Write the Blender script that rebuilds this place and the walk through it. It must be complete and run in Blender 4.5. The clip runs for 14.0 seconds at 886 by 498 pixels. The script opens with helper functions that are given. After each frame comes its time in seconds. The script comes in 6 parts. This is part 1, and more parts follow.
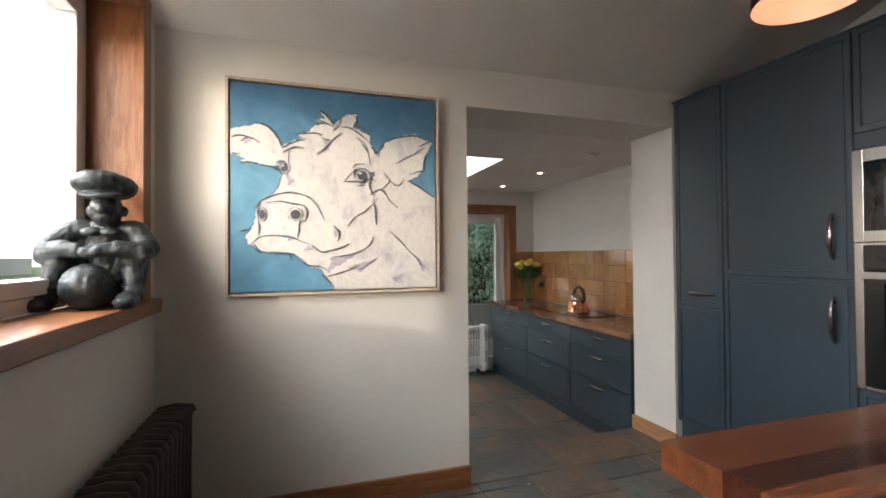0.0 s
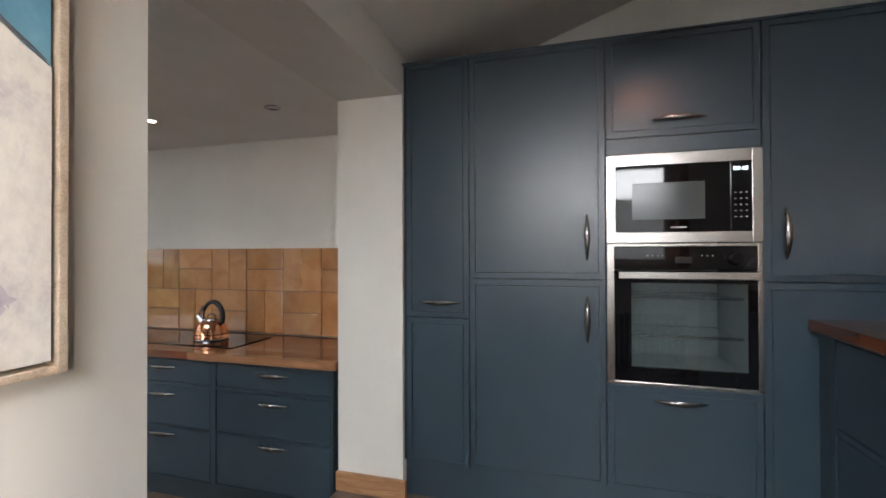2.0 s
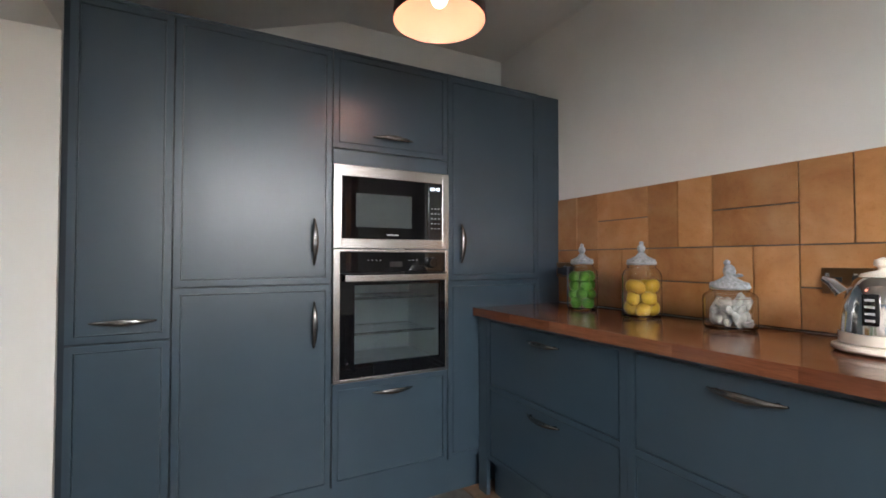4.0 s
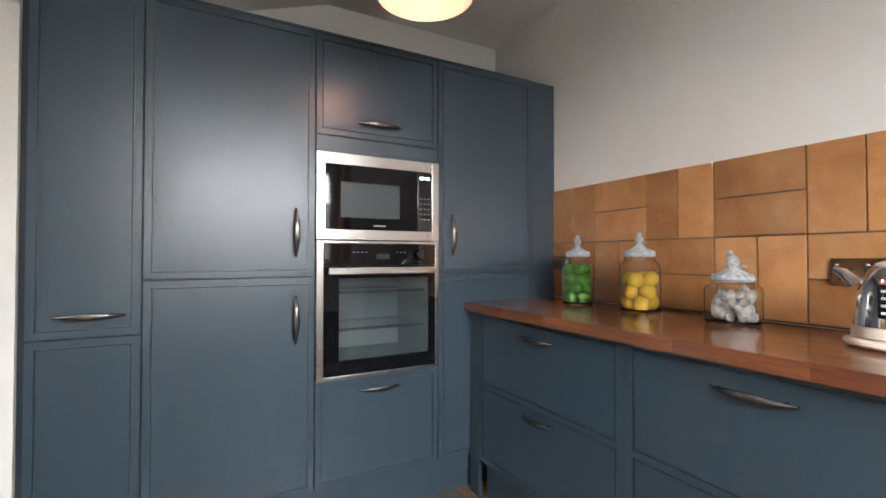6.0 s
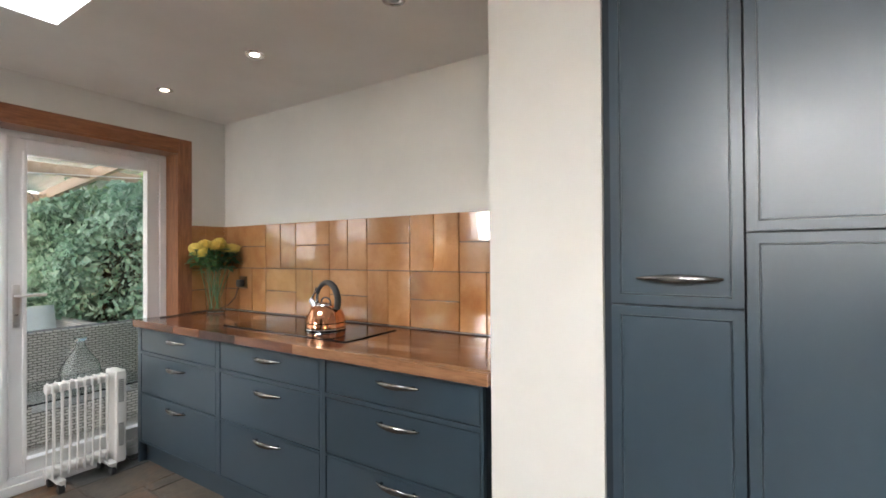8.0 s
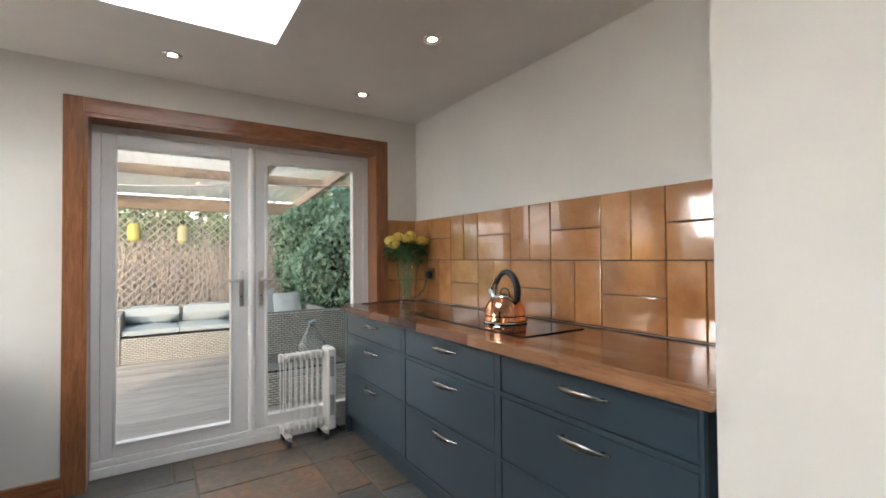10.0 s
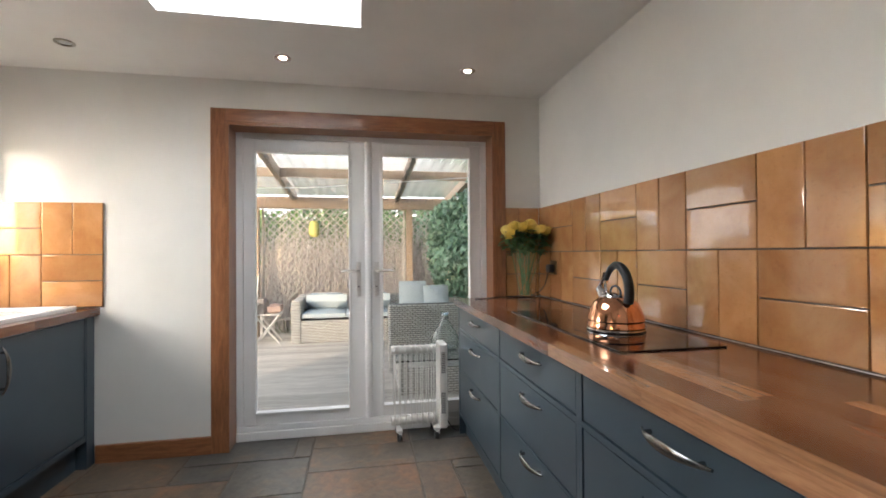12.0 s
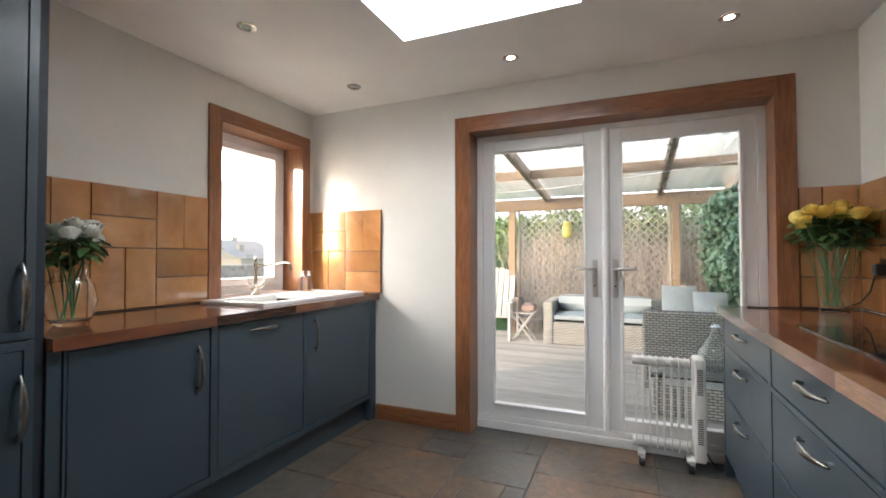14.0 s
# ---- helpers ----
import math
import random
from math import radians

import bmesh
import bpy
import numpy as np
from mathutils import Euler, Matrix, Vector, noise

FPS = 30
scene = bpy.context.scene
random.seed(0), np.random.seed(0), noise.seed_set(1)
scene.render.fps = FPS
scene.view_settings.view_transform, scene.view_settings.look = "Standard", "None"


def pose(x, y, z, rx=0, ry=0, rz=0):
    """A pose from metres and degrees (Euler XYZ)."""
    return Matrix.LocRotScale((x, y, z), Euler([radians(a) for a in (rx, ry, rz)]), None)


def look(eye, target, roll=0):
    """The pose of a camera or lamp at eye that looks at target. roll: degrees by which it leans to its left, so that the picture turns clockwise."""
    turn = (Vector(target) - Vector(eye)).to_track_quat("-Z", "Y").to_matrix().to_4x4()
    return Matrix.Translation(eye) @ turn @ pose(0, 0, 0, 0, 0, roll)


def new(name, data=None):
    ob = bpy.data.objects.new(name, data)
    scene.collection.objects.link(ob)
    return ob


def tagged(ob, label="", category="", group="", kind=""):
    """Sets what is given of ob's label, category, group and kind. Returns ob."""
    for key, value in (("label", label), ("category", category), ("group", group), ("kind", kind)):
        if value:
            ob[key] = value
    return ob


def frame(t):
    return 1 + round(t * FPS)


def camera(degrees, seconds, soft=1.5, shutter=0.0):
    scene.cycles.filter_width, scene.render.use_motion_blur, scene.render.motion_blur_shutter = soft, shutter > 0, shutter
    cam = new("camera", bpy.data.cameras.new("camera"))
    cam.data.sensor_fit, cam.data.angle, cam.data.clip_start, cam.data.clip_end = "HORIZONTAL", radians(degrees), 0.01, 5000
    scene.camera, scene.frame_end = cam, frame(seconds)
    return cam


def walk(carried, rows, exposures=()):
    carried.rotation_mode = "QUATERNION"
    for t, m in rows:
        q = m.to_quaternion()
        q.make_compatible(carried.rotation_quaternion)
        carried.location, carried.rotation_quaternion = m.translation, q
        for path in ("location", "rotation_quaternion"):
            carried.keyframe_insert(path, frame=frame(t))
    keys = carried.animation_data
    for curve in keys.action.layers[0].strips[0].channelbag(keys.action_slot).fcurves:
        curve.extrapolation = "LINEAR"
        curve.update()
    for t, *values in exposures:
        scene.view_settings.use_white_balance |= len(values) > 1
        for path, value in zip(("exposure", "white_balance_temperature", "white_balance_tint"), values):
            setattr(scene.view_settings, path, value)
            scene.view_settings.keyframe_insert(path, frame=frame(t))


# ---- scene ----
from mathutils.geometry import tessellate_polygon

cam = camera(90.4, 14.0, soft=1.7)
PATH = [
    (0, (0.56, 0.667, 1.227), (1.166, 2.572, 1.257), -0.4),
    (0.5, (0.572, 0.997, 1.209), (1.447, 2.796, 1.236), -0.4),
    (1, (0.572, 1.369, 1.196), (1.804, 2.944, 1.222), -0.2),
    (1.5, (0.625, 1.743, 1.23), (2.234, 2.931, 1.241), -0.3),
    (2, (0.724, 2.076, 1.233), (2.647, 2.628, 1.25), -0.2),
    (2.5, (0.845, 2.24, 1.224), (2.841, 2.125, 1.262), 0.0),
    (3, (0.84, 2.355, 1.227), (2.762, 1.802, 1.274), 0.1),
    (3.5, (0.82, 2.398, 1.214), (2.65, 1.593, 1.27), -0.0),
    (4, (0.8, 2.418, 1.221), (2.564, 1.475, 1.268), 0.0),
    (4.2, (0.796, 2.42, 1.219), (2.537, 1.441, 1.266), 0.0),
    (6.5, (0.938, 2.325, 1.178), (2.715, 1.409, 1.197), -0.0),
    (7, (1.152, 2.37, 1.129), (3.132, 2.089, 1.157), 0.0),
    (7.5, (1.32, 2.484, 1.104), (3.27, 2.927, 1.13), 0.0),
    (8, (1.46, 2.601, 1.063), (3.158, 3.657, 1.082), -0.4),
    (8.5, (1.528, 2.681, 1.022), (2.953, 4.084, 1.057), -0.3),
    (9, (1.579, 2.709, 1.011), (2.818, 4.279, 1.044), -0.3),
    (11.5, (1.993, 2.745, 0.961), (2.74, 4.599, 0.99), -0.4),
    (12, (2.165, 2.837, 0.962), (2.532, 4.803, 0.981), -0.4),
    (12.5, (2.273, 2.927, 0.939), (2.161, 4.924, 0.966), -0.2),
    (13, (2.325, 2.945, 0.923), (1.874, 4.893, 0.958), -0.1),
    (13.5, (2.345, 2.949, 0.921), (1.684, 4.836, 0.955), -0.1),
    (14, (2.359, 2.959, 0.913), (1.572, 4.797, 0.956), -0.1),
]
EXPO = [(0, 1.65, 6200, 10), (1, 1.6, 6050, 10), (2, 1.75, 6000, 10), (4.2, 2.1, 6000, 10), (6.5, 2.6, 6050, 10), (8, 2.55, 6150, 10), (9, 2.35, 6150, 10), (11.5, 2.3, 6200, 10), (12.5, 2.42, 6200, 10), (14, 2.4, 6150, 10)]
walk(cam, [(t, look(eye, target, roll)) for t, eye, target, roll in PATH], EXPO)

# ---------------------------------------------------------------- light
SUN_WAY = Vector((0.88, 1.0, -0.22)).normalized()
world = bpy.data.worlds.new("sky")
scene.world = world
world.use_nodes = True
wn = world.node_tree.nodes
sky = wn.new("ShaderNodeTexSky")
sky.sky_type, sky.sun_disc = "NISHITA", False
sky.sun_elevation = math.asin(-SUN_WAY.z)
sky.sun_rotation = math.atan2(-SUN_WAY.x, -SUN_WAY.y)
sky.altitude, sky.dust_density, sky.air_density = 50, 1.2, 1.0
wn["Background"].inputs["Strength"].default_value = 0.13
world.node_tree.links.new(sky.outputs[0], wn["Background"].inputs["Color"])

sun = new("sun", bpy.data.lights.new("sun", "SUN"))
sun.data.energy, sun.data.angle, sun.data.color = 0.42, radians(3.0), (1.0, 0.86, 0.7)
sun.matrix_world = look((0, 0, 0), SUN_WAY)


def area(name, at, to, w, h, watts, colour):
    ob = new(name, bpy.data.lights.new(name, "AREA"))
    ob.data.shape, ob.data.size, ob.data.size_y = "RECTANGLE", w, h
    ob.data.energy, ob.data.color = watts, colour
    ob.matrix_world = look(at, to)
    return ob


DAY = (0.9, 0.96, 1.0)
area("skylight_daylight", (1.73, 4.485, 2.5), (1.73, 4.485, 0), 0.87, 0.92, 8, DAY)
area("dining_window_daylight", (-1.5, 2.15, 2.65), (2.8, 2.0, 0.3), 3.0, 1.5, 74, (1.0, 0.97, 0.93))
area("sink_window_daylight", (-1.2, 5.1, 1.85), (2.8, 4.8, 0.5), 1.7, 1.3, 38, (1.0, 0.95, 0.87))

# ---------------------------------------------------------------- materials


class Mat:
    """A node material: a Principled shader with a colour mixed from noise, and bump."""

    def __init__(self, name, rough=0.5, metal=0.0, coat=0.0, spec=0.5):
        self.m = bpy.data.materials.new(name)
        self.m.use_nodes = True
        self.t = self.m.node_tree
        self.n = self.t.nodes
        self.p = self.n["Principled BSDF"]
        self.p.inputs["Roughness"].default_value = rough
        self.p.inputs["Metallic"].default_value = metal
        self.p.inputs["Coat Weight"].default_value = coat
        self.p.inputs["Coat Roughness"].default_value = 0.08
        self.p.inputs["Specular IOR Level"].default_value = spec
        self.co = self.n.new("ShaderNodeTexCoord")

    def link(self, a, b):
        self.t.links.new(a, b)

    def space(self, scale=(1, 1, 1), world=True, shift=False):
        g = self.n.new("ShaderNodeMapping")
        g.inputs["Scale"].default_value = scale
        if world:
            src = self.n.new("ShaderNodeNewGeometry").outputs["Position"]
        else:
            src = self.co.outputs["Object"]
        self.link(src, g.inputs["Vector"])
        if shift:
            o = self.n.new("ShaderNodeObjectInfo")
            mul = self.n.new("ShaderNodeMath")
            mul.operation = "MULTIPLY"
            mul.inputs[1].default_value = 37.0
            self.link(o.outputs["Random"], mul.inputs[0])
            comb = self.n.new("ShaderNodeCombineXYZ")
            for k in range(3):
                self.link(mul.outputs[0], comb.inputs[k])
            self.link(comb.outputs[0], g.inputs["Location"])
        return g.outputs[0]

    def noise(self, vec, scale=5.0, detail=4.0, rough=0.55, warp=0.0):
        k = self.n.new("ShaderNodeTexNoise")
        k.inputs["Scale"].default_value = scale
        k.inputs["Detail"].default_value = detail
        k.inputs["Roughness"].default_value = rough
        k.inputs["Distortion"].default_value = warp
        self.link(vec, k.inputs["Vector"])
        return k.outputs["Fac"]

    def random(self):
        return self.n.new("ShaderNodeObjectInfo").outputs["Random"]

    def island(self):
        return self.n.new("ShaderNodeNewGeometry").outputs["Random Per Island"]

    def ramp(self, fac, *stops):
        r = self.n.new("ShaderNodeValToRGB")
        while len(r.color_ramp.elements) < len(stops):
            r.color_ramp.elements.new(0.5)
        for e, (at, c) in zip(r.color_ramp.elements, stops):
            e.position = at
            e.color = (*c, 1) if len(c) == 3 else c
        self.link(fac, r.inputs["Fac"])
        return r.outputs["Color"]

    def mix(self, fac, a, b, how="MIX"):
        x = self.n.new("ShaderNodeMix")
        x.data_type, x.blend_type = "RGBA", how
        for s, v in ((x.inputs[0], fac), (x.inputs[6], a), (x.inputs[7], b)):
            if isinstance(v, (int, float)):
                s.default_value = v
            elif isinstance(v, tuple):
                s.default_value = (*v, 1)
            else:
                self.link(v, s)
        return x.outputs[2]

    def base(self, colour):
        if isinstance(colour, tuple):
            self.p.inputs["Base Color"].default_value = (*colour, 1)
        else:
            self.link(colour, self.p.inputs["Base Color"])
        return self

    def roughness(self, fac, lo, hi):
        r = self.n.new("ShaderNodeMapRange")
        r.inputs["To Min"].default_value, r.inputs["To Max"].default_value = lo, hi
        self.link(fac, r.inputs["Value"])
        self.link(r.outputs[0], self.p.inputs["Roughness"])
        return self

    def bump(self, fac, strength=0.2, dist=0.002):
        b = self.n.new("ShaderNodeBump")
        b.inputs["Strength"].default_value, b.inputs["Distance"].default_value = strength, dist
        self.link(fac, b.inputs["Height"])
        if self.p.inputs["Normal"].links:
            self.link(self.p.inputs["Normal"].links[0].from_socket, b.inputs["Normal"])
        self.link(b.outputs[0], self.p.inputs["Normal"])
        return self


def painted(name, c, rough=0.6, grain=0.15, scale=140.0, spec=0.4, vary=0.06):
    k = Mat(name, rough, spec=spec)
    v = k.space()
    big = k.noise(v, 1.7, 5)
    lo = tuple(x * (1 - vary) for x in c)
    hi = tuple(min(1, x * (1 + vary)) for x in c)
    k.base(k.ramp(big, (0.3, lo), (0.7, hi)))
    k.bump(k.noise(v, scale, 3), grain, 0.001).bump(k.noise(v, 9, 3), 0.12, 0.004)
    k.roughness(k.noise(v, 4, 4), rough - 0.06, rough + 0.06)
    return k.m


def wood(name, dark, mid, light, grain=(1, 1, 14), rough=0.4, coat=0.0, pieces=False, ring=7.0):
    k = Mat(name, rough, coat=coat)
    v = k.space(grain, world=not pieces, shift=pieces)
    g = k.noise(v, ring, 8, 0.62, 0.6)
    f = k.noise(v, ring * 9, 3, 0.6)
    col = k.ramp(g, (0.28, dark), (0.5, mid), (0.72, light))
    if pieces:
        col = k.mix(0.85, col, k.ramp(k.random(), (0.0, (0.2, 0.15, 0.13)), (0.25, (0.5, 0.4, 0.35)), (0.7, (1.0, 0.9, 0.8)), (0.88, (1.5, 1.45, 1.35)), (1.0, (2.6, 2.6, 2.3))), "MULTIPLY")
    col = k.mix(0.35, col, k.ramp(f, (0.35, (0.45, 0.4, 0.35)), (0.6, (1, 1, 1))), "MULTIPLY")
    k.base(col).bump(f, 0.12, 0.0008).roughness(g, rough - 0.08, rough + 0.1)
    return k.m


def metal(name, c, rough, brushed=(1, 1, 1), bump=0.05, vary=0.1):
    k = Mat(name, rough, 1.0)
    v = k.space(brushed)
    g = k.noise(v, 60, 4)
    k.base(k.ramp(g, (0.3, tuple(x * (1 - vary) for x in c)), (0.7, c))).bump(g, bump, 0.0005)
    k.roughness(g, max(0.02, rough - 0.06), rough + 0.08)
    return k.m


def clear(name, tint=(1, 1, 1), rough=0.0, ior=1.45):
    k = Mat(name, rough)
    k.base(tint)
    k.p.inputs["Transmission Weight"].default_value = 1.0
    k.p.inputs["IOR"].default_value = ior
    return k.m


def plain(name, c, rough=0.5, scale=30.0, vary=0.12, spec=0.5, bump=0.1, coat=0.0):
    k = Mat(name, rough, spec=spec, coat=coat)
    v = k.space()
    g = k.noise(v, scale, 4)
    k.base(k.ramp(g, (0.3, tuple(x * (1 - vary) for x in c)), (0.7, tuple(min(1, x * (1 + vary)) for x in c))))
    k.bump(g, bump, 0.001)
    return k.m


def glowing(name, c, strength):
    k = Mat(name, 0.6)
    k.base(c)
    k.p.inputs["Emission Color"].default_value = (*c, 1)
    k.p.inputs["Emission Strength"].default_value = strength
    return k.m


def leafy(name, a, b, c, rough=0.5):
    k = Mat(name, rough)
    col = k.ramp(k.island(), (0.0, a), (0.5, b), (1.0, c))
    k.base(k.mix(0.4, col, k.ramp(k.noise(k.space(), 18, 3), (0.35, (0.5, 0.5, 0.5)), (0.65, (1.2, 1.2, 1.1))), "MULTIPLY"))
    k.p.inputs["Subsurface Weight"].default_value = 0.0
    return k.m


WALL = painted("wall_paint", (0.70, 0.675, 0.63), 0.7)
CEIL = painted("ceiling_paint", (0.77, 0.745, 0.71), 0.8)
NAVY = painted("navy_cabinet_paint", (0.03, 0.05, 0.068), 0.33, 0.08, 260, 0.85, 0.1)
CARCASS = painted("dark_carcass", (0.022, 0.03, 0.04), 0.5)
TRIM = wood("stained_pine", (0.17, 0.062, 0.024), (0.27, 0.105, 0.042), (0.36, 0.155, 0.065), (9, 9, 1.0), 0.32, 0.25)
TRIM_X = wood("stained_pine_across", (0.17, 0.062, 0.024), (0.27, 0.105, 0.042), (0.36, 0.155, 0.065), (1.0, 9, 9), 0.32, 0.25)
TRIM_Y = wood("stained_pine_along", (0.17, 0.062, 0.024), (0.27, 0.105, 0.042), (0.36, 0.155, 0.065), (9, 1.0, 9), 0.32, 0.25)
OAK = wood("oak_skirting", (0.26, 0.13, 0.06), (0.4, 0.21, 0.1), (0.5, 0.29, 0.15), (6, 1.0, 9), 0.45)


def stave_mat(name, grain, c):
    """Oiled walnut of one tone, with long grain streaks."""
    k = Mat(name, 0.2, coat=0.45, spec=0.45)
    v = k.space(grain, shift=True)
    g = k.noise(v, 3.0, 6, 0.6, 0.3)
    f = k.noise(v, 16.0, 3, 0.6)
    lo, hi = tuple(x * 0.72 for x in c), tuple(x * 1.25 for x in c)
    col = k.mix(0.45, k.ramp(g, (0.3, lo), (0.5, c), (0.7, hi)), k.ramp(f, (0.36, (0.6, 0.55, 0.5)), (0.56, (1, 1, 1))), "MULTIPLY")
    k.base(col).bump(f, 0.1, 0.0006).roughness(g, 0.14, 0.26)
    return k.m


WALNUTS = ((0.05, 0.015, 0.008), (0.085, 0.026, 0.012), (0.125, 0.041, 0.018), (0.165, 0.058, 0.026), (0.215, 0.085, 0.039), (0.33, 0.165, 0.083))
STAVES_Y = [stave_mat("walnut_stave_along", (16, 1.3, 16), c) for c in WALNUTS]
STAVES_X = [stave_mat("walnut_stave_across", (1.3, 16, 16), c) for c in WALNUTS]
UPVC = plain("white_upvc", (0.74, 0.72, 0.70), 0.3, 6, 0.02, bump=0.01)
SATIN = metal("satin_handle_metal", (0.72, 0.69, 0.66), 0.38, bump=0.03)
STEEL = metal("brushed_steel", (0.62, 0.58, 0.54), 0.24, (1, 1, 30))
CHROME = metal("chrome", (0.75, 0.75, 0.76), 0.08, bump=0.01)
k = Mat("pewter_handle", 0.24, 1.0)
k.base(k.ramp(k.noise(k.space(), 25, 2), (0.3, (0.22, 0.21, 0.2)), (0.7, (0.27, 0.26, 0.25))))
PEWTER = k.m
COPPER = metal("polished_copper", (0.86, 0.42, 0.24), 0.1, bump=0.02)
BLACKGLASS = plain("black_glass", (0.006, 0.006, 0.007), 0.04, 5, 0.1, 0.6, 0.0)
BLACK = plain("black_rubber", (0.02, 0.02, 0.021), 0.5)
GLASS = clear("window_glass")
JAR = clear("jar_glass", (0.985, 0.995, 0.99), 0.0, 1.4)
THIN = clear("vase_glass", (0.99, 0.998, 0.995), 0.0, 1.4)
OVENGLASS = clear("oven_glass", (0.86, 0.9, 0.9), 0.0)
WHITE = plain("white_ceramic", (0.82, 0.81, 0.79), 0.12, 5, 0.02, bump=0.0)
ENAMEL = plain("white_enamel", (0.72, 0.69, 0.65), 0.35, 8, 0.04, bump=0.02)
LEADEN = plain("grey_cast_resin", (0.3, 0.31, 0.32), 0.7, 90, 0.35, bump=0.5)
WATER = clear("water", (0.93, 0.97, 0.95), 0.0, 1.33)
LIT = glowing("lamp_glow", (1.0, 0.86, 0.66), 6)
DIGIT = glowing("clock_digits", (0.8, 0.92, 1.0), 0.9)
PALE = plain("pale_print", (0.45, 0.45, 0.45), 0.5)


def tile_mat():
    k = Mat("honey_glazed_tile", 0.12, coat=1.0)
    k.p.inputs["Coat Roughness"].default_value = 0.03
    v = k.space((1, 1, 1), world=False, shift=True)
    g = k.noise(v, 5, 6, 0.6, 0.4)
    tone = k.ramp(k.random(), (0.0, (0.78, 0.74, 0.68)), (0.5, (1, 1, 1)), (1.0, (1.14, 1.12, 1.05)))
    col = k.ramp(g, (0.25, (0.31, 0.132, 0.045)), (0.5, (0.42, 0.203, 0.08)), (0.75, (0.5, 0.272, 0.122)))
    col = k.mix(1.0, col, tone, "MULTIPLY")
    spots = k.noise(v, 70, 4, 0.7)
    col = k.mix(0.16, col, k.ramp(spots, (0.34, (0.45, 0.36, 0.28)), (0.44, (1, 1, 1))), "MULTIPLY")
    k.base(col).bump(k.noise(v, 7, 2), 0.05, 0.004).bump(spots, 0.06, 0.001).roughness(g, 0.06, 0.15)
    return k.m


def slate_mat():
    k = Mat("slate_flagstone", 0.45)
    v = k.space((1, 1, 1), world=False, shift=True)
    g = k.noise(v, 3.2, 8, 0.62, 0.9)
    f = k.noise(v, 26, 7, 0.7, 0.5)
    tone = k.ramp(k.random(), (0.0, (0.085, 0.088, 0.082)), (0.3, (0.12, 0.1, 0.078)), (0.55, (0.14, 0.104, 0.072)), (0.8, (0.165, 0.11, 0.072)), (1.0, (0.105, 0.11, 0.107)))
    rust = k.ramp(g, (0.38, (0.8, 0.8, 0.79)), (0.52, (1, 1, 1)), (0.68, (1.4, 1.04, 0.78)))
    col = k.mix(1.0, tone, rust, "MULTIPLY")
    col = k.mix(0.8, col, k.ramp(f, (0.35, (0.45, 0.45, 0.46)), (0.65, (1.15, 1.12, 1.1))), "MULTIPLY")
    k.base(col).bump(g, 0.6, 0.01).bump(f, 0.5, 0.004).roughness(f, 0.3, 0.58)
    return k.m


TILE, SLATE = tile_mat(), slate_mat()
GROUT = plain("dark_grout", (0.10, 0.075, 0.055), 0.9, 60)
MORTAR = plain("floor_mortar", (0.13, 0.112, 0.092), 0.95, 80, 0.2)

# ---------------------------------------------------------------- mesh helpers


def box_into(bm, x0, x1, y0, y1, z0, z1, bev=0.0, seg=2):
    made = bmesh.ops.create_cube(bm, size=1.0)["verts"]
    for v in made:
        v.co = Vector(((x0 + x1) / 2 + v.co.x * (x1 - x0), (y0 + y1) / 2 + v.co.y * (y1 - y0), (z0 + z1) / 2 + v.co.z * (z1 - z0)))
    if bev:
        edges = list({e for v in made for e in v.link_edges})
        bmesh.ops.bevel(bm, geom=edges, offset=bev, segments=seg, affect="EDGES", profile=0.6)
    return bm


def box(*a, **k):
    return box_into(bmesh.new(), *a, **k)


def boxes(*rows, bev=0.0):
    bm = bmesh.new()
    for r in rows:
        box_into(bm, *r, bev=bev)
    return bm


def lathe_into(bm, prof, at=(0, 0, 0), seg=28, squash=(1, 1)):
    rings = []
    for r, z in prof:
        if r < 1e-5:
            rings.append([bm.verts.new((at[0], at[1], at[2] + z))])
        else:
            rings.append([bm.verts.new((at[0] + r * squash[0] * math.cos(2 * math.pi * i / seg), at[1] + r * squash[1] * math.sin(2 * math.pi * i / seg), at[2] + z)) for i in range(seg)])
    for a, b in zip(rings, rings[1:]):
        for i in range(seg):
            j = (i + 1) % seg
            if len(a) == 1 and len(b) == 1:
                continue
            if len(a) == 1:
                bm.faces.new((a[0], b[i], b[j]))
            elif len(b) == 1:
                bm.faces.new((a[i], a[j], b[0]))
            else:
                bm.faces.new((a[i], a[j], b[j], b[i]))
    return bm


def lathe(prof, **k):
    return lathe_into(bmesh.new(), prof, **k)


def tube_into(bm, pts, r, seg=8, flat=1.0):
    """A tube along points; r is a radius or one per point."""
    pts = [Vector(p) for p in pts]
    rs = r if isinstance(r, (list, tuple)) else [r] * len(pts)
    rings, side = [], None
    for i, p in enumerate(pts):
        d = (pts[min(i + 1, len(pts) - 1)] - pts[max(i - 1, 0)]).normalized()
        if side is None:
            side = d.orthogonal().normalized()
        side = (side - d * side.dot(d)).normalized()
        up = d.cross(side)
        rings.append([bm.verts.new(p + rs[i] * (math.cos(2 * math.pi * k / seg) * side + flat * math.sin(2 * math.pi * k / seg) * up)) for k in range(seg)])
    for a, b in zip(rings, rings[1:]):
        for k in range(seg):
            bm.faces.new((a[k], a[(k + 1) % seg], b[(k + 1) % seg], b[k]))
    bm.faces.new(rings[0][::-1])
    bm.faces.new(rings[-1])
    return bm


def tube(pts, r, **k):
    return tube_into(bmesh.new(), pts, r, **k)


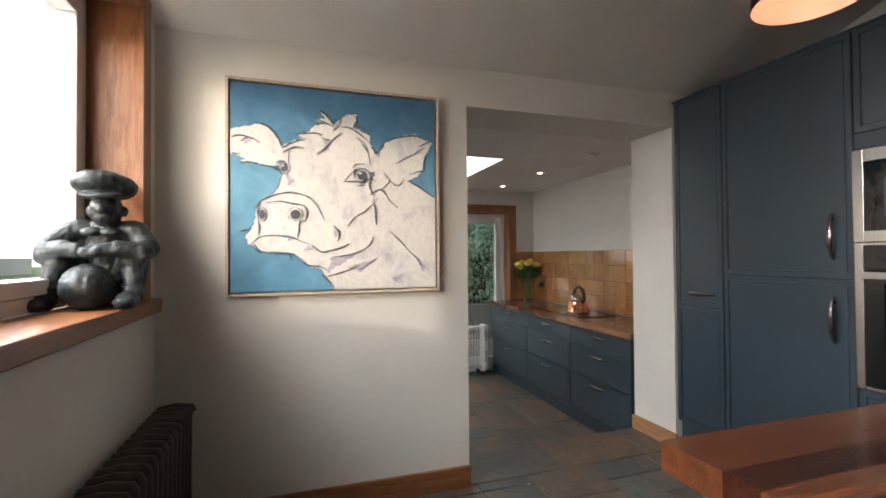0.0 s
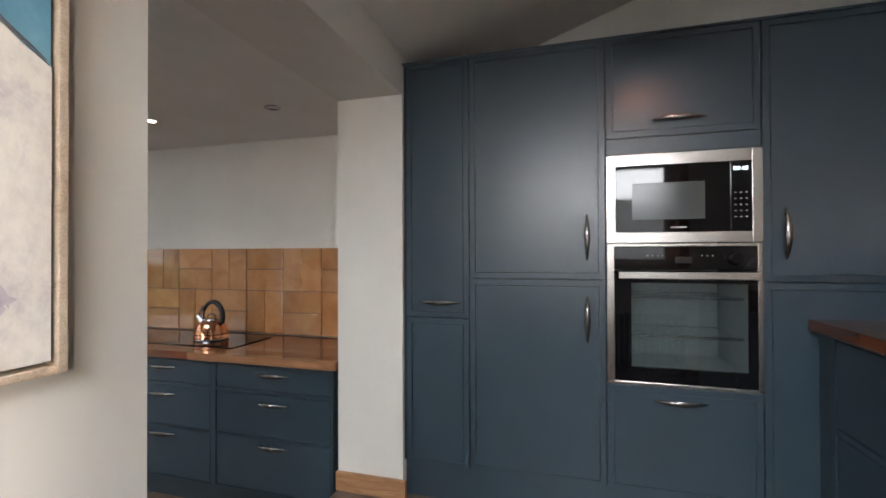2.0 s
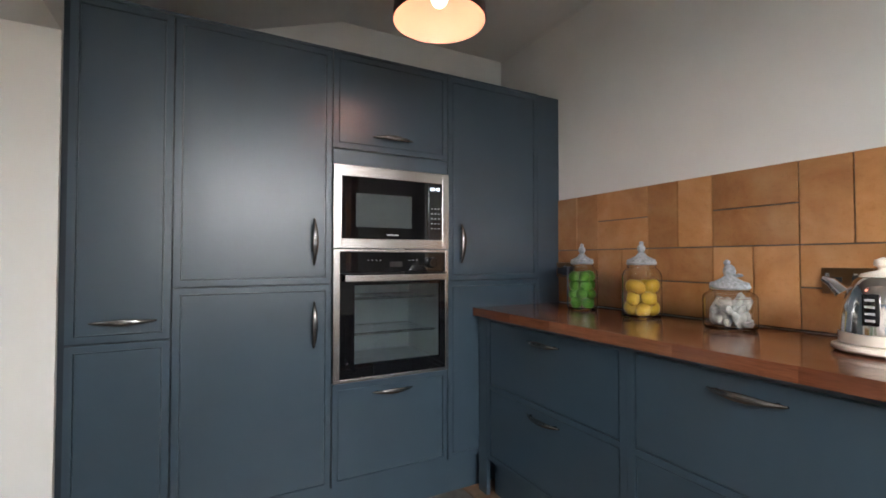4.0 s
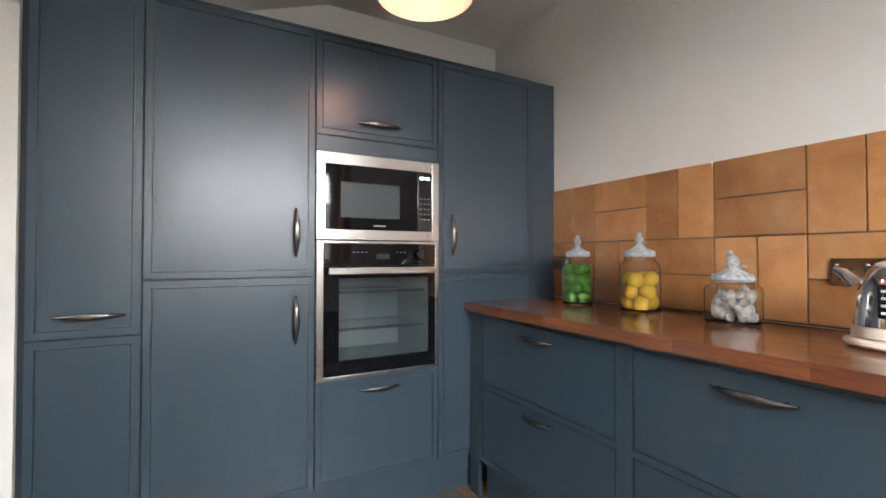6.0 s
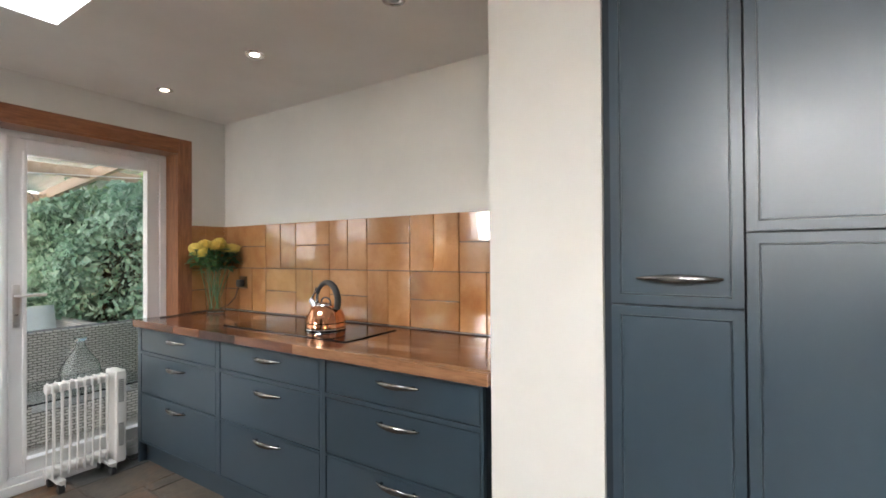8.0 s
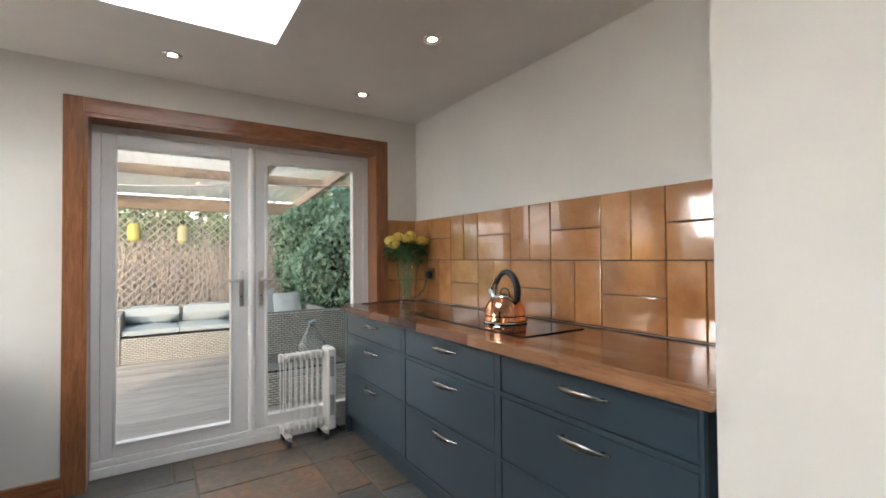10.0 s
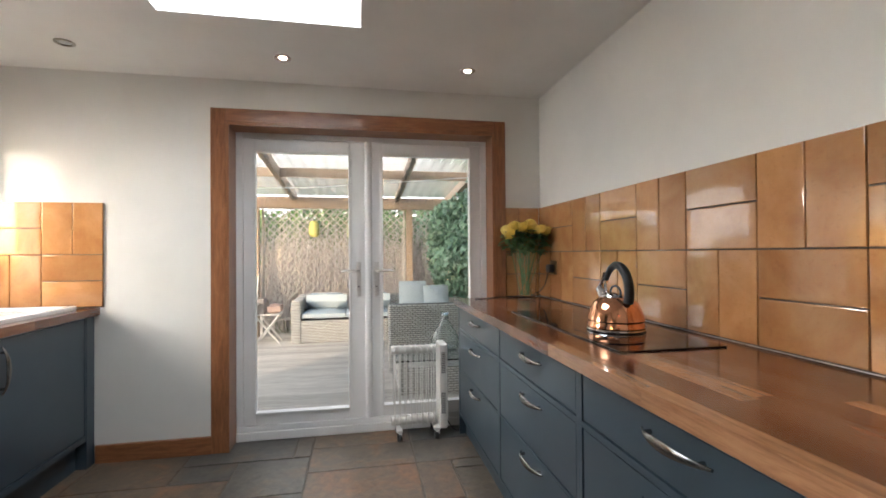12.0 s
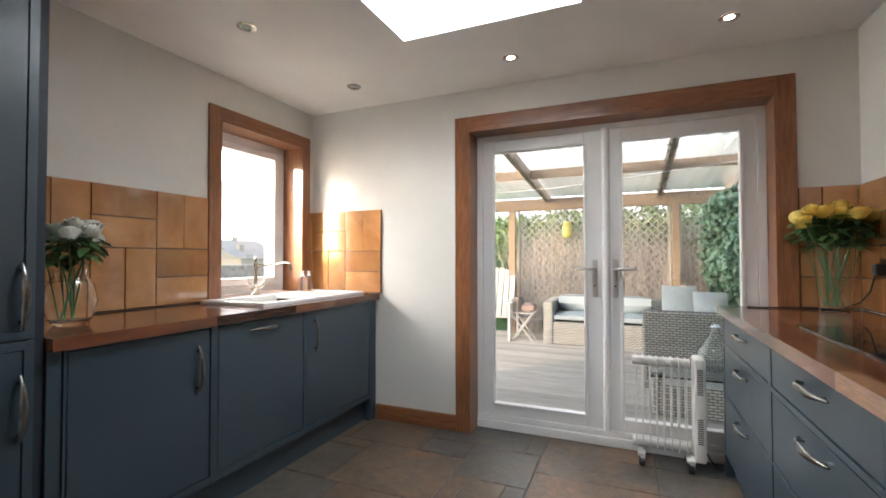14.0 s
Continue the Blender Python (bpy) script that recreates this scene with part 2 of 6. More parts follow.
def ball_into(bm, c, r, u=14, v=9, turn=None):
    r = r if isinstance(r, (tuple, list)) else (r, r, r)
    m = Matrix.Translation(c) @ (turn or Matrix.Identity(4)) @ Matrix.Diagonal((*r, 1))
    bmesh.ops.create_uvsphere(bm, u_segments=u, v_segments=v, radius=1, matrix=m)
    return bm


def arc(n, f):
    return [f(i / (n - 1)) for i in range(n)]


def finish(bm, name, mat, smooth=True):
    bmesh.ops.recalc_face_normals(bm, faces=bm.faces)
    bm.edges.index_update()
    crease = []
    for e in bm.edges:
        if smooth and len(e.link_faces) == 2:
            a, b = sorted(f.calc_area() for f in e.link_faces)
            if b > 6 * a and b > 4e-4 and e.calc_face_angle(0.0) > 0.2:
                crease.append(e.index)
    me = bpy.data.meshes.new(name)
    bm.to_mesh(me)
    bm.free()
    me.materials.append(mat)
    if smooth:
        me.polygons.foreach_set("use_smooth", [True] * len(me.polygons))
        me.set_sharp_from_angle(angle=radians(35))
        for i in crease:
            me.edges[i].use_edge_sharp = True
    return me


def where(ob):
    p = Vector((0, 0, 0))
    while ob:
        p += ob.location
        ob = ob.parent
    return p


def thing(name, at, label, category, group=""):
    ob = new(name)
    ob.location = at
    ob.empty_display_size = 0.05
    return tagged(ob, label, category, group)


def part(name, bm, mat, parent, label="", local=False, smooth=True):
    """One mesh under a thing or a part; the bmesh is in the world's metres unless local."""
    if not local:
        bmesh.ops.translate(bm, verts=bm.verts, vec=-where(parent))
    ob = new(name, finish(bm, name, mat, smooth))
    ob.parent = parent
    return tagged(ob, label)


def solid(name, bm, mat, label, category, group="", kind="", at=None, smooth=True):
    """A thing of a single mesh."""
    if at is not None:
        bmesh.ops.translate(bm, verts=bm.verts, vec=-Vector(at))
    ob = new(name, finish(bm, name, mat, smooth))
    if at is not None:
        ob.location = at
    return tagged(ob, label, category, group, kind)


def structure(name, bm, mat, label, category):
    return solid(name, bm, mat, label, category, kind="structure", smooth=False)


def piece(name, me, parent, at, turn=(0, 0, 0), size=(1, 1, 1)):
    ob = new(name, me)
    ob.parent = parent
    ob.location = Vector(at) - where(parent)
    ob.rotation_euler = turn
    ob.scale = size
    return ob


# ---------------------------------------------------------------- plan
FLOOR_B = -0.233          # garden kitchen floor; the upper floor is at 0
TOP_B, TOP_A = 0.66, 0.965  # worktops
WX0, EX = 0.07, 3.39      # garden kitchen west and east walls
STEP_Y, NORTH = 3.248, 5.715
DIV_Y = 2.885
AX0 = -0.06               # dining end's west wall
SOUTH = 0.555
CEIL_B, CEIL_A = 2.035, 2.65

# shell
structure("wall_north", boxes((-0.3, 1.36, NORTH, 6.05, -0.6, 2.4), (3.06, 3.75, NORTH, 6.05, -0.6, 2.4), (1.36, 3.06, NORTH, 6.05, 1.77, 2.4)), WALL, "off-white painted plaster wall round glazed garden doors", "wall")
structure("wall_east_kitchen", box(EX, 3.75, STEP_Y, NORTH, -0.6, 2.4), WALL, "off-white painted plaster wall above honey-coloured tiles", "wall")
structure("wall_west_kitchen", boxes((-0.3, WX0, STEP_Y, 4.86, -0.6, 2.4), (-0.3, WX0, 5.59, NORTH, -0.6, 2.4), (-0.3, WX0, 4.86, 5.59, -0.6, 0.62), (-0.3, WX0, 4.86, 5.59, 1.765, 2.4)), WALL, "off-white painted plaster wall with a window over the sink", "wall")
structure("wall_divider", boxes((-0.35, 1.405, DIV_Y, STEP_Y, -0.6, 2.9), (2.8, 3.75, DIV_Y, STEP_Y, -0.6, 2.9), (1.405, 2.8, DIV_Y, STEP_Y, CEIL_B, 2.9)), WALL, "off-white plaster dividing wall with a wide opening", "wall")
structure("wall_east_dining", box(EX, 3.75, -2.9, DIV_Y, -0.3, 2.9), WALL, "off-white painted wall behind tall cabinets", "wall")
structure("wall_south", box(0.92, EX, 0.42, SOUTH, -0.3, 2.9), WALL, "off-white painted wall above honey-coloured tiles", "wall")
structure("wall_back", box(-0.35, EX, -2.9, -2.75, -0.3, 2.9), WALL, "plain off-white wall closing the dining end", "wall")
WY0, WY1, WZ0, WZ1 = 1.0, 2.70, 1.0, 2.24
structure("wall_west_dining", boxes((-0.35, AX0, -2.75, WY0, -0.3, 2.9), (-0.35, AX0, WY1, DIV_Y, -0.3, 2.9), (-0.35, AX0, WY0, WY1, -0.3, WZ0), (-0.35, AX0, WY0, WY1, WZ1, 2.9)), WALL, "off-white painted wall with a deep window", "wall")

bm = boxes((WX0, EX, STEP_Y, 4.02, CEIL_B, 2.3), (WX0, EX, 4.95, NORTH, CEIL_B, 2.3), (WX0, 1.29, 4.02, 4.95, CEIL_B, 2.3), (2.17, EX, 4.02, 4.95, CEIL_B, 2.3))
structure("ceiling_kitchen", bm, CEIL, "white plaster ceiling with a skylight opening", "ceiling")
bm = bmesh.new()
ring = [(-2.75, CEIL_A), (1.72, CEIL_A), (DIV_Y, 2.245), (DIV_Y, 2.8), (-2.75, 2.8)]
ends = [[bm.verts.new((x, y, z)) for y, z in ring] for x in (AX0, EX)]
bm.faces.new(ends[0])
bm.faces.new(ends[1][::-1])
for i in range(5):
    j = (i + 1) % 5
    bm.faces.new((ends[0][i], ends[1][i], ends[1][j], ends[0][j]))
structure("ceiling_dining", bm, CEIL, "white plaster ceiling sloping down to the dividing wall", "ceiling")
floor_a = structure("floor_dining", boxes((AX0, EX, -2.75, DIV_Y, -0.3, -0.006), (1.405, 2.8, DIV_Y, STEP_Y, -0.3, -0.006), (1.405, 2.6, STEP_Y, 3.51, -0.3, -0.123)), MORTAR, "slate flagstone floor ending in a step", "floor")
floor_b = structure("floor_kitchen", box(WX0, EX, STEP_Y, NORTH + 0.16, -0.5, FLOOR_B - 0.006), MORTAR, "slate flagstone kitchen floor", "floor")

# skirting
structure("baseboard_cow_wall", box(AX0 + 0.01, 1.408, DIV_Y - 0.022, DIV_Y, 0, 0.11, bev=0.003), TRIM_X, "stained timber skirting board", "skirting")
structure("baseboard_pier", boxes((2.778, 2.8, DIV_Y - 0.02, STEP_Y + 0.004, 0, 0.095), bev=0.003), OAK, "oak skirting board on the pier", "skirting")
structure("baseboard_north", box(0.66, 1.28, NORTH - 0.022, NORTH, FLOOR_B, -0.13, bev=0.003), TRIM_X, "stained timber skirting board", "skirting")
structure("baseboard_west", box(AX0, AX0 + 0.02, -2.7, DIV_Y - 0.03, 0, 0.11, bev=0.003), TRIM_Y, "stained timber skirting board", "skirting")

# ---------------------------------------------------------------- doors and windows
# garden doors: timber lining and casing, white frame, two glazed leaves
d = tagged(new("door_1"), "white glazed double garden doors in a stained timber casing, closed", "garden doors", kind="structure")
d.location = (2.21, 5.85, FLOOR_B)
part("casing", box(1.275, 1.36, NORTH - 0.02, NORTH, FLOOR_B, 1.853, bev=0.004), TRIM, d, "stained timber casing")
part("casing", box(3.05, 3.135, NORTH - 0.02, NORTH, FLOOR_B, 1.853, bev=0.004), TRIM, d, "stained timber casing")
part("casing", box(1.36, 3.05, NORTH - 0.02, NORTH, 1.77, 1.853, bev=0.004), TRIM_X, d, "stained timber casing")
part("lining", box(1.36, 1.378, NORTH - 0.018, 5.86, FLOOR_B, 1.77), TRIM, d, "stained timber reveal")
part("lining", box(3.042, 3.06, NORTH - 0.018, 5.86, FLOOR_B, 1.77), TRIM, d, "stained timber reveal")
part("lining", box(1.378, 3.042, NORTH - 0.018, 5.86, 1.752, 1.77), TRIM_X, d, "stained timber reveal")
part("door_frame", boxes((1.378, 1.42, 5.85, 5.92, -0.2, 1.75), (3.0, 3.042, 5.85, 5.92, -0.2, 1.75), (1.42, 3.0, 5.85, 5.92, 1.715, 1.75), bev=0.004), UPVC, d)
part("threshold", boxes((1.378, 3.042, 5.835, 5.93, FLOOR_B, -0.178), (1.378, 3.042, 5.845, 5.93, -0.178, -0.14), bev=0.006), UPVC, d)
for x0, x1, gx0, gx1 in ((1.422, 2.196, 1.492, 2.088), (2.236, 2.998, 2.31, 2.922)):
    gz0, gz1 = -0.065, 1.632
    leaf = part("door_leaf", boxes((x0, gx0, 5.855, 5.915, -0.138, 1.713), (gx1, x1, 5.855, 5.915, -0.138, 1.713), (gx0, gx1, 5.855, 5.915, -0.138, gz0), (gx0, gx1, 5.855, 5.915, gz1, 1.713), bev=0.004), UPVC, d)
    part("glazing_bead", boxes((gx0 - 0.014, gx0 + 0.004, 5.848, 5.862, gz0 - 0.014, gz1 + 0.014), (gx1 - 0.004, gx1 + 0.014, 5.848, 5.862, gz0 - 0.014, gz1 + 0.014), (gx0, gx1, 5.848, 5.862, gz0 - 0.014, gz0 + 0.004), (gx0, gx1, 5.848, 5.862, gz1 - 0.004, gz1 + 0.014), bev=0.004), UPVC, leaf)
    pane = part("pane", box(gx0, gx1, 5.88, 5.886, gz0, gz1), GLASS, leaf)
    pane.visible_shadow = False
part("meeting_stile", lathe([(0, -0.14), (0.03, -0.14), (0.03, 1.72), (0, 1.72)], at=(2.216, 5.858, 0), seg=18, squash=(0.8, 0.7)), UPVC, d)
for hx, tip in ((2.15, -0.115), (2.268, 0.115)):
    h = part("door_handle", box(hx - 0.015, hx + 0.015, 5.842, 5.855, 0.675, 0.905, bev=0.005), SATIN, d, "brushed steel lever handle")
    part("lever", tube([(hx, 5.85, 0.845), (hx, 5.815, 0.845), (hx + tip * 0.15, 5.797, 0.846), (hx + tip * 0.6, 5.795, 0.848), (hx + tip, 5.797, 0.846)], 0.009, seg=10), SATIN, h)
    part("lock", lathe([(0, 0), (0.008, 0), (0.008, 0.006), (0, 0.006)], seg=12), CHROME, h, local=False).location = Vector((hx, 5.838, 0.74))


def window(name, x_wall, x_frame, y0, y1, z0, z1, sill_out, label, casing=0.075, sill=True, mull=()):
    """A window in a west wall: casing, timber reveal, white frame, panes."""
    w = tagged(new(name), label, "window", kind="structure")
    w.location = (x_wall, (y0 + y1) / 2, z0)
    for a, b in ((y0 - casing, y0), (y1, y1 + casing)):
        part("casing", box(x_wall, x_wall + 0.018, a, b, z0, z1 + casing, bev=0.003), TRIM, w, "stained timber casing")
    part("casing", box(x_wall, x_wall + 0.018, y0, y1, z1, z1 + casing, bev=0.003), TRIM_Y, w, "stained timber casing")
    part("reveal", box(x_frame, x_wall + 0.016, y0, y0 + 0.012, z0, z1), TRIM, w)
    part("reveal", box(x_frame, x_wall + 0.016, y1 - 0.012, y1, z0, z1), TRIM, w)
    part("reveal", box(x_frame, x_wall + 0.016, y0 + 0.012, y1 - 0.012, z1 - 0.012, z1), TRIM_Y, w)
    if sill:
        part("window_sill", box(x_frame, x_wall + sill_out, y0 - casing - 0.03, y1 + casing + 0.02, z0 - 0.045, z0 + 0.012, bev=0.006), TRIM_Y, w, "stained timber window board")
    fx0, fx1 = x_frame - 0.06, x_frame + 0.005
    a0, a1, b0, b1 = y0 + 0.012, y1 - 0.012, z0 + 0.012, z1 - 0.012
    f = 0.05
    part("window_frame", boxes((fx0, fx1, a0, a0 + f, b0, b1), (fx0, fx1, a1 - f, a1, b0, b1), (fx0, fx1, a0 + f, a1 - f, b0, b0 + f), (fx0, fx1, a0 + f, a1 - f, b1 - f, b1), bev=0.004), UPVC, w)
    cuts = [a0 + f, *mull, a1 - f]
    for c0, c1 in zip(cuts, cuts[1:]):
        s = 0.05
        e0, e1, g0, g1 = c0 + 0.004, c1 - 0.004, b0 + f + 0.004, b1 - f - 0.004
        sash = part("sash", boxes((fx0 - 0.01, fx1 + 0.012, e0, e0 + s, g0, g1), (fx0 - 0.01, fx1 + 0.012, e1 - s, e1, g0, g1), (fx0 - 0.01, fx1 + 0.012, e0 + s, e1 - s, g0, g0 + s), (fx0 - 0.01, fx1 + 0.012, e0 + s, e1 - s, g1 - s, g1), bev=0.006), UPVC, w)
        pane = part("pane", box(fx0 + 0.02, fx0 + 0.026, e0 + s - 0.004, e1 - s + 0.004, g0 + s - 0.004, g1 - s + 0.004), GLASS, sash)
        pane.visible_shadow = False
    return w


window("window_1", AX0, -0.24, WY0, WY1, 1.045, 2.24, 0.055, "white-framed window in a stained timber reveal with a deep sill")
window("window_2", WX0, -0.1, 4.86, 5.59, 0.665, 1.76, 0.0, "white-framed window over the sink in a stained timber reveal", sill=False)
structure("sill_kitchen_window", box(-0.16, WX0 - 0.002, 4.873, 5.577, 0.61, 0.672, bev=0.003), TRIM_Y, "stained timber board below the sink window", "sill")

# skylight
s = tagged(new("skylight"), "square skylight in a white plastered shaft", "skylight", kind="structure")
s.location = (1.73, 4.485, CEIL_B)
part("shaft", boxes((1.27, 1.29, 4.0, 4.97, 2.3, 2.52), (2.17, 2.19, 4.0, 4.97, 2.3, 2.52), (1.29, 2.17, 4.0, 4.02, 2.3, 2.52), (1.29, 2.17, 4.95, 4.97, 2.3, 2.52)), CEIL, s, smooth=False)
structure("roof_deck", boxes((-0.35, 1.27, STEP_Y, 6.1, 2.4, 2.55), (2.19, 3.75, STEP_Y, 6.1, 2.4, 2.55), (1.27, 2.19, STEP_Y, 4.0, 2.4, 2.55), (1.27, 2.19, 4.97, 6.1, 2.4, 2.55), (-0.35, 3.75, -2.9, STEP_Y, 2.9, 3.05)), MORTAR, "flat roof over the rooms", "roof")
p = part("pane", box(1.27, 2.19, 4.0, 4.97, 2.535, 2.545), GLASS, s)
p.visible_shadow = False

# ---------------------------------------------------------------- cabinets


def pull_mesh():
    """A cast bow handle along x, standing off +z: a boat-shaped leaf, widest in the middle, pointed at its feet."""
    n, seg = 21, 12
    bm = bmesh.new()
    rings = []
    for i in range(n):
        u = -1 + 2 * i / (n - 1)
        z = 0.005 + 0.026 * (1 - abs(u) ** 2.6)
        w = 0.0035 + 0.0095 * (1 - abs(u) ** 1.5)
        h = 0.0035 + 0.0025 * (1 - u * u)
        rings.append([bm.verts.new((u * 0.103, w * math.cos(a), z + h * math.sin(a))) for a in (2 * math.pi * q / seg for q in range(seg))])
    for a, b in zip(rings, rings[1:]):
        for q in range(seg):
            bm.faces.new((a[q], a[(q + 1) % seg], b[(q + 1) % seg], b[q]))
    bm.faces.new(rings[0][::-1])
    bm.faces.new(rings[-1])
    for sx in (-1, 1):
        lathe_into(bm, [(0, 0.0), (0.006, 0.0), (0.0055, 0.016), (0, 0.017)], at=(sx * 0.078, 0, 0), seg=10)
    return finish(bm, "handle", PEWTER)


PULL = pull_mesh()


def pull(parent, at, normal, upright=False):
    """A handle on a front that faces along normal ('-x', '+x' or '+y')."""
    out = {"-x": Vector((-1, 0, 0)), "+x": Vector((1, 0, 0)), "+y": Vector((0, 1, 0))}[normal]
    along = Vector((0, 0, 1)) if upright else Vector((0, 0, 1)).cross(out)
    side = out.cross(along)
    ob = new("handle", PULL)
    ob.parent = parent
    m = Matrix((along, side, out)).transposed().to_4x4()
    ob.matrix_local = Matrix.Translation(Vector(at) - where(parent)) @ m
    return tagged(ob, "cast pewter bow handle")


def front_panel(u0, u1, z0, z1, thick, inset=0.036, groove=True):
    """A door or drawer front in u (x) and z, its face at y=0 looking to -y, with a routed bead."""
    bm = box(u0, u1, 0, thick, z0, z1)
    face = min(bm.faces, key=lambda f: f.calc_center_median().y)
    if groove and inset:
        bmesh.ops.inset_region(bm, faces=[face], thickness=inset, depth=0)
        bmesh.ops.inset_region(bm, faces=[face], thickness=0.002, depth=-0.007)
        bmesh.ops.inset_region(bm, faces=[face], thickness=0.003, depth=0)
        bmesh.ops.inset_region(bm, faces=[face], thickness=0.002, depth=0.004)
    edges = [e for e in bm.edges if all(abs(v.co.y) < 1e-6 for v in e.verts) and len(e.link_faces) == 2 and any(abs(f.normal.y) < 0.1 for f in e.link_faces)]
    bmesh.ops.bevel(bm, geom=edges, offset=0.0022, segments=2, affect="EDGES")
    return bm


def turned(bm, normal, plane):
    """Bring a front from the x-z plane (facing -y) to a plane facing another way."""
    if normal == "-x":
        for v in bm.verts:
            v.co = Vector((plane + v.co.y, v.co.x, v.co.z))
    elif normal == "+x":
        for v in bm.verts:
            v.co = Vector((plane - v.co.y, v.co.x, v.co.z))
    else:
        for v in bm.verts:
            v.co = Vector((v.co.x, plane - v.co.y, v.co.z))
    return bm


def cab_box(normal, plane, u0, u1, z0, z1, front_back):
    """Six limits of a box behind a front plane: front_back is (from, to) measured inwards."""
    a, b = front_back
    if normal == "-x":
        return (plane + a, plane + b, u0, u1, z0, z1)
    if normal == "+x":
        return (plane - b, plane - a, u0, u1, z0, z1)
    return (u0, u1, plane - b, plane - a, z0, z1)


def unit(name, normal, plane, u0, u1, z0, z1, fronts, label, depth=0.56, plinth=None, group="", inset=0.036, frame_w=0.0):
    """A cabinet: carcass, face frame, fronts (u0, u1, z0, z1, kind, handle u, handle z, upright) and plinth."""
    at = Vector(((plane, (u0 + u1) / 2, z0) if normal != "+y" else ((u0 + u1) / 2, plane, z0)))
    c = thing(name, at, label, "cabinet", group)
    part("body", box(*cab_box(normal, plane, u0 + 0.001, u1 - 0.001, z0, z1, (0.021, depth))), CARCASS, c, smooth=False)
    if frame_w:
        rows = []
        us = sorted({u0, u1, *[f[0] for f in fronts], *[f[1] for f in fronts]})
        lo, hi = min(f[0] for f in fronts), max(f[1] for f in fronts)
        g = 0.0035
        rows.append(cab_box(normal, plane, u0, lo - g, z0, z1, (-0.002, 0.02)))
        rows.append(cab_box(normal, plane, hi + g, u1, z0, z1, (-0.002, 0.02)))
        zs = sorted([(f[2], f[3]) for f in fronts])
        edges = [z0] + [z for f in zs for z in f] + [z1]
        for a, b in zip(edges[::2], edges[1::2]):
            if b - a > 0.012:
                rows.append(cab_box(normal, plane, lo - g, hi + g, a + (g if a > z0 else 0), b - (g if b < z1 else 0), (-0.002, 0.02)))
        part("face_frame", boxes(*rows, bev=0.0012), NAVY, c)
    for f0, f1, g0, g1, kind, hu, hz, upright in fronts:
        bm = turned(front_panel(f0, f1, g0, g1, 0.02, inset, inset > 0), normal, plane)
        fr = part(kind, bm, NAVY, c)
        if hu is not None:
            pull(fr, (plane, hu, hz) if normal != "+y" else (hu, plane, hz), normal, upright)
    if plinth:
        part("plinth", box(*cab_box(normal, plane, u0, u1, plinth[0], z0, (plinth[1], plinth[1] + 0.018))), NAVY, c)
    return c


g = 0.0026
TZ0, TZ1 = 0.19, 2.19
GRP = "tall navy kitchen cabinets"
unit("tall_cabinet", "-x", 2.8, 2.54, 2.885, TZ0, TZ1, [(2.54 + g, 2.862, 0.914 + g, TZ1 - 0.012, "door", 2.69, 0.99, False), (2.54 + g, 2.862, TZ0, 0.914 - g, "door", None, 0, False)], "narrow tall navy painted cabinet, closed, beside a white pier", plinth=(0, 0.05), group=GRP)
unit("tall_cabinet", "-x", 2.8, 1.92, 2.54, TZ0, TZ1, [(1.92 + g, 2.54 - g, 1.11 + g, TZ1 - 0.012, "door", 2.0, 1.3, True), (1.92 + g, 2.54 - g, TZ0, 1.11 - g, "door", 2.0, 0.93, True)], "tall navy painted larder cabinet with two closed doors", plinth=(0, 0.05), group=GRP)
oven_cab = unit("oven_housing_cabinet", "-x", 2.8, 1.32, 1.92, TZ0, 0.655, [(1.32 + g, 1.92 - g, TZ0, 0.652, "drawer", 1.625, 0.595, False)], "tall navy painted oven housing holding a microwave and an oven", plinth=(0, 0.05), group=GRP)
part("body", box(2.822, 3.36, 1.321, 1.919, 1.665, TZ1), CARCASS, oven_cab)
for y in (1.321, 1.916):
    part("side_panel", box(2.822, 3.36, y, y + 0.003, 0.655, 1.665), CARCASS, oven_cab)
fr = part("door", turned(front_panel(1.32 + g, 1.92 - g, 1.735, TZ1 - 0.012, 0.02), "-x", 2.8), NAVY, oven_cab)
pull(fr, (2.8, 1.625, 1.805), "-x")
part("filler", turned(front_panel(1.32 + g, 1.92 - g, 1.662, 1.731, 0.02, 0.03, False), "-x", 2.8), NAVY, oven_cab)
unit("tall_cabinet", "-x", 2.8, 0.72, 1.32, TZ0, TZ1, [(0.72 + g, 1.32 - g, 1.11 + g, TZ1 - 0.012, "door", 1.24, 1.305, True), (0.72 + g, 1.32 - g, TZ0, 1.11 - g, "door", None, 0, False)], "tall navy painted cabinet above the corner of a worktop", plinth=(0, 0.05), group=GRP)
solid("cabinet_cheek", box(2.803, 3.38, SOUTH, 0.719, 0.0, TZ1, bev=0.0015), NAVY, "navy painted filler panel against the tiled wall", "panel", at=(2.81, 0.64, 0))
solid("cabinet_top_panel", box(2.797, 3.385, 0.72, 2.885, TZ1 - 0.01, TZ1, bev=0.001), NAVY, "navy painted top panel over tall cabinets", "panel", at=(3.0, 1.8, TZ1 - 0.01))

# dining-side base units along the south wall
FA = 1.13
GA = "navy base cabinets below the walnut worktop"


def drawers_a(u0, u1, label):
    return unit("drawer_cabinet", "+y", FA, u0, u1, 0.19, 0.925, [(u0 + 0.035, u1 - 0.035, 0.583, 0.9, "drawer", (u0 + u1) / 2, 0.85, False), (u0 + 0.035, u1 - 0.035, 0.222, 0.553, "drawer", (u0 + u1) / 2, 0.52, False)], label, depth=0.6, plinth=(0, 0.05), group=GA, inset=0.0, frame_w=0.03)


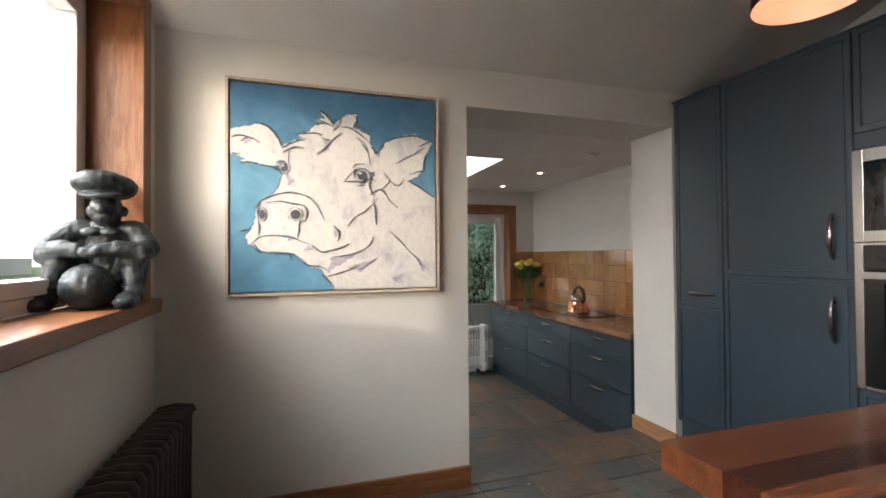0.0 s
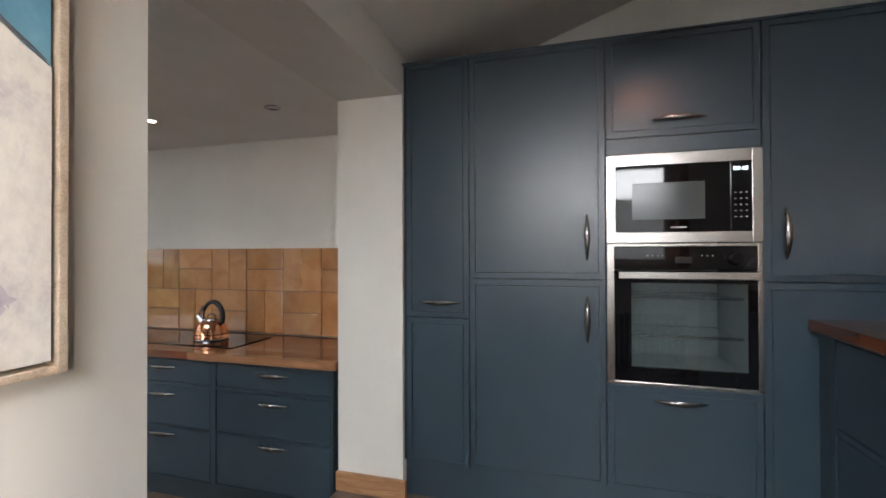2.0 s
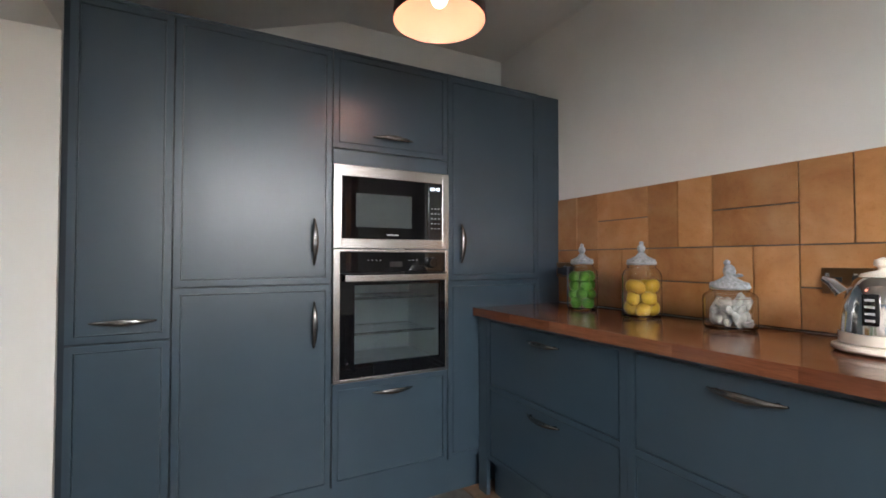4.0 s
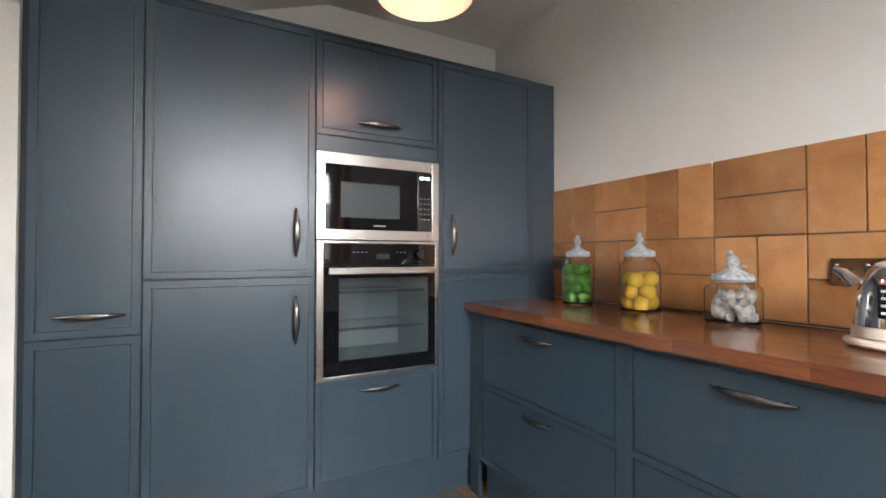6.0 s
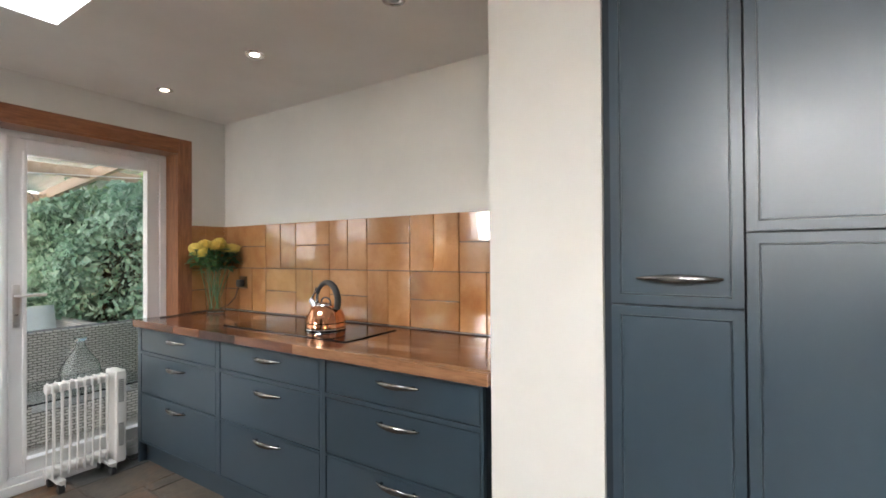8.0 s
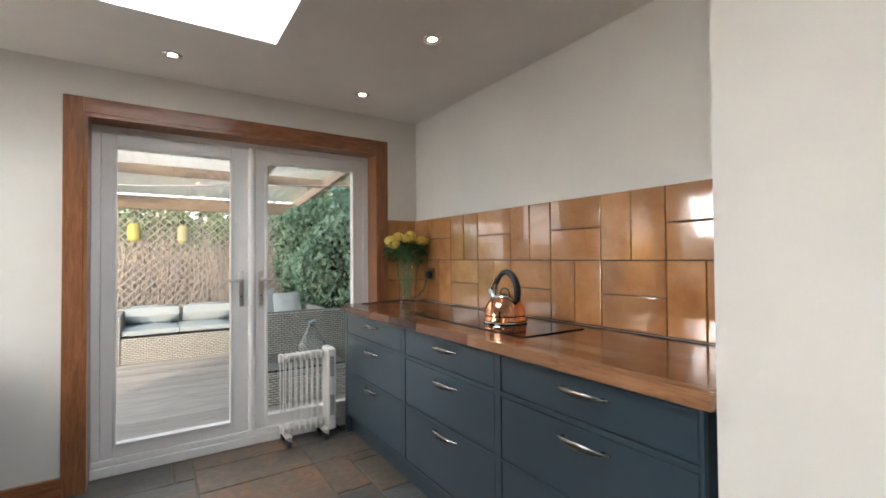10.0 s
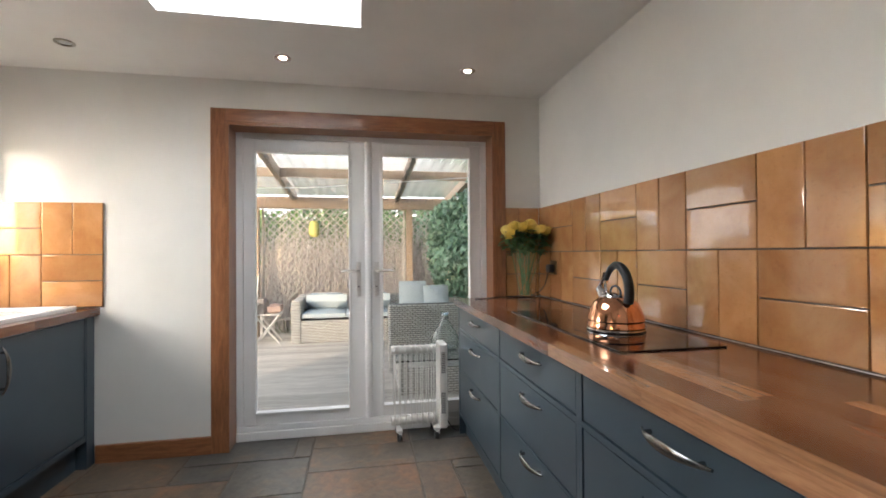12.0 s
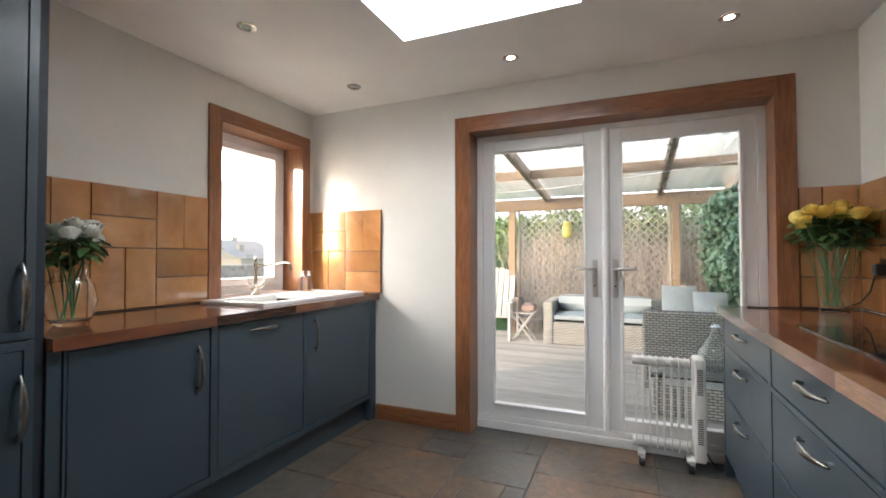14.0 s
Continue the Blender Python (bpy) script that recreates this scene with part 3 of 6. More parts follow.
drawers_a(1.855, 2.725, "navy painted two-drawer base cabinet with bow handles")
drawers_a(1.09, 1.855, "navy painted two-drawer base cabinet with bow handles")
solid("corner_post", box(2.726, 2.8, FA - 0.02, FA + 0.002, 0.0, 0.925, bev=0.001), NAVY, "navy painted corner filler between cabinet runs", "panel", at=(2.73, FA, 0))
solid("cabinet_cheek", box(1.07, 1.09, SOUTH + 0.002, FA, 0, 0.925, bev=0.001), NAVY, "navy painted end panel of the base cabinets", "panel", at=(1.04, 0.87, 0))

# garden-kitchen east run
GE = "navy drawer cabinets below the hob"
Z3 = [(0.472, 0.603), (0.213, 0.447), (-0.085, 0.198)]
BZ0 = -0.1
for u0, u1, f0, f1, hc in ((4.83, 5.69, 4.852, 5.655, 5.245), (4.05, 4.83, 4.072, 4.81, 4.425), (3.278, 4.05, 3.292, 4.03, 3.645)):
    unit("drawer_cabinet", "-x", 2.8, u0, u1, BZ0, 0.62, [(f0, f1, a, b, "drawer", hc, 0.56 if a > 0.4 else (0.4 if a > 0 else 0.165), False) for a, b in Z3], "navy painted three-drawer base cabinet with bow handles", depth=0.58, plinth=(FLOOR_B, 0.045), group=GE, inset=0.0, frame_w=0.03)
solid("cabinet_cheek", box(2.802, 3.38, 5.69, 5.708, FLOOR_B, 0.62, bev=0.001), NAVY, "navy painted end panel beside the garden doors", "panel", at=(3.1, 5.7, FLOOR_B))

# garden-kitchen west run
GW = "navy cabinets along the sink wall"
WZ = [(3.8, 4.352, 3.812, 4.345, 4.285, 0.44, True), (4.352, 4.965, 4.388, 4.945, 4.66, 0.565, False), (4.965, 5.63, 4.978, 5.618, 5.04, 0.47, True)]
for u0, u1, f0, f1, hu, hz, up in WZ:
    unit("base_cabinet", "+x", 0.648, u0, u1, -0.075, 0.62, [(f0, f1, -0.04, 0.604, "door", hu, hz, up)], "navy painted base cabinet with a closed door", depth=0.57, plinth=(FLOOR_B, 0.05), group=GW, inset=0.0, frame_w=0.03)
solid("cabinet_cheek", box(0.09, 0.652, 5.632, 5.705, FLOOR_B, 0.62, bev=0.001), NAVY, "navy painted end panel against the garden wall", "panel", at=(0.4, 5.66, FLOOR_B))
unit("tall_cabinet", "+x", 0.652, 3.27, 3.755, -0.09, 1.98, [(3.30, 3.722, 0.665 + g, 1.968, "door", 3.685, 0.8, True), (3.30, 3.722, -0.09, 0.665 - g, "door", 3.685, 0.46, True)], "tall navy painted cabinet at the end of the sink worktop", depth=0.58, plinth=(FLOOR_B, 0.05), group=GW)
solid("filler_panel", box(0.09, 0.643, 3.757, 3.798, FLOOR_B, 0.62, bev=0.001), NAVY, "navy painted filler beside the tall cabinet", "panel", at=(0.4, 3.777, FLOOR_B))

# ---------------------------------------------------------------- worktops of glued walnut staves
UNIT_STAVES = {d: [finish(box(-0.5, 0.5, -0.5, 0.5, -0.5, 0.5), "stave", m, smooth=False) for m in ms] for d, ms in (("x", STAVES_X), ("y", STAVES_Y))}


def worktop(x0, x1, y0, y1, top, thick, along, label, seed, holes=()):
    """Staves laid along x or y in rows of uneven lengths."""
    rnd = random.Random(seed)
    w = thing("worktop", ((x0 + x1) / 2, (y0 + y1) / 2, top - thick), label, "worktop")
    a0, a1, b0, b1 = (x0, x1, y0, y1) if along == "x" else (y0, y1, x0, x1)
    rows = max(1, round((b1 - b0) / 0.046))
    for r in range(rows):
        c0 = b0 + (b1 - b0) * r / rows
        c1 = b0 + (b1 - b0) * (r + 1) / rows
        p = a0
        while p < a1 - 1e-6:
            ln = rnd.uniform(0.22, 0.62)
            q = a1 if a1 - p - ln < 0.14 else p + ln
            cuts = [(p, q)]
            for h0, h1, k0, k1 in holes:
                if c1 > k0 and c0 < k1:
                    nxt = []
                    for s0, s1 in cuts:
                        if s1 <= h0 or s0 >= h1:
                            nxt.append((s0, s1))
                        else:
                            nxt += [(s0, h0)] if s0 < h0 else []
                            nxt += [(h1, s1)] if s1 > h1 else []
                    cuts = nxt
            tone = rnd.choice((0, 1, 1, 2, 2, 2, 3, 3, 3, 4, 4, 5))
            lift = rnd.uniform(-0.0002, 0.0002)
            for s0, s1 in cuts:
                m, l = (s0 + s1) / 2, s1 - s0
                at = (m, (c0 + c1) / 2, top - thick / 2 + lift) if along == "x" else ((c0 + c1) / 2, m, top - thick / 2 + lift)
                piece("stave", UNIT_STAVES[along][tone], w, at, size=(l, c1 - c0, thick) if along == "x" else (c1 - c0, l, thick))
            p = q
    return w


# ---------------------------------------------------------------- appliances
mw = thing("built_in_microwave", (2.79, 1.62, 1.27), "stainless steel built-in microwave above the oven, clock lit", "microwave")
part("housing", box(2.815, 3.3, 1.335, 1.905, 1.285, 1.645), BLACK, mw)
part("trim_frame", boxes((2.786, 2.812, 1.322, 1.36, 1.272, 1.657), (2.786, 2.812, 1.88, 1.918, 1.272, 1.657), (2.786, 2.812, 1.36, 1.88, 1.272, 1.318), (2.786, 2.812, 1.36, 1.88, 1.606, 1.657), bev=0.002), STEEL, mw, "brushed stainless trim frame")
part("door", box(2.79, 2.812, 1.438, 1.88, 1.318, 1.606, bev=0.002), BLACKGLASS, mw, "black glass door")
part("viewing_window", box(2.7885, 2.792, 1.53, 1.812, 1.372, 1.53), plain("mesh_window", (0.085, 0.1, 0.1), 0.08, 900, 0.5), mw, "grey-green mesh window")
cp = part("control_panel", box(2.79, 2.812, 1.36, 1.436, 1.318, 1.606, bev=0.002), BLACKGLASS, mw)
for r in range(5):
    for c in range(3):
        part("button", box(2.7885, 2.791, 1.375 + c * 0.02, 1.383 + c * 0.02, 1.375 + r * 0.025, 1.379 + r * 0.025), PALE, cp)


def lettering(text, size, at, turn, mat, parent, name="lettering"):
    cu = bpy.data.curves.new(name, "FONT")
    cu.body, cu.size, cu.extrude, cu.align_x, cu.align_y = text, size, 0.0004, "CENTER", "CENTER"
    tmp = bpy.data.objects.new(name, cu)
    scene.collection.objects.link(tmp)
    me = bpy.data.meshes.new_from_object(tmp)
    bpy.data.objects.remove(tmp)
    me.materials.clear()
    me.materials.append(mat)
    ob = new(name, me)
    ob.parent = parent
    ob.location = Vector(at) - where(parent)
    ob.rotation_euler = [radians(a) for a in turn]
    return ob


lettering("09:48", 0.024, (2.7882, 1.40, 1.575), (90, 0, -90), DIGIT, cp, "clock_display")
part("badge", box(2.7882, 2.791, 1.60, 1.66, 1.335, 1.341), PALE, mw)

ov = thing("built_in_oven", (2.79, 1.62, 0.66), "stainless and black glass single oven, closed, two racks inside", "oven")
part("side_trim", box(2.788, 2.815, 1.886, 1.917, 0.657, 1.268, bev=0.002), STEEL, ov)
part("side_trim", box(2.788, 2.815, 1.323, 1.342, 0.657, 1.268, bev=0.002), STEEL, ov)
part("base_trim", box(2.788, 2.815, 1.342, 1.886, 0.657, 0.672, bev=0.002), STEEL, ov)
part("top_trim", box(2.79, 2.815, 1.342, 1.886, 1.258, 1.268), STEEL, ov)
panel = part("control_panel", box(2.789, 2.812, 1.343, 1.885, 1.158, 1.256, bev=0.002), BLACKGLASS, ov)
part("display", box(2.7875, 2.79, 1.58, 1.645, 1.185, 1.21, bev=0.0005), plain("dim_display", (0.05, 0.05, 0.05), 0.1, 5), panel)
knob = lathe([(0, 0), (0.026, 0), (0.028, 0.004), (0.026, 0.024), (0.02, 0.03), (0, 0.03)], seg=24)
bmesh.ops.rotate(knob, verts=knob.verts, matrix=Matrix.Rotation(radians(-90), 3, "Y"))
bmesh.ops.translate(knob, verts=knob.verts, vec=(2.789, 1.425, 1.205))
part("knob", knob, BLACKGLASS, panel, "round black control knob")
for y in (1.5, 1.52, 1.54, 1.69, 1.71, 1.73, 1.75):
    part("symbol", box(2.7878, 2.7895, y, y + 0.006, 1.215, 1.219), PALE, panel)
door = part("door", boxes((2.788, 2.81, 1.343, 1.372, 0.673, 1.155), (2.788, 2.81, 1.818, 1.885, 0.673, 1.155), (2.788, 2.81, 1.372, 1.818, 0.673, 0.735), (2.788, 2.81, 1.372, 1.818, 1.1, 1.155)), BLACKGLASS, ov, "black glass door")
part("door_window", box(2.79, 2.796, 1.372, 1.818, 0.735, 1.1), OVENGLASS, door, "dark see-through window")
part("handle", box(2.745, 2.765, 1.35, 1.872, 1.118, 1.15, bev=0.004), STEEL, door, "flat stainless bar handle")
for y in (1.39, 1.83):
    part("handle_post", box(2.76, 2.79, y - 0.01, y + 0.01, 1.125, 1.143), STEEL, door)
cav = plain("oven_enamel", (0.4, 0.46, 0.47), 0.25, 60)
part("cavity", boxes((3.2, 3.22, 1.37, 1.82, 0.71, 1.12), (2.815, 3.2, 1.355, 1.37, 0.71, 1.12), (2.815, 3.2, 1.82, 1.835, 0.71, 1.12), (2.815, 3.2, 1.37, 1.82, 0.7, 0.712), (2.815, 3.2, 1.37, 1.82, 1.11, 1.12)), cav, ov)
for z in (1.03, 0.86):
    bm = bmesh.new()
    for x in (2.84, 2.845, 3.17):
        tube_into(bm, [(x, 1.375, z + (0.008 if x == 2.84 else 0)), (x, 1.815, z + (0.008 if x == 2.84 else 0))], 0.003, seg=6)
    for i in range(18):
        y = 1.39 + i * 0.0245
        tube_into(bm, [(2.84, y, z), (3.17, y, z)], 0.0018, seg=5)
    part("rack", bm, CHROME, ov, "chromed wire rack")

# ---------------------------------------------------------------- dining end
# painting: pale plain shapes on blue in a tray frame
pt = thing("framed_painting", (0.73, 2.86, 1.05), "square blue painting of a pale animal head, framed", "painting")
pale_wood = wood("pale_frame_wood", (0.42, 0.33, 0.25), (0.55, 0.45, 0.35), (0.65, 0.54, 0.43), (5, 5, 5), 0.5)
part("picture_frame", boxes((0.225, 0.239, 2.845, 2.883, 1.046, 2.05), (1.221, 1.235, 2.845, 2.883, 1.046, 2.05), (0.239, 1.221, 2.845, 2.883, 1.046, 1.06), (0.239, 1.221, 2.845, 2.883, 2.036, 2.05), bev=0.002), pale_wood, pt, "pale wooden tray frame")
k = Mat("blue_canvas", 0.75)
v = k.space()
sep = k.n.new("ShaderNodeSeparateXYZ")
k.link(v, sep.inputs[0])
mr = k.n.new("ShaderNodeMapRange")
mr.inputs["From Min"].default_value, mr.inputs["From Max"].default_value = 1.05, 2.05
k.link(sep.outputs["Z"], mr.inputs["Value"])
wash = k.ramp(mr.outputs[0], (0.0, (0.10, 0.26, 0.40)), (0.45, (0.15, 0.34, 0.46)), (1.0, (0.045, 0.13, 0.25)))
k.base(k.mix(0.55, wash, k.ramp(k.noise(v, 7, 7, 0.65, 0.8), (0.35, (0.6, 0.68, 0.75)), (0.7, (1.5, 1.35, 1.25))), "MULTIPLY")).bump(k.noise(v, 300, 2), 0.2, 0.0006)
part("canvas", box(0.247, 1.213, 2.852, 2.88, 1.068, 2.028), k.m, pt, "blue painted canvas", smooth=False)
k = Mat("white_brushwork", 0.7)
v = k.space((1.3, 1, 0.9))
dabs = k.noise(v, 5, 9, 0.72, 0.5)
k.base(k.mix(0.5, k.ramp(dabs, (0.28, (0.42, 0.4, 0.45)), (0.38, (0.6, 0.58, 0.59)), (0.47, (0.72, 0.695, 0.66))), k.ramp(k.noise(v, 38, 5, 0.7), (0.3, (0.72, 0.7, 0.72)), (0.6, (1.05, 1.03, 1.0))), "MULTIPLY")).bump(dabs, 0.3, 0.002)
BRUSH = k.m
INK = plain("charcoal_line", (0.1, 0.1, 0.12), 0.8, 60, 0.4)
MAUVE = plain("mauve_shading", (0.46, 0.42, 0.48), 0.8, 25, 0.25)


def on_canvas(u, v, y):
    return Vector((0.247 + 0.966 * u, y, 1.068 + 0.96 * v))


def ragged(pts, y, seed, jag=0.008):
    """A flat patch of paint with a brushed edge."""
    rnd = random.Random(seed)
    bm = bmesh.new()
    ring = []
    for (a, b), (c, e) in zip(pts, pts[1:] + pts[:1]):
        for i in range(7):
            u, w = a + (c - a) * i / 7, b + (e - b) * i / 7
            lim = 0.0 if u > 0.99 or w < 0.005 or u < 0.005 else jag
            ring.append((min(1, max(0, u + rnd.uniform(-lim, lim))), min(1, max(0, w + rnd.uniform(-lim, lim)))))
    f = [bm.verts.new(on_canvas(u, w, y)) for u, w in ring]
    b = [bm.verts.new(on_canvas(u, w, y + 0.002)) for u, w in ring]
    for tri in tessellate_polygon([[Vector((u, w, 0)) for u, w in ring]]):
        bm.faces.new([f[i] for i in tri])
    for i in range(len(f)):
        bm.faces.new((f[i], f[i - 1], b[i - 1], b[i]))
    return bm


HEAD = [(0.23, 0.707), (0.272, 0.732), (0.322, 0.75), (0.303, 0.763), (0.348, 0.789), (0.388, 0.82), (0.432, 0.83), (0.383, 0.848), (0.426, 0.858), (0.405, 0.893), (0.443, 0.868), (0.47, 0.827), (0.512, 0.865), (0.54, 0.888), (0.591, 0.893), (0.568, 0.827), (0.654, 0.79), (0.653, 0.743), (0.691, 0.684), (0.714, 0.564), (0.851, 0.564), (1.0, 0.474), (1.0, 0.0), (0.473, 0.0), (0.413, 0.099), (0.347, 0.122), (0.307, 0.164), (0.268, 0.184), (0.153, 0.187), (0.116, 0.206), (0.079, 0.228), (0.062, 0.26), (0.104, 0.328), (0.116, 0.395), (0.134, 0.437), (0.179, 0.463), (0.204, 0.494), (0.23, 0.583), (0.204, 0.612)]
EAR_A = [(0.0, 0.765), (0.018, 0.778), (0.079, 0.794), (0.129, 0.807), (0.167, 0.793), (0.199, 0.755), (0.222, 0.712), (0.261, 0.698), (0.256, 0.62), (0.217, 0.61), (0.166, 0.604), (0.116, 0.618), (0.042, 0.614), (0.059, 0.636), (0.018, 0.655), (0.0, 0.657)]
EAR_B = [(0.667, 0.659), (0.697, 0.71), (0.741, 0.761), (0.786, 0.785), (0.847, 0.805), (0.893, 0.814), (0.924, 0.795), (0.985, 0.773), (0.961, 0.728), (0.945, 0.675), (0.932, 0.629), (0.907, 0.591), (0.851, 0.558), (0.8, 0.547), (0.755, 0.554), (0.711, 0.543), (0.667, 0.579)]
for n, shape in enumerate((HEAD, EAR_A, EAR_B)):
    part("paint_patch", ragged(shape, 2.8495 - 0.0006 * n, n + 5, 0.005), BRUSH, pt, "chalky white paint", smooth=False)
SHADES = ([(0.421, 0.743), (0.448, 0.757), (0.459, 0.723), (0.426, 0.681)], [(0.457, 0.163), (0.585, 0.176), (0.507, 0.126), (0.441, 0.087)], [(0.347, 0.222), (0.376, 0.203), (0.355, 0.181), (0.328, 0.195)], [(0.898, 0.16), (0.95, 0.102), (0.928, 0.084)], [(0.667, 0.462), (0.69, 0.463), (0.686, 0.334), (0.672, 0.38)], [(0.529, 0.102), (0.683, 0.153), (0.607, 0.09)], [(0.469, 0.313), (0.496, 0.285), (0.479, 0.251)], [(0.243, 0.578), (0.282, 0.544), (0.261, 0.51)], [(0.752, 0.058), (0.83, 0.068), (0.806, 0.015)], [(0.05, 0.716), (0.094, 0.736), (0.079, 0.702)], [(0.242, 0.275), (0.286, 0.261), (0.26, 0.239)])
for n, shape in enumerate(SHADES):
    part("paint_dab", ragged(shape, 2.8479, n + 30, 0.007), MAUVE, pt, "mauve-grey shading", smooth=False)
rnd = random.Random(4)


def smooth_line(pts, n=14):
    out = []
    for i in range(n):
        t = i / (n - 1) * (len(pts) - 1)
        j = min(int(t), len(pts) - 2)
        f = t - j
        p = [pts[max(0, min(len(pts) - 1, j + q))] for q in (-1, 0, 1, 2)]
        out.append(tuple(0.5 * ((2 * b) + (c - a) * f + (2 * a - 5 * b + 4 * c - e) * f * f + (3 * b - a - 3 * c + e) * f ** 3) for a, b, c, e in zip(*p)))
    return out


def stroke(s, jit, thick, y=2.847):
    """One tapered charcoal line across the canvas."""
    off = [(u + rnd.uniform(-jit, jit), w + rnd.uniform(-jit, jit)) for u, w in s]
    pts = [on_canvas(min(0.998, max(0.002, u)), max(0.002, w), y) for u, w in smooth_line(off)]
    part("brush_line", tube(pts, [0.0006 + thick * math.sin(math.pi * (i + 0.6) / (len(pts) + 0.4)) * rnd.uniform(0.6, 1.25) for i in range(len(pts))], seg=5), INK, pt)


FORELOCK = ([(0.405, 0.898), (0.437, 0.873), (0.476, 0.828)], [(0.388, 0.854), (0.429, 0.838), (0.47, 0.821)], [(0.316, 0.772), (0.375, 0.78), (0.421, 0.772)], [(0.282, 0.767), (0.322, 0.775), (0.348, 0.783)], [(0.568, 0.89), (0.588, 0.857), (0.574, 0.836), (0.611, 0.824), (0.654, 0.801)], [(0.512, 0.865), (0.498, 0.829), (0.47, 0.798)], [(0.388, 0.676), (0.429, 0.71), (0.47, 0.756), (0.512, 0.793)])
BROW = ([(0.23, 0.696), (0.269, 0.721), (0.335, 0.748)], [(0.23, 0.674), (0.282, 0.705), (0.335, 0.703)], [(0.512, 0.822), (0.554, 0.817), (0.61, 0.786), (0.653, 0.746)], [(0.582, 0.778), (0.625, 0.744), (0.639, 0.707), (0.653, 0.643)], [(0.61, 0.743), (0.644, 0.701)], [(0.691, 0.689), (0.715, 0.729), (0.726, 0.76)], [(0.653, 0.731), (0.682, 0.709), (0.703, 0.681)], [(0.415, 0.757), (0.456, 0.746)])
FAR_EAR = ([(0.741, 0.767), (0.816, 0.793), (0.893, 0.808), (0.924, 0.792)], [(0.908, 0.743), (0.955, 0.776), (0.989, 0.785)], [(0.892, 0.717), (0.945, 0.745)], [(0.785, 0.651), (0.846, 0.684), (0.923, 0.725)], [(0.954, 0.721), (0.938, 0.659), (0.944, 0.629)], [(0.861, 0.595), (0.901, 0.612), (0.944, 0.626)], [(0.83, 0.569), (0.8, 0.538), (0.77, 0.546)], [(0.851, 0.564), (0.891, 0.542), (0.994, 0.476)], [(0.726, 0.603), (0.74, 0.574), (0.77, 0.546)], [(0.755, 0.554), (0.725, 0.523), (0.702, 0.51)])
NEAR_EAR = ([(0.004, 0.73), (0.042, 0.743), (0.104, 0.734)], [(0.042, 0.716), (0.079, 0.737), (0.116, 0.721), (0.129, 0.708)], [(0.004, 0.66), (0.018, 0.655), (0.042, 0.657)], [(0.042, 0.608), (0.079, 0.621), (0.116, 0.612)], [(0.129, 0.605), (0.179, 0.602), (0.217, 0.591)], [(0.116, 0.806), (0.167, 0.796), (0.205, 0.75), (0.23, 0.702)])
EYES = ([(0.525, 0.544), (0.558, 0.586), (0.587, 0.61), (0.624, 0.615), (0.653, 0.599)], [(0.559, 0.615), (0.587, 0.634), (0.624, 0.639)], [(0.525, 0.544), (0.567, 0.546), (0.609, 0.548), (0.644, 0.567)], [(0.587, 0.523), (0.624, 0.528)], [(0.653, 0.593), (0.676, 0.6)], [(0.653, 0.585), (0.679, 0.586)], [(0.65, 0.57), (0.673, 0.556)], [(0.199, 0.617), (0.23, 0.63), (0.256, 0.615)], [(0.192, 0.589), (0.217, 0.585)])
MUZZLE = ([(0.104, 0.395), (0.134, 0.437), (0.192, 0.466), (0.256, 0.479), (0.321, 0.47), (0.369, 0.444), (0.401, 0.397), (0.422, 0.352)], [(0.154, 0.424), (0.217, 0.436), (0.282, 0.427), (0.329, 0.415), (0.342, 0.379), (0.334, 0.345)], [(0.334, 0.345), (0.308, 0.331), (0.307, 0.289), (0.294, 0.261)], [(0.116, 0.341), (0.128, 0.314), (0.123, 0.274)])
MOUTH = ([(0.091, 0.228), (0.128, 0.26), (0.179, 0.271), (0.23, 0.266), (0.281, 0.256), (0.32, 0.239), (0.355, 0.228)], [(0.123, 0.19), (0.179, 0.187), (0.242, 0.184), (0.281, 0.175)], [(0.355, 0.228), (0.387, 0.206), (0.414, 0.186), (0.446, 0.186)], [(0.307, 0.156), (0.347, 0.122), (0.4, 0.116), (0.435, 0.098)], [(0.104, 0.228), (0.116, 0.206), (0.133, 0.184)], [(0.042, 0.286), (0.074, 0.297)], [(0.268, 0.178), (0.265, 0.156)])
JAW = ([(0.427, 0.191), (0.496, 0.2), (0.551, 0.228)], [(0.468, 0.163), (0.551, 0.171), (0.608, 0.191), (0.651, 0.228), (0.666, 0.269)], [(0.469, 0.319), (0.496, 0.285), (0.49, 0.248)], [(0.538, 0.32), (0.575, 0.364), (0.623, 0.394), (0.666, 0.433)], [(0.672, 0.454), (0.678, 0.395), (0.683, 0.328)], [(0.652, 0.482), (0.702, 0.51), (0.74, 0.485)])
NECK = ([(0.725, 0.505), (0.755, 0.456), (0.799, 0.419)], [(0.672, 0.468), (0.652, 0.526), (0.667, 0.585)], [(0.754, 0.294), (0.813, 0.235), (0.858, 0.19)], [(0.858, 0.19), (0.904, 0.145), (0.928, 0.108)], [(0.435, 0.064), (0.523, 0.091), (0.593, 0.119)], [(0.608, 0.104), (0.651, 0.132), (0.688, 0.161)], [(0.413, 0.079), (0.44, 0.05), (0.473, 0.015)])
for group in (FORELOCK, BROW, FAR_EAR, NEAR_EAR, EYES, MUZZLE, MOUTH, JAW, NECK):
    for s in group:
        stroke(s, 0.002, 0.0021)
        stroke(s, 0.008, 0.001)
for shape in (EAR_A[2:12], EAR_B[2:13], HEAD[4:19], HEAD[24:]):
    for a, b in zip(shape, shape[1:]):
        if rnd.random() < 0.6:
            stroke([a, ((a[0] + b[0]) / 2, (a[1] + b[1]) / 2), b], 0.005, 0.001)
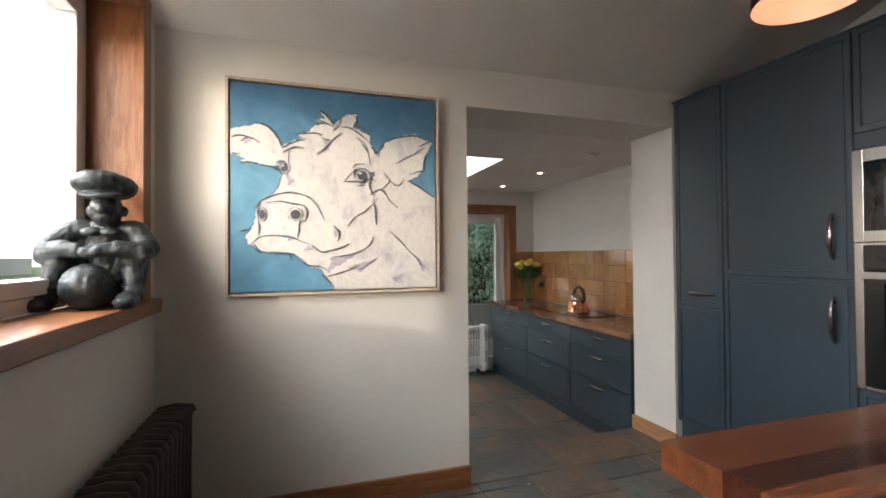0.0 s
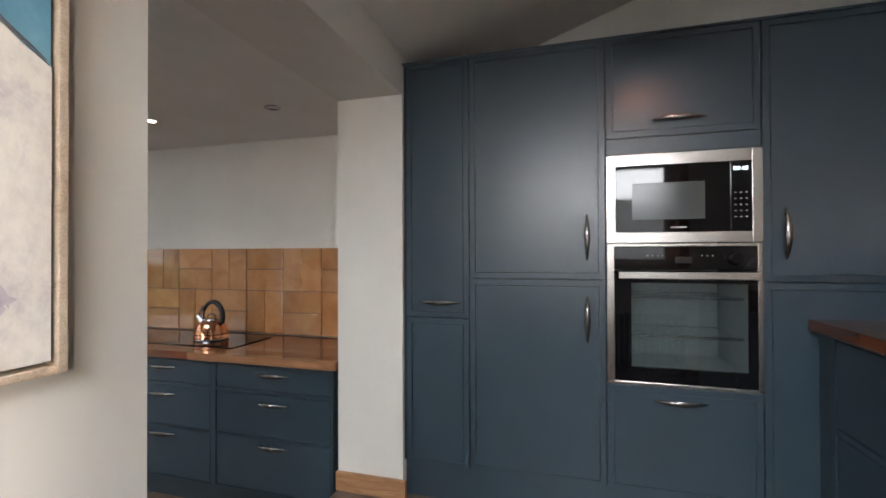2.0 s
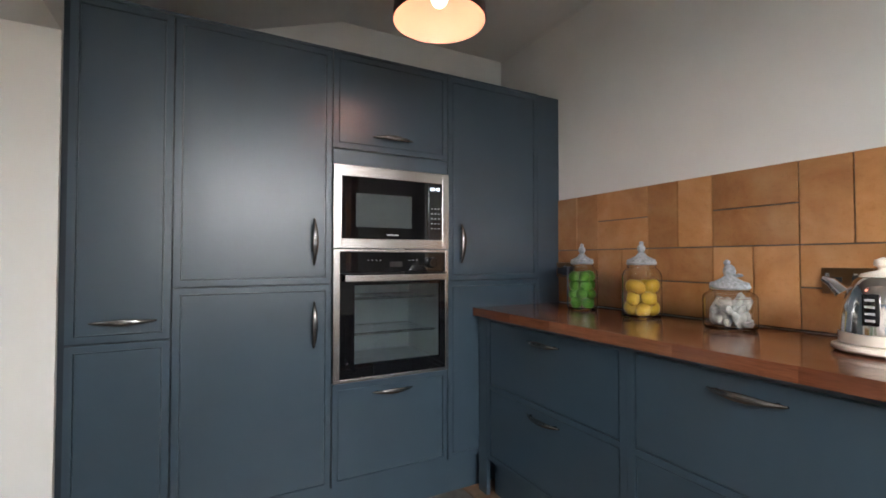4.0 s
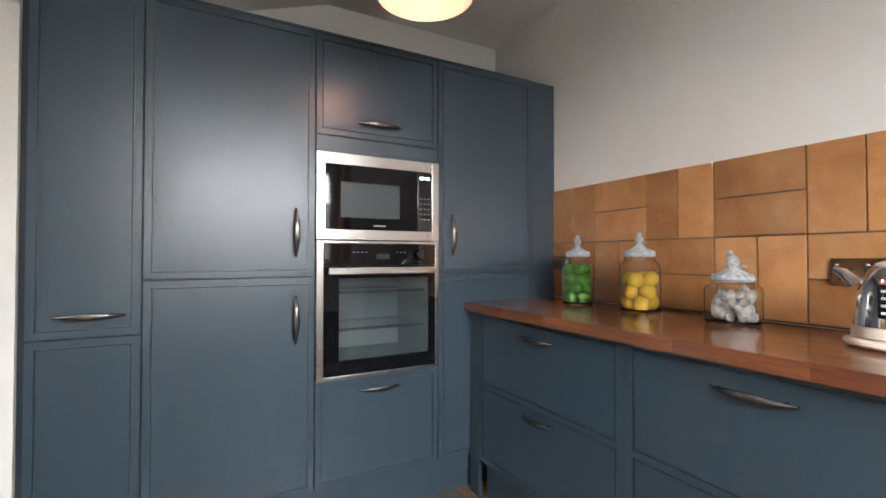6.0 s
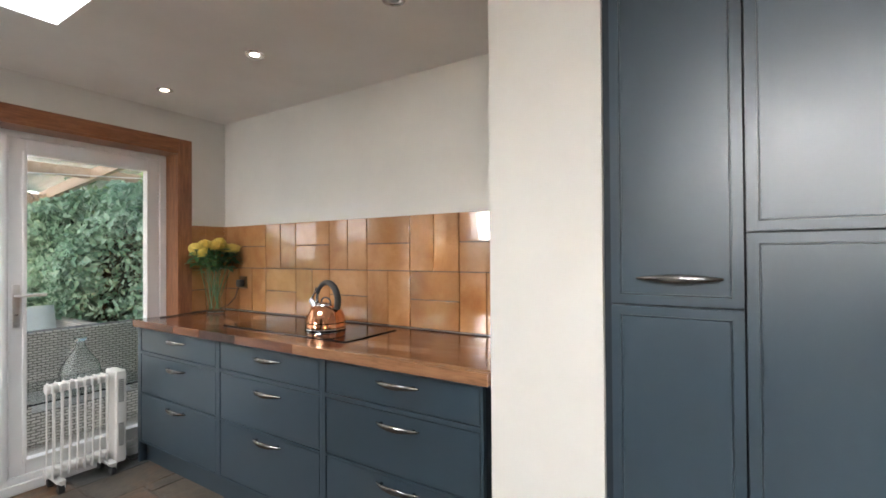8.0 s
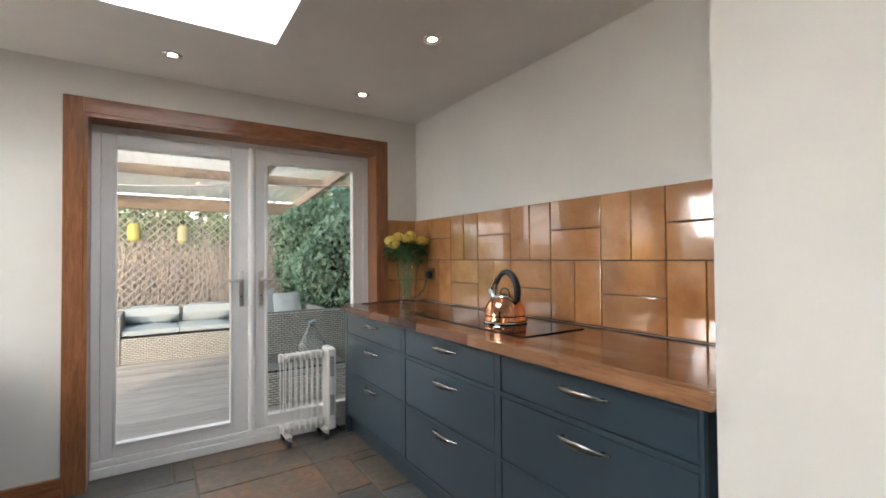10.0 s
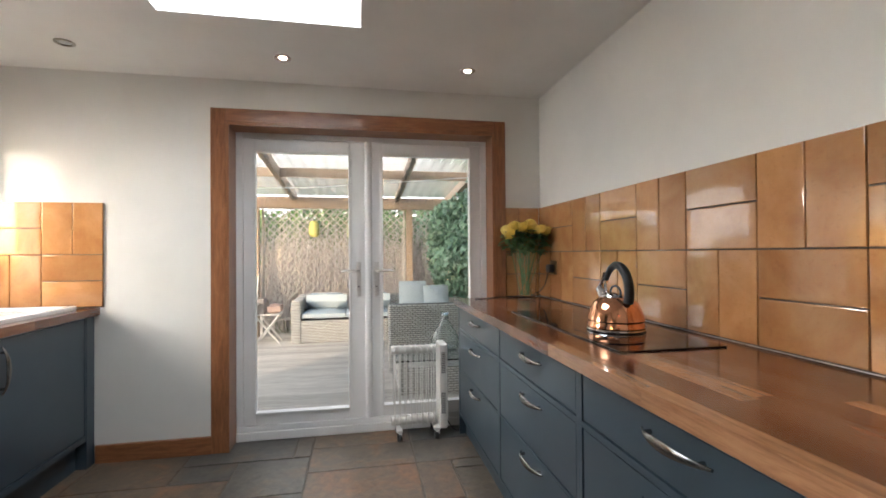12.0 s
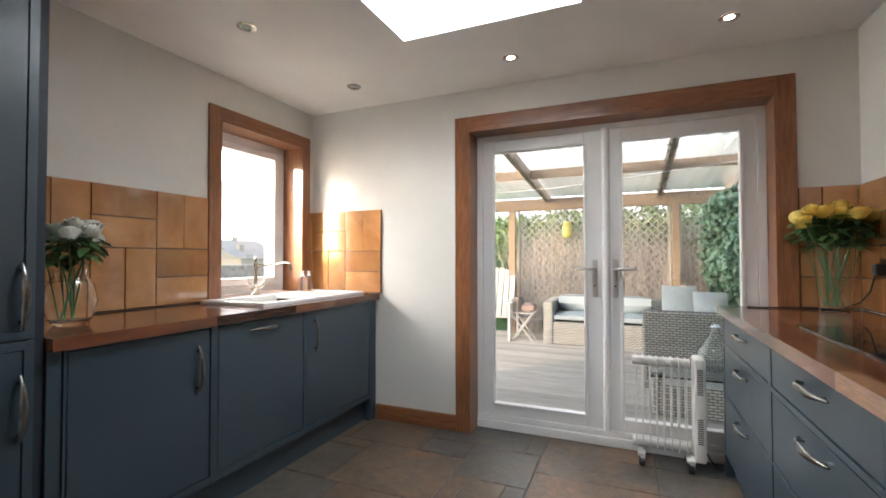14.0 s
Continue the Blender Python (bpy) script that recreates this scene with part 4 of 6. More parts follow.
for u, w, ru, rw in ((0.238, 0.6, 0.017, 0.021), (0.612, 0.58, 0.026, 0.024), (0.138, 0.369, 0.015, 0.021), (0.289, 0.372, 0.024, 0.023)):
    bm = bmesh.new()
    c = on_canvas(u, w, 2.8468)
    ball_into(bm, c, (ru, 0.0018, rw), 14, 6)
    part("paint_dab", bm, INK, pt)
    if w > 0.5:
        bm = bmesh.new()
        ball_into(bm, c + Vector((-ru * 0.35, -0.0012, rw * 0.4)), (ru * 0.35, 0.0018, rw * 0.28), 8, 5)
        part("paint_highlight", bm, BRUSH, pt)
    for q in range(2):
        e0 = rnd.uniform(0, 6.28)
        ringline = [c + Vector(((1.35 + 0.2 * q) * ru * math.cos(e0 + a * 0.4), 0.0, (1.3 + 0.2 * q) * rw * math.sin(e0 + a * 0.4))) for a in range(12)]
        part("brush_line", tube(ringline, [0.0006 + 0.0012 * rnd.random() for _ in ringline], seg=5), INK, pt)

# figurine on the window board: one plain mesh
bm = bmesh.new()
CX, CY, CZ = -0.115, 2.52, 1.057


def blob(x, y, z, rx, ry, rz, tilt=0.0):
    ball_into(bm, (CX + x, CY + y, CZ + z), (rx, ry, rz), 18, 12, Matrix.Rotation(tilt, 4, "X"))


def limb(pts, rad):
    tube_into(bm, [(CX + a, CY + b, CZ + c) for a, b, c in pts], rad, seg=12)
    for p, r in zip(pts, rad):
        blob(*p, r, r, r)


blob(0, 0.07, 0.06, 0.11, 0.085, 0.062)
limb([(0, 0.07, 0.08), (0, 0.05, 0.19), (0.0, 0.03, 0.275)], [0.08, 0.078, 0.05])
blob(0.012, -0.012, 0.34, 0.05, 0.056, 0.058)
blob(0.018, -0.04, 0.312, 0.032, 0.032, 0.026)
blob(0.02, -0.07, 0.335, 0.011, 0.012, 0.012)
for sx in (-1, 1):
    blob(0.012 + sx * 0.052, 0.0, 0.335, 0.01, 0.016, 0.02)
# flat cap: full crown leaning to one side, thin band and peak
blob(-0.005, 0.0, 0.43, 0.09, 0.096, 0.048, -0.1)
blob(0.025, 0.01, 0.425, 0.075, 0.08, 0.045, -0.1)
blob(0.0, 0.0, 0.395, 0.068, 0.07, 0.022, 0.0)
blob(0.012, -0.06, 0.388, 0.062, 0.05, 0.01, 0.22)
# jacket: shoulders, collar, sleeves folded across the knees
for sx in (-1, 1):
    blob(sx * 0.075, 0.03, 0.27, 0.05, 0.045, 0.038)
    blob(sx * 0.03, -0.03, 0.262, 0.03, 0.02, 0.014, 0.5)
    limb([(sx * 0.1, 0.02, 0.265), (sx * 0.145, -0.03, 0.205), (sx * 0.135, -0.07, 0.185)], [0.036, 0.038, 0.036])
    limb([(sx * 0.135, -0.07, 0.19), (sx * 0.075, -0.1, 0.2), (sx * 0.03, -0.115, 0.195)], [0.035, 0.03, 0.023])
    blob(sx * 0.012 + 0.01, -0.125, 0.19, 0.026, 0.02, 0.018)
    # legs apart, bare knees, rolled socks, boots
    limb([(sx * 0.06, 0.05, 0.08), (sx * 0.095, -0.02, 0.15), (sx * 0.105, -0.06, 0.155)], [0.056, 0.05, 0.042])
    limb([(sx * 0.105, -0.06, 0.155), (sx * 0.115, -0.08, 0.1), (sx * 0.118, -0.09, 0.06)], [0.036, 0.03, 0.025])
    for q in range(4):
        blob(sx * (0.118 + 0.002 * q), -0.09, 0.072 - 0.009 * q, 0.034, 0.034, 0.007)
blob(-0.122, -0.125, 0.028, 0.036, 0.058, 0.03)
blob(-0.126, -0.17, 0.024, 0.034, 0.036, 0.024)
blob(0.112, -0.12, 0.028, 0.033, 0.058, 0.03)
blob(0.116, -0.16, 0.024, 0.032, 0.034, 0.024)
# ball between the boots
blob(0.0, -0.12, 0.075, 0.076, 0.076, 0.076)
k = Mat("weathered_bronze", 0.4, 0.55)
v = k.space()
k.base(k.ramp(k.noise(v, 14, 6, 0.6), (0.3, (0.014, 0.017, 0.019)), (0.6, (0.05, 0.057, 0.062)), (0.8, (0.16, 0.175, 0.185)))).bump(k.noise(v, 45, 5), 0.5, 0.004).roughness(k.noise(v, 20, 3), 0.32, 0.55)
fig = solid("bronze_figurine", bm, k.m, "dark bronze figurine of a seated child with a ball", "statue", at=(CX, CY, CZ))
rm = fig.modifiers.new("merge", "REMESH")
rm.mode, rm.voxel_size, rm.use_smooth_shade = "VOXEL", 0.004, True
for size, depth in ((0.03, 0.007), (0.013, 0.004)):
    tex = bpy.data.textures.new("folds", "CLOUDS")
    tex.noise_scale = size
    dm = fig.modifiers.new("folds", "DISPLACE")
    dm.texture, dm.strength, dm.mid_level = tex, depth, 0.5

# column radiator below the window
rad = thing("column_radiator", (0.06, 1.9, 0.0), "dark bronze-green cast column radiator below the window", "radiator")
k = Mat("aged_radiator_paint", 0.5, 0.35)
v = k.space()
k.base(k.ramp(k.noise(v, 30, 6, 0.65), (0.3, (0.035, 0.03, 0.024)), (0.6, (0.075, 0.058, 0.042)), (0.8, (0.15, 0.105, 0.065)))).bump(k.noise(v, 80, 4), 0.3, 0.002)
bm = bmesh.new()
for x in (-0.045, 0.0, 0.045):
    tube_into(bm, [(x, 0, 0.09), (x, 0, 0.3), (x, 0, 0.57)], [0.017, 0.014, 0.017], seg=10)
for z in (0.085, 0.59):
    tube_into(bm, [(-0.068, 0, z - 0.012), (-0.06, 0, z), (0, 0, z + 0.006), (0.06, 0, z), (0.068, 0, z - 0.012)], [0.012, 0.02, 0.023, 0.02, 0.012], seg=10)
SECTION = finish(bm, "radiator_section", k.m)
for i in range(32):
    piece("radiator_section", SECTION, rad, (0.055, 2.75 - i * 0.056, 0.005))
for y in (2.75, 1.02):
    part("foot", boxes((0.0, 0.03, y - 0.012, y + 0.012, 0, 0.1), (0.09, 0.12, y - 0.012, y + 0.012, 0, 0.1), bev=0.004), k.m, rad)

# pendant lamp
lamp = thing("pendant_lamp", (2.19, 1.69, 2.08), "lit pendant lamp with a dark metal shade and copper inside", "lamp")
shade_out = metal("dark_shade", (0.08, 0.055, 0.045), 0.4)
k = Mat("copper_lining", 0.45, 0.0)
k.base((0.78, 0.46, 0.36))
part("shade", lathe([(0.166, 0), (0.168, 0.004), (0.16, 0.1), (0.145, 0.17), (0.05, 0.2), (0.02, 0.215), (0.0, 0.215)], at=(2.19, 1.69, 2.08), seg=48), shade_out, lamp, "dark metal shade")
part("lining", lathe([(0.165, 0.001), (0.157, 0.1), (0.142, 0.166), (0.05, 0.196), (0.0, 0.2)], at=(2.19, 1.69, 2.08), seg=48), k.m, lamp, "copper-coloured lining")
bm = bmesh.new()
ball_into(bm, (2.19, 1.69, 2.17), (0.032, 0.032, 0.04), 16, 10)
part("bulb", bm, glowing("bulb_glow", (1.0, 0.68, 0.46), 2.5), lamp)
part("cord", tube([(2.19, 1.69, 2.29), (2.19, 1.69, 2.64)], 0.004, seg=6), BLACK, lamp)
part("ceiling_rose", lathe([(0, 0), (0.05, 0.0), (0.045, -0.02), (0, -0.024)], at=(2.19, 1.69, 2.649), seg=20), WHITE, lamp)
pl = new("pendant_light", bpy.data.lights.new("pendant_light", "POINT"))
pl.data.energy, pl.data.color, pl.data.shadow_soft_size = 0.45, (1.0, 0.55, 0.38), 0.03
pl.location = (2.19, 1.69, 2.115)


def socket(at, normal, label, plugs=1, mat=None):
    s = thing("wall_socket", at, label, "socket")
    x, y, z = at
    bronze = mat or metal("bronze_plate", (0.2, 0.12, 0.06), 0.35)
    if normal == "+y":
        part("plate", box(x - 0.075, x + 0.075, y, y + 0.008, z - 0.043, z + 0.043, bev=0.003), bronze, s)
        for dx in (-0.037, 0.037):
            part("switch", box(x + dx - 0.03 + 0.045, x + dx - 0.018 + 0.045, y + 0.008, y + 0.013, z + 0.005, z + 0.025, bev=0.001), CHROME, s)
            part("pin_block", box(x + dx - 0.018, x + dx + 0.018, y + 0.007, y + 0.0095, z - 0.025, z + 0.012, bev=0.001), BLACK, s)
        part("plug", box(x - 0.062, x - 0.016, y + 0.008, y + 0.045, z - 0.03, z + 0.02, bev=0.008), BLACK, s)
    else:
        part("plate", box(x - 0.008, x, y - 0.043, y + 0.043, z - 0.043, z + 0.043, bev=0.003), bronze, s)
        part("plug", box(x - 0.045, x - 0.008, y - 0.02, y + 0.028, z - 0.03, z + 0.02, bev=0.008), BLACK, s)
    return s


socket((1.44, SOUTH + 0.013, 1.15), "+y", "double bronze wall socket with a black plug in tiles")
socket((2.74, SOUTH + 0.013, 1.16), "+y", "double bronze wall socket behind jars")
socket((EX - 0.013, 5.47, 0.865), "-x", "bronze wall socket with a black plug above the worktop")


def jar(at, r, h, fill, label, finial):
    """A clear jar with a cast lid; fill is a list of (name, bmesh, material)."""
    j = thing("glass_jar", at, label, "jar", "lidded jars on the worktop")
    part("glass", lathe([(0, 0.002), (r * 0.9, 0.0), (r, 0.012), (r, h * 0.78), (r * 0.93, h * 0.86), (r * 0.72, h * 0.93), (r * 0.72, h), (r * 0.68, h), (r * 0.68, h * 0.935), (r * 0.89, h * 0.85), (r * 0.955, h * 0.77), (r * 0.955, 0.016), (r * 0.85, 0.008), (0, 0.008)], at=at, seg=36), JAR, j, "clear glass body")
    bm = lathe([(0, h - 0.004), (r * 0.7, h - 0.004), (r * 0.76, h + 0.004), (r * 0.72, h + 0.012), (r * 0.56, h + 0.024), (r * 0.3, h + 0.036), (r * 0.16, h + 0.05), (0, h + 0.05)], at=at, seg=28)
    rn = random.Random(int(at[0] * 100))
    for i in range(16):
        a = 2 * math.pi * i / 16
        ball_into(bm, (at[0] + math.cos(a) * r * 0.62, at[1] + math.sin(a) * r * 0.62, at[2] + h + 0.014), (0.01, 0.01, 0.009), 7, 5)
    lid = part("lid", bm, LEADEN, j, "grey cast lid")
    bm = bmesh.new()
    if finial == "bird":
        ball_into(bm, (at[0], at[1], at[2] + h + 0.062), (0.022, 0.017, 0.026), 10, 8)
        ball_into(bm, (at[0] + 0.008, at[1], at[2] + h + 0.093), (0.012, 0.012, 0.012), 8, 6)
        ball_into(bm, (at[0] - 0.03, at[1], at[2] + h + 0.048), (0.02, 0.006, 0.007), 8, 5)
    else:
        ball_into(bm, (at[0], at[1], at[2] + h + 0.05), (0.012, 0.012, 0.012), 8, 6)
        ball_into(bm, (at[0], at[1], at[2] + h + 0.068), (0.018, 0.018, 0.02), 10, 8)
        ball_into(bm, (at[0], at[1], at[2] + h + 0.09), (0.01, 0.01, 0.012), 8, 6)
    part("finial", bm, LEADEN, lid)
    for name, b, m in fill:
        part(name, b, m, j)
    return j


LIME = plain("lime_skin", (0.10, 0.30, 0.025), 0.4, 120, 0.25, bump=0.3)
LEMON = plain("lemon_skin", (0.72, 0.45, 0.03), 0.4, 140, 0.12, bump=0.3)
SHELL = plain("white_shell", (0.66, 0.64, 0.61), 0.5, 40, 0.3, bump=0.4)


def fruits(at, r, n, size, mat, name, seed, long=1.25):
    rn = random.Random(seed)
    out = []
    z, placed = at[2] + 0.01 + size, 0
    while placed < n:
        ring = 4
        off = rn.uniform(0, 6.28)
        for i in range(ring):
            if placed >= n:
                break
            a = off + 2 * math.pi * i / ring
            b = bmesh.new()
            t = Euler((rn.uniform(-1, 1), rn.uniform(-1, 1), rn.uniform(0, 6))).to_matrix().to_4x4()
            c = (at[0] + math.cos(a) * (r * 0.93 - size * 1.12), at[1] + math.sin(a) * (r * 0.93 - size * 1.12), z + rn.uniform(-0.003, 0.003))
            ball_into(b, c, (size, size, size * long), 14, 9, t)
            out.append((name, b, mat))
            placed += 1
        z += size * 1.62
    return out


A1, A2, A3 = (2.44, 0.74, TOP_A), (2.1, 0.73, TOP_A), (1.735, 0.72, TOP_A)
jar(A1, 0.075, 0.235, fruits(A1, 0.075, 16, 0.027, LIME, "lime", 3, 1.12), "glass jar of green limes with a cast lid", "knop")
jar(A2, 0.082, 0.235, fruits(A2, 0.082, 12, 0.03, LEMON, "lemon", 5, 1.2), "glass jar of yellow lemons with a cast lid", "knop")
shells = []
rn = random.Random(9)
for i in range(76):
    b = bmesh.new()
    a, q = rn.uniform(0, 6.28), 0.064 * math.sqrt(rn.random())
    s = rn.uniform(0.014, 0.027)
    ball_into(b, (A3[0] + math.cos(a) * q, A3[1] + math.sin(a) * q, TOP_A + 0.022 + 0.085 * i / 76), (s, s * 0.75, s * 0.45), 8, 5, Euler((rn.uniform(-1.5, 1.5), rn.uniform(-1.5, 1.5), rn.uniform(0, 6))).to_matrix().to_4x4())
    shells.append(("shell", b, SHELL))
jar(A3, 0.088, 0.15, shells, "squat glass jar of white shells under a cast bird lid", "bird")

# electric kettle
ek = thing("electric_kettle", (1.29, 0.8, TOP_A), "polished steel dome kettle on a cream base", "kettle")
E0 = (1.29, 0.8, TOP_A)
CREAM = plain("cream_plastic", (0.74, 0.66, 0.57), 0.3, 8, 0.03, bump=0.0)
part("power_base", lathe([(0, 0.006), (0.105, 0.006), (0.112, 0.012), (0.11, 0.02), (0.095, 0.024), (0, 0.024)], at=E0, seg=40), CREAM, ek)
part("lower_band", lathe([(0, 0.025), (0.09, 0.025), (0.096, 0.03), (0.095, 0.056), (0, 0.056)], at=E0, seg=40), CREAM, ek)
part("body", lathe([(0.094, 0.057), (0.092, 0.09), (0.086, 0.13), (0.075, 0.17), (0.06, 0.198), (0.045, 0.21), (0, 0.212)], at=E0, seg=48), CHROME, ek, "polished steel dome")
part("lid", lathe([(0.05, 0.208), (0.046, 0.216), (0.02, 0.224), (0.012, 0.226), (0.01, 0.232), (0.02, 0.24), (0.018, 0.254), (0, 0.262)], at=E0, seg=28), CREAM, ek, "cream lid with a round knob")
part("spout", tube([(E0[0] + 0.085, E0[1] + 0.01, TOP_A + 0.16), (E0[0] + 0.11, E0[1] + 0.012, TOP_A + 0.19), (E0[0] + 0.13, E0[1] + 0.014, TOP_A + 0.2)], [0.02, 0.014, 0.008], seg=12), CHROME, ek)
part("handle", tube(arc(12, lambda u: (E0[0] - 0.06 - 0.09 * math.sin(math.pi * u), E0[1] - 0.005, TOP_A + 0.21 - 0.15 * u)), 0.011, seg=10), CREAM, ek)
part("water_gauge", box(E0[0] - 0.018, E0[0] + 0.018, E0[1] + 0.075, E0[1] + 0.094, TOP_A + 0.08, TOP_A + 0.165, bev=0.006), BLACKGLASS, ek, "dark water gauge window")
for i in range(4):
    part("gauge_mark", box(E0[0] - 0.01, E0[0] + 0.01, E0[1] + 0.093, E0[1] + 0.0955, TOP_A + 0.092 + i * 0.018, TOP_A + 0.098 + i * 0.018), PALE, ek)

# ---------------------------------------------------------------- garden kitchen things
spot = None
for n, (x, y, lit) in enumerate(((2.79, 5.35, 1), (1.75, 5.35, 1), (2.79, 4.5, 1), (0.705, 5.35, 0), (2.785, 3.64, 0), (0.66, 4.52, 0))):
    s = thing("ceiling_spotlight", (x, y, CEIL_B), "recessed ceiling spotlight in a brushed steel ring, lit" if lit else "recessed ceiling spotlight in a brushed steel ring, unlit", "spotlight", "ceiling spotlights")
    part("bezel", lathe([(0.03, -0.001), (0.033, -0.005), (0.044, -0.004), (0.046, 0.0), (0.03, 0.0)], at=(x, y, CEIL_B), seg=28), STEEL, s)
    part("reflector", lathe([(0.031, -0.0015), (0.022, -0.0008)], at=(x, y, CEIL_B), seg=24), CHROME, s)
    part("lens", lathe([(0, -0.002), (0.021, -0.002), (0.022, -0.0005), (0, -0.0005)], at=(x, y, CEIL_B), seg=24), LIT if lit else PALE, s)

hob = thing("induction_hob", (3.1, 4.5, TOP_B), "black glass induction hob set in the worktop", "hob")
part("glass_top", box(2.92, 3.29, 4.03, 4.98, TOP_B, TOP_B + 0.006, bev=0.002), BLACKGLASS, hob)
zone = plain("zone_mark", (0.05, 0.05, 0.05), 0.2, 20)
for y in (4.2, 4.5, 4.8):
    part("zone_ring", lathe([(0.088, 0.0), (0.09, 0.0004), (0.092, 0.0)], at=(3.12, y, TOP_B + 0.0061), seg=40), zone, hob)

K0 = (3.12, 4.37, TOP_B + 0.0065)
kt = thing("copper_kettle", K0, "polished copper whistling kettle with a black handle on the hob", "kettle")
part("body", lathe([(0, 0.0), (0.098, 0.0), (0.104, 0.006), (0.106, 0.016), (0.1, 0.03), (0.099, 0.034), (0.103, 0.04), (0.095, 0.075), (0.08, 0.105), (0.06, 0.123), (0.05, 0.127), (0, 0.127)], at=K0, seg=56), COPPER, kt, "polished copper body")
part("base_ring", lathe([(0, 0.0), (0.1055, 0.0005), (0.107, 0.005), (0.1055, 0.009), (0.1, 0.0095)], at=K0, seg=48), CHROME, kt)
part("lid", lathe([(0.053, 0.126), (0.05, 0.132), (0.03, 0.14), (0, 0.143)], at=K0, seg=32), CHROME, kt, "steel lid")
part("lid_loop", tube(arc(10, lambda u: (K0[0], K0[1] + 0.035 * math.cos(math.pi * u), K0[2] + 0.138 + 0.028 * math.sin(math.pi * u))), 0.004, seg=8), BLACK, kt)
part("spout", tube([(K0[0], K0[1] + 0.07, K0[2] + 0.105), (K0[0], K0[1] + 0.092, K0[2] + 0.13), (K0[0], K0[1] + 0.112, K0[2] + 0.148)], [0.024, 0.019, 0.016], seg=14), CHROME, kt, "steel spout with a whistle")
part("whistle_lever", tube([(K0[0], K0[1] + 0.108, K0[2] + 0.155), (K0[0], K0[1] + 0.085, K0[2] + 0.185), (K0[0], K0[1] + 0.07, K0[2] + 0.215)], [0.007, 0.006, 0.008], seg=8), CHROME, kt)
hp = arc(18, lambda u: (K0[0], K0[1] + 0.078 * math.cos(math.pi * (0.12 + 1.02 * u)) - 0.01, K0[2] + 0.15 + 0.095 * math.sin(math.pi * (0.12 + 1.02 * u))))
part("handle", tube(hp, [0.009 + 0.008 * min(1, i / 9) for i in range(18)], seg=12), BLACK, kt, "black arched handle")
part("handle_bracket", tube([(K0[0], K0[1] + 0.062, K0[2] + 0.118), (K0[0], K0[1] + 0.066, K0[2] + 0.16), (K0[0], K0[1] + 0.06, K0[2] + 0.19)], 0.008, seg=8), CHROME, kt)

# flowers


def rose_mesh(mat):
    bm = bmesh.new()
    for ring, (n, r, h, lean) in enumerate(((3, 0.011, 0.042, 0.05), (4, 0.017, 0.04, 0.35), (5, 0.023, 0.036, 0.75), (5, 0.027, 0.028, 1.1))):
        for i in range(n):
            a = 2 * math.pi * (i + 0.5 * ring) / n
            grid = []
            for u in range(4):
                for w in range(5):
                    t, s = u / 3, (w / 4 - 0.5) * 2
                    spread = 2 * math.pi / n * 0.72
                    rr = r * (0.45 + 0.75 * math.sin(min(1, t * 1.05) * 1.5)) + lean * 0.012 * t * t
                    z = h * t * (1 - 0.14 * s * s * t) - 0.004 * ring
                    b = a + s * spread * (0.55 + 0.45 * t)
                    grid.append(bm.verts.new((rr * math.cos(b), rr * math.sin(b), z)))
            for u in range(3):
                for w in range(4):
                    bm.faces.new((grid[u * 5 + w], grid[u * 5 + w + 1], grid[u * 5 + w + 6], grid[u * 5 + w + 5]))
    return finish(bm, "rose", mat)


STEM = leafy("rose_leaf", (0.04, 0.1, 0.03), (0.075, 0.17, 0.05), (0.13, 0.25, 0.08))


def leaf_into(bm, at, way, size, up=Vector((0, 0, 1))):
    """A folded pointed leaf of six faces."""
    way = Vector(way).normalized()
    side = way.cross(up)
    side = side.normalized() if side.length > 1e-3 else Vector((1, 0, 0))
    nrm = side.cross(way)
    p = [Vector(at) + way * (size * a) + side * (size * b) + nrm * (size * c) for a, b, c in ((0, 0, 0), (0.35, 0.27, 0.07), (0.4, 0, 0), (0.35, -0.27, 0.07), (0.75, 0.2, 0.03), (0.78, 0, -0.03), (0.75, -0.2, 0.03), (1.08, 0, -0.1))]
    v = [bm.verts.new(q) for q in p]
    for f in ((0, 2, 1), (0, 3, 2), (1, 2, 5, 4), (2, 3, 6, 5), (4, 5, 7), (5, 6, 7)):
        bm.faces.new([v[i] for i in f])


def bouquet(at, n, petal, label, spread, height, seed, base_z):
    rn = random.Random(seed)
    b = thing("rose_bouquet", at, label, "flowers")
    me = rose_mesh(petal)
    leaves = bmesh.new()
    for i in range(n):
        a = 2.4 * i
        q = spread * math.sqrt((i + 0.5) / n)
        head = Vector((at[0] + q * math.cos(a), at[1] + q * math.sin(a), at[2] + height + rn.uniform(-0.015, 0.02) - 0.35 * q * q / spread))
        e, far = rn.uniform(0, 6.28), rn.uniform(0.01, 0.042)
        foot = Vector((at[0] + far * math.cos(e), at[1] + far * math.sin(e), base_z + 0.01))
        part("stem", tube([foot, foot.lerp(head, 0.5), head + Vector((0, 0, 0.004))], 0.0028, seg=5), STEM, b)
        piece("rose", me, b, head, (rn.uniform(-0.35, 0.35) + 0.7 * (q / spread) * -math.sin(a), rn.uniform(-0.3, 0.3) + 0.7 * (q / spread) * math.cos(a), rn.uniform(0, 6)), (1.0,) * 3)
        for j in range(14):
            f = rn.uniform(0.68, 0.98)
            c = rn.uniform(0, 6.28)
            leaf_into(leaves, foot.lerp(head, f) + Vector((0.012 * math.cos(c), 0.012 * math.sin(c), 0)), (math.cos(c), math.sin(c), rn.uniform(-0.6, 0.4)), rn.uniform(0.045, 0.08))
    part("foliage", leaves, STEM, b)
    return b


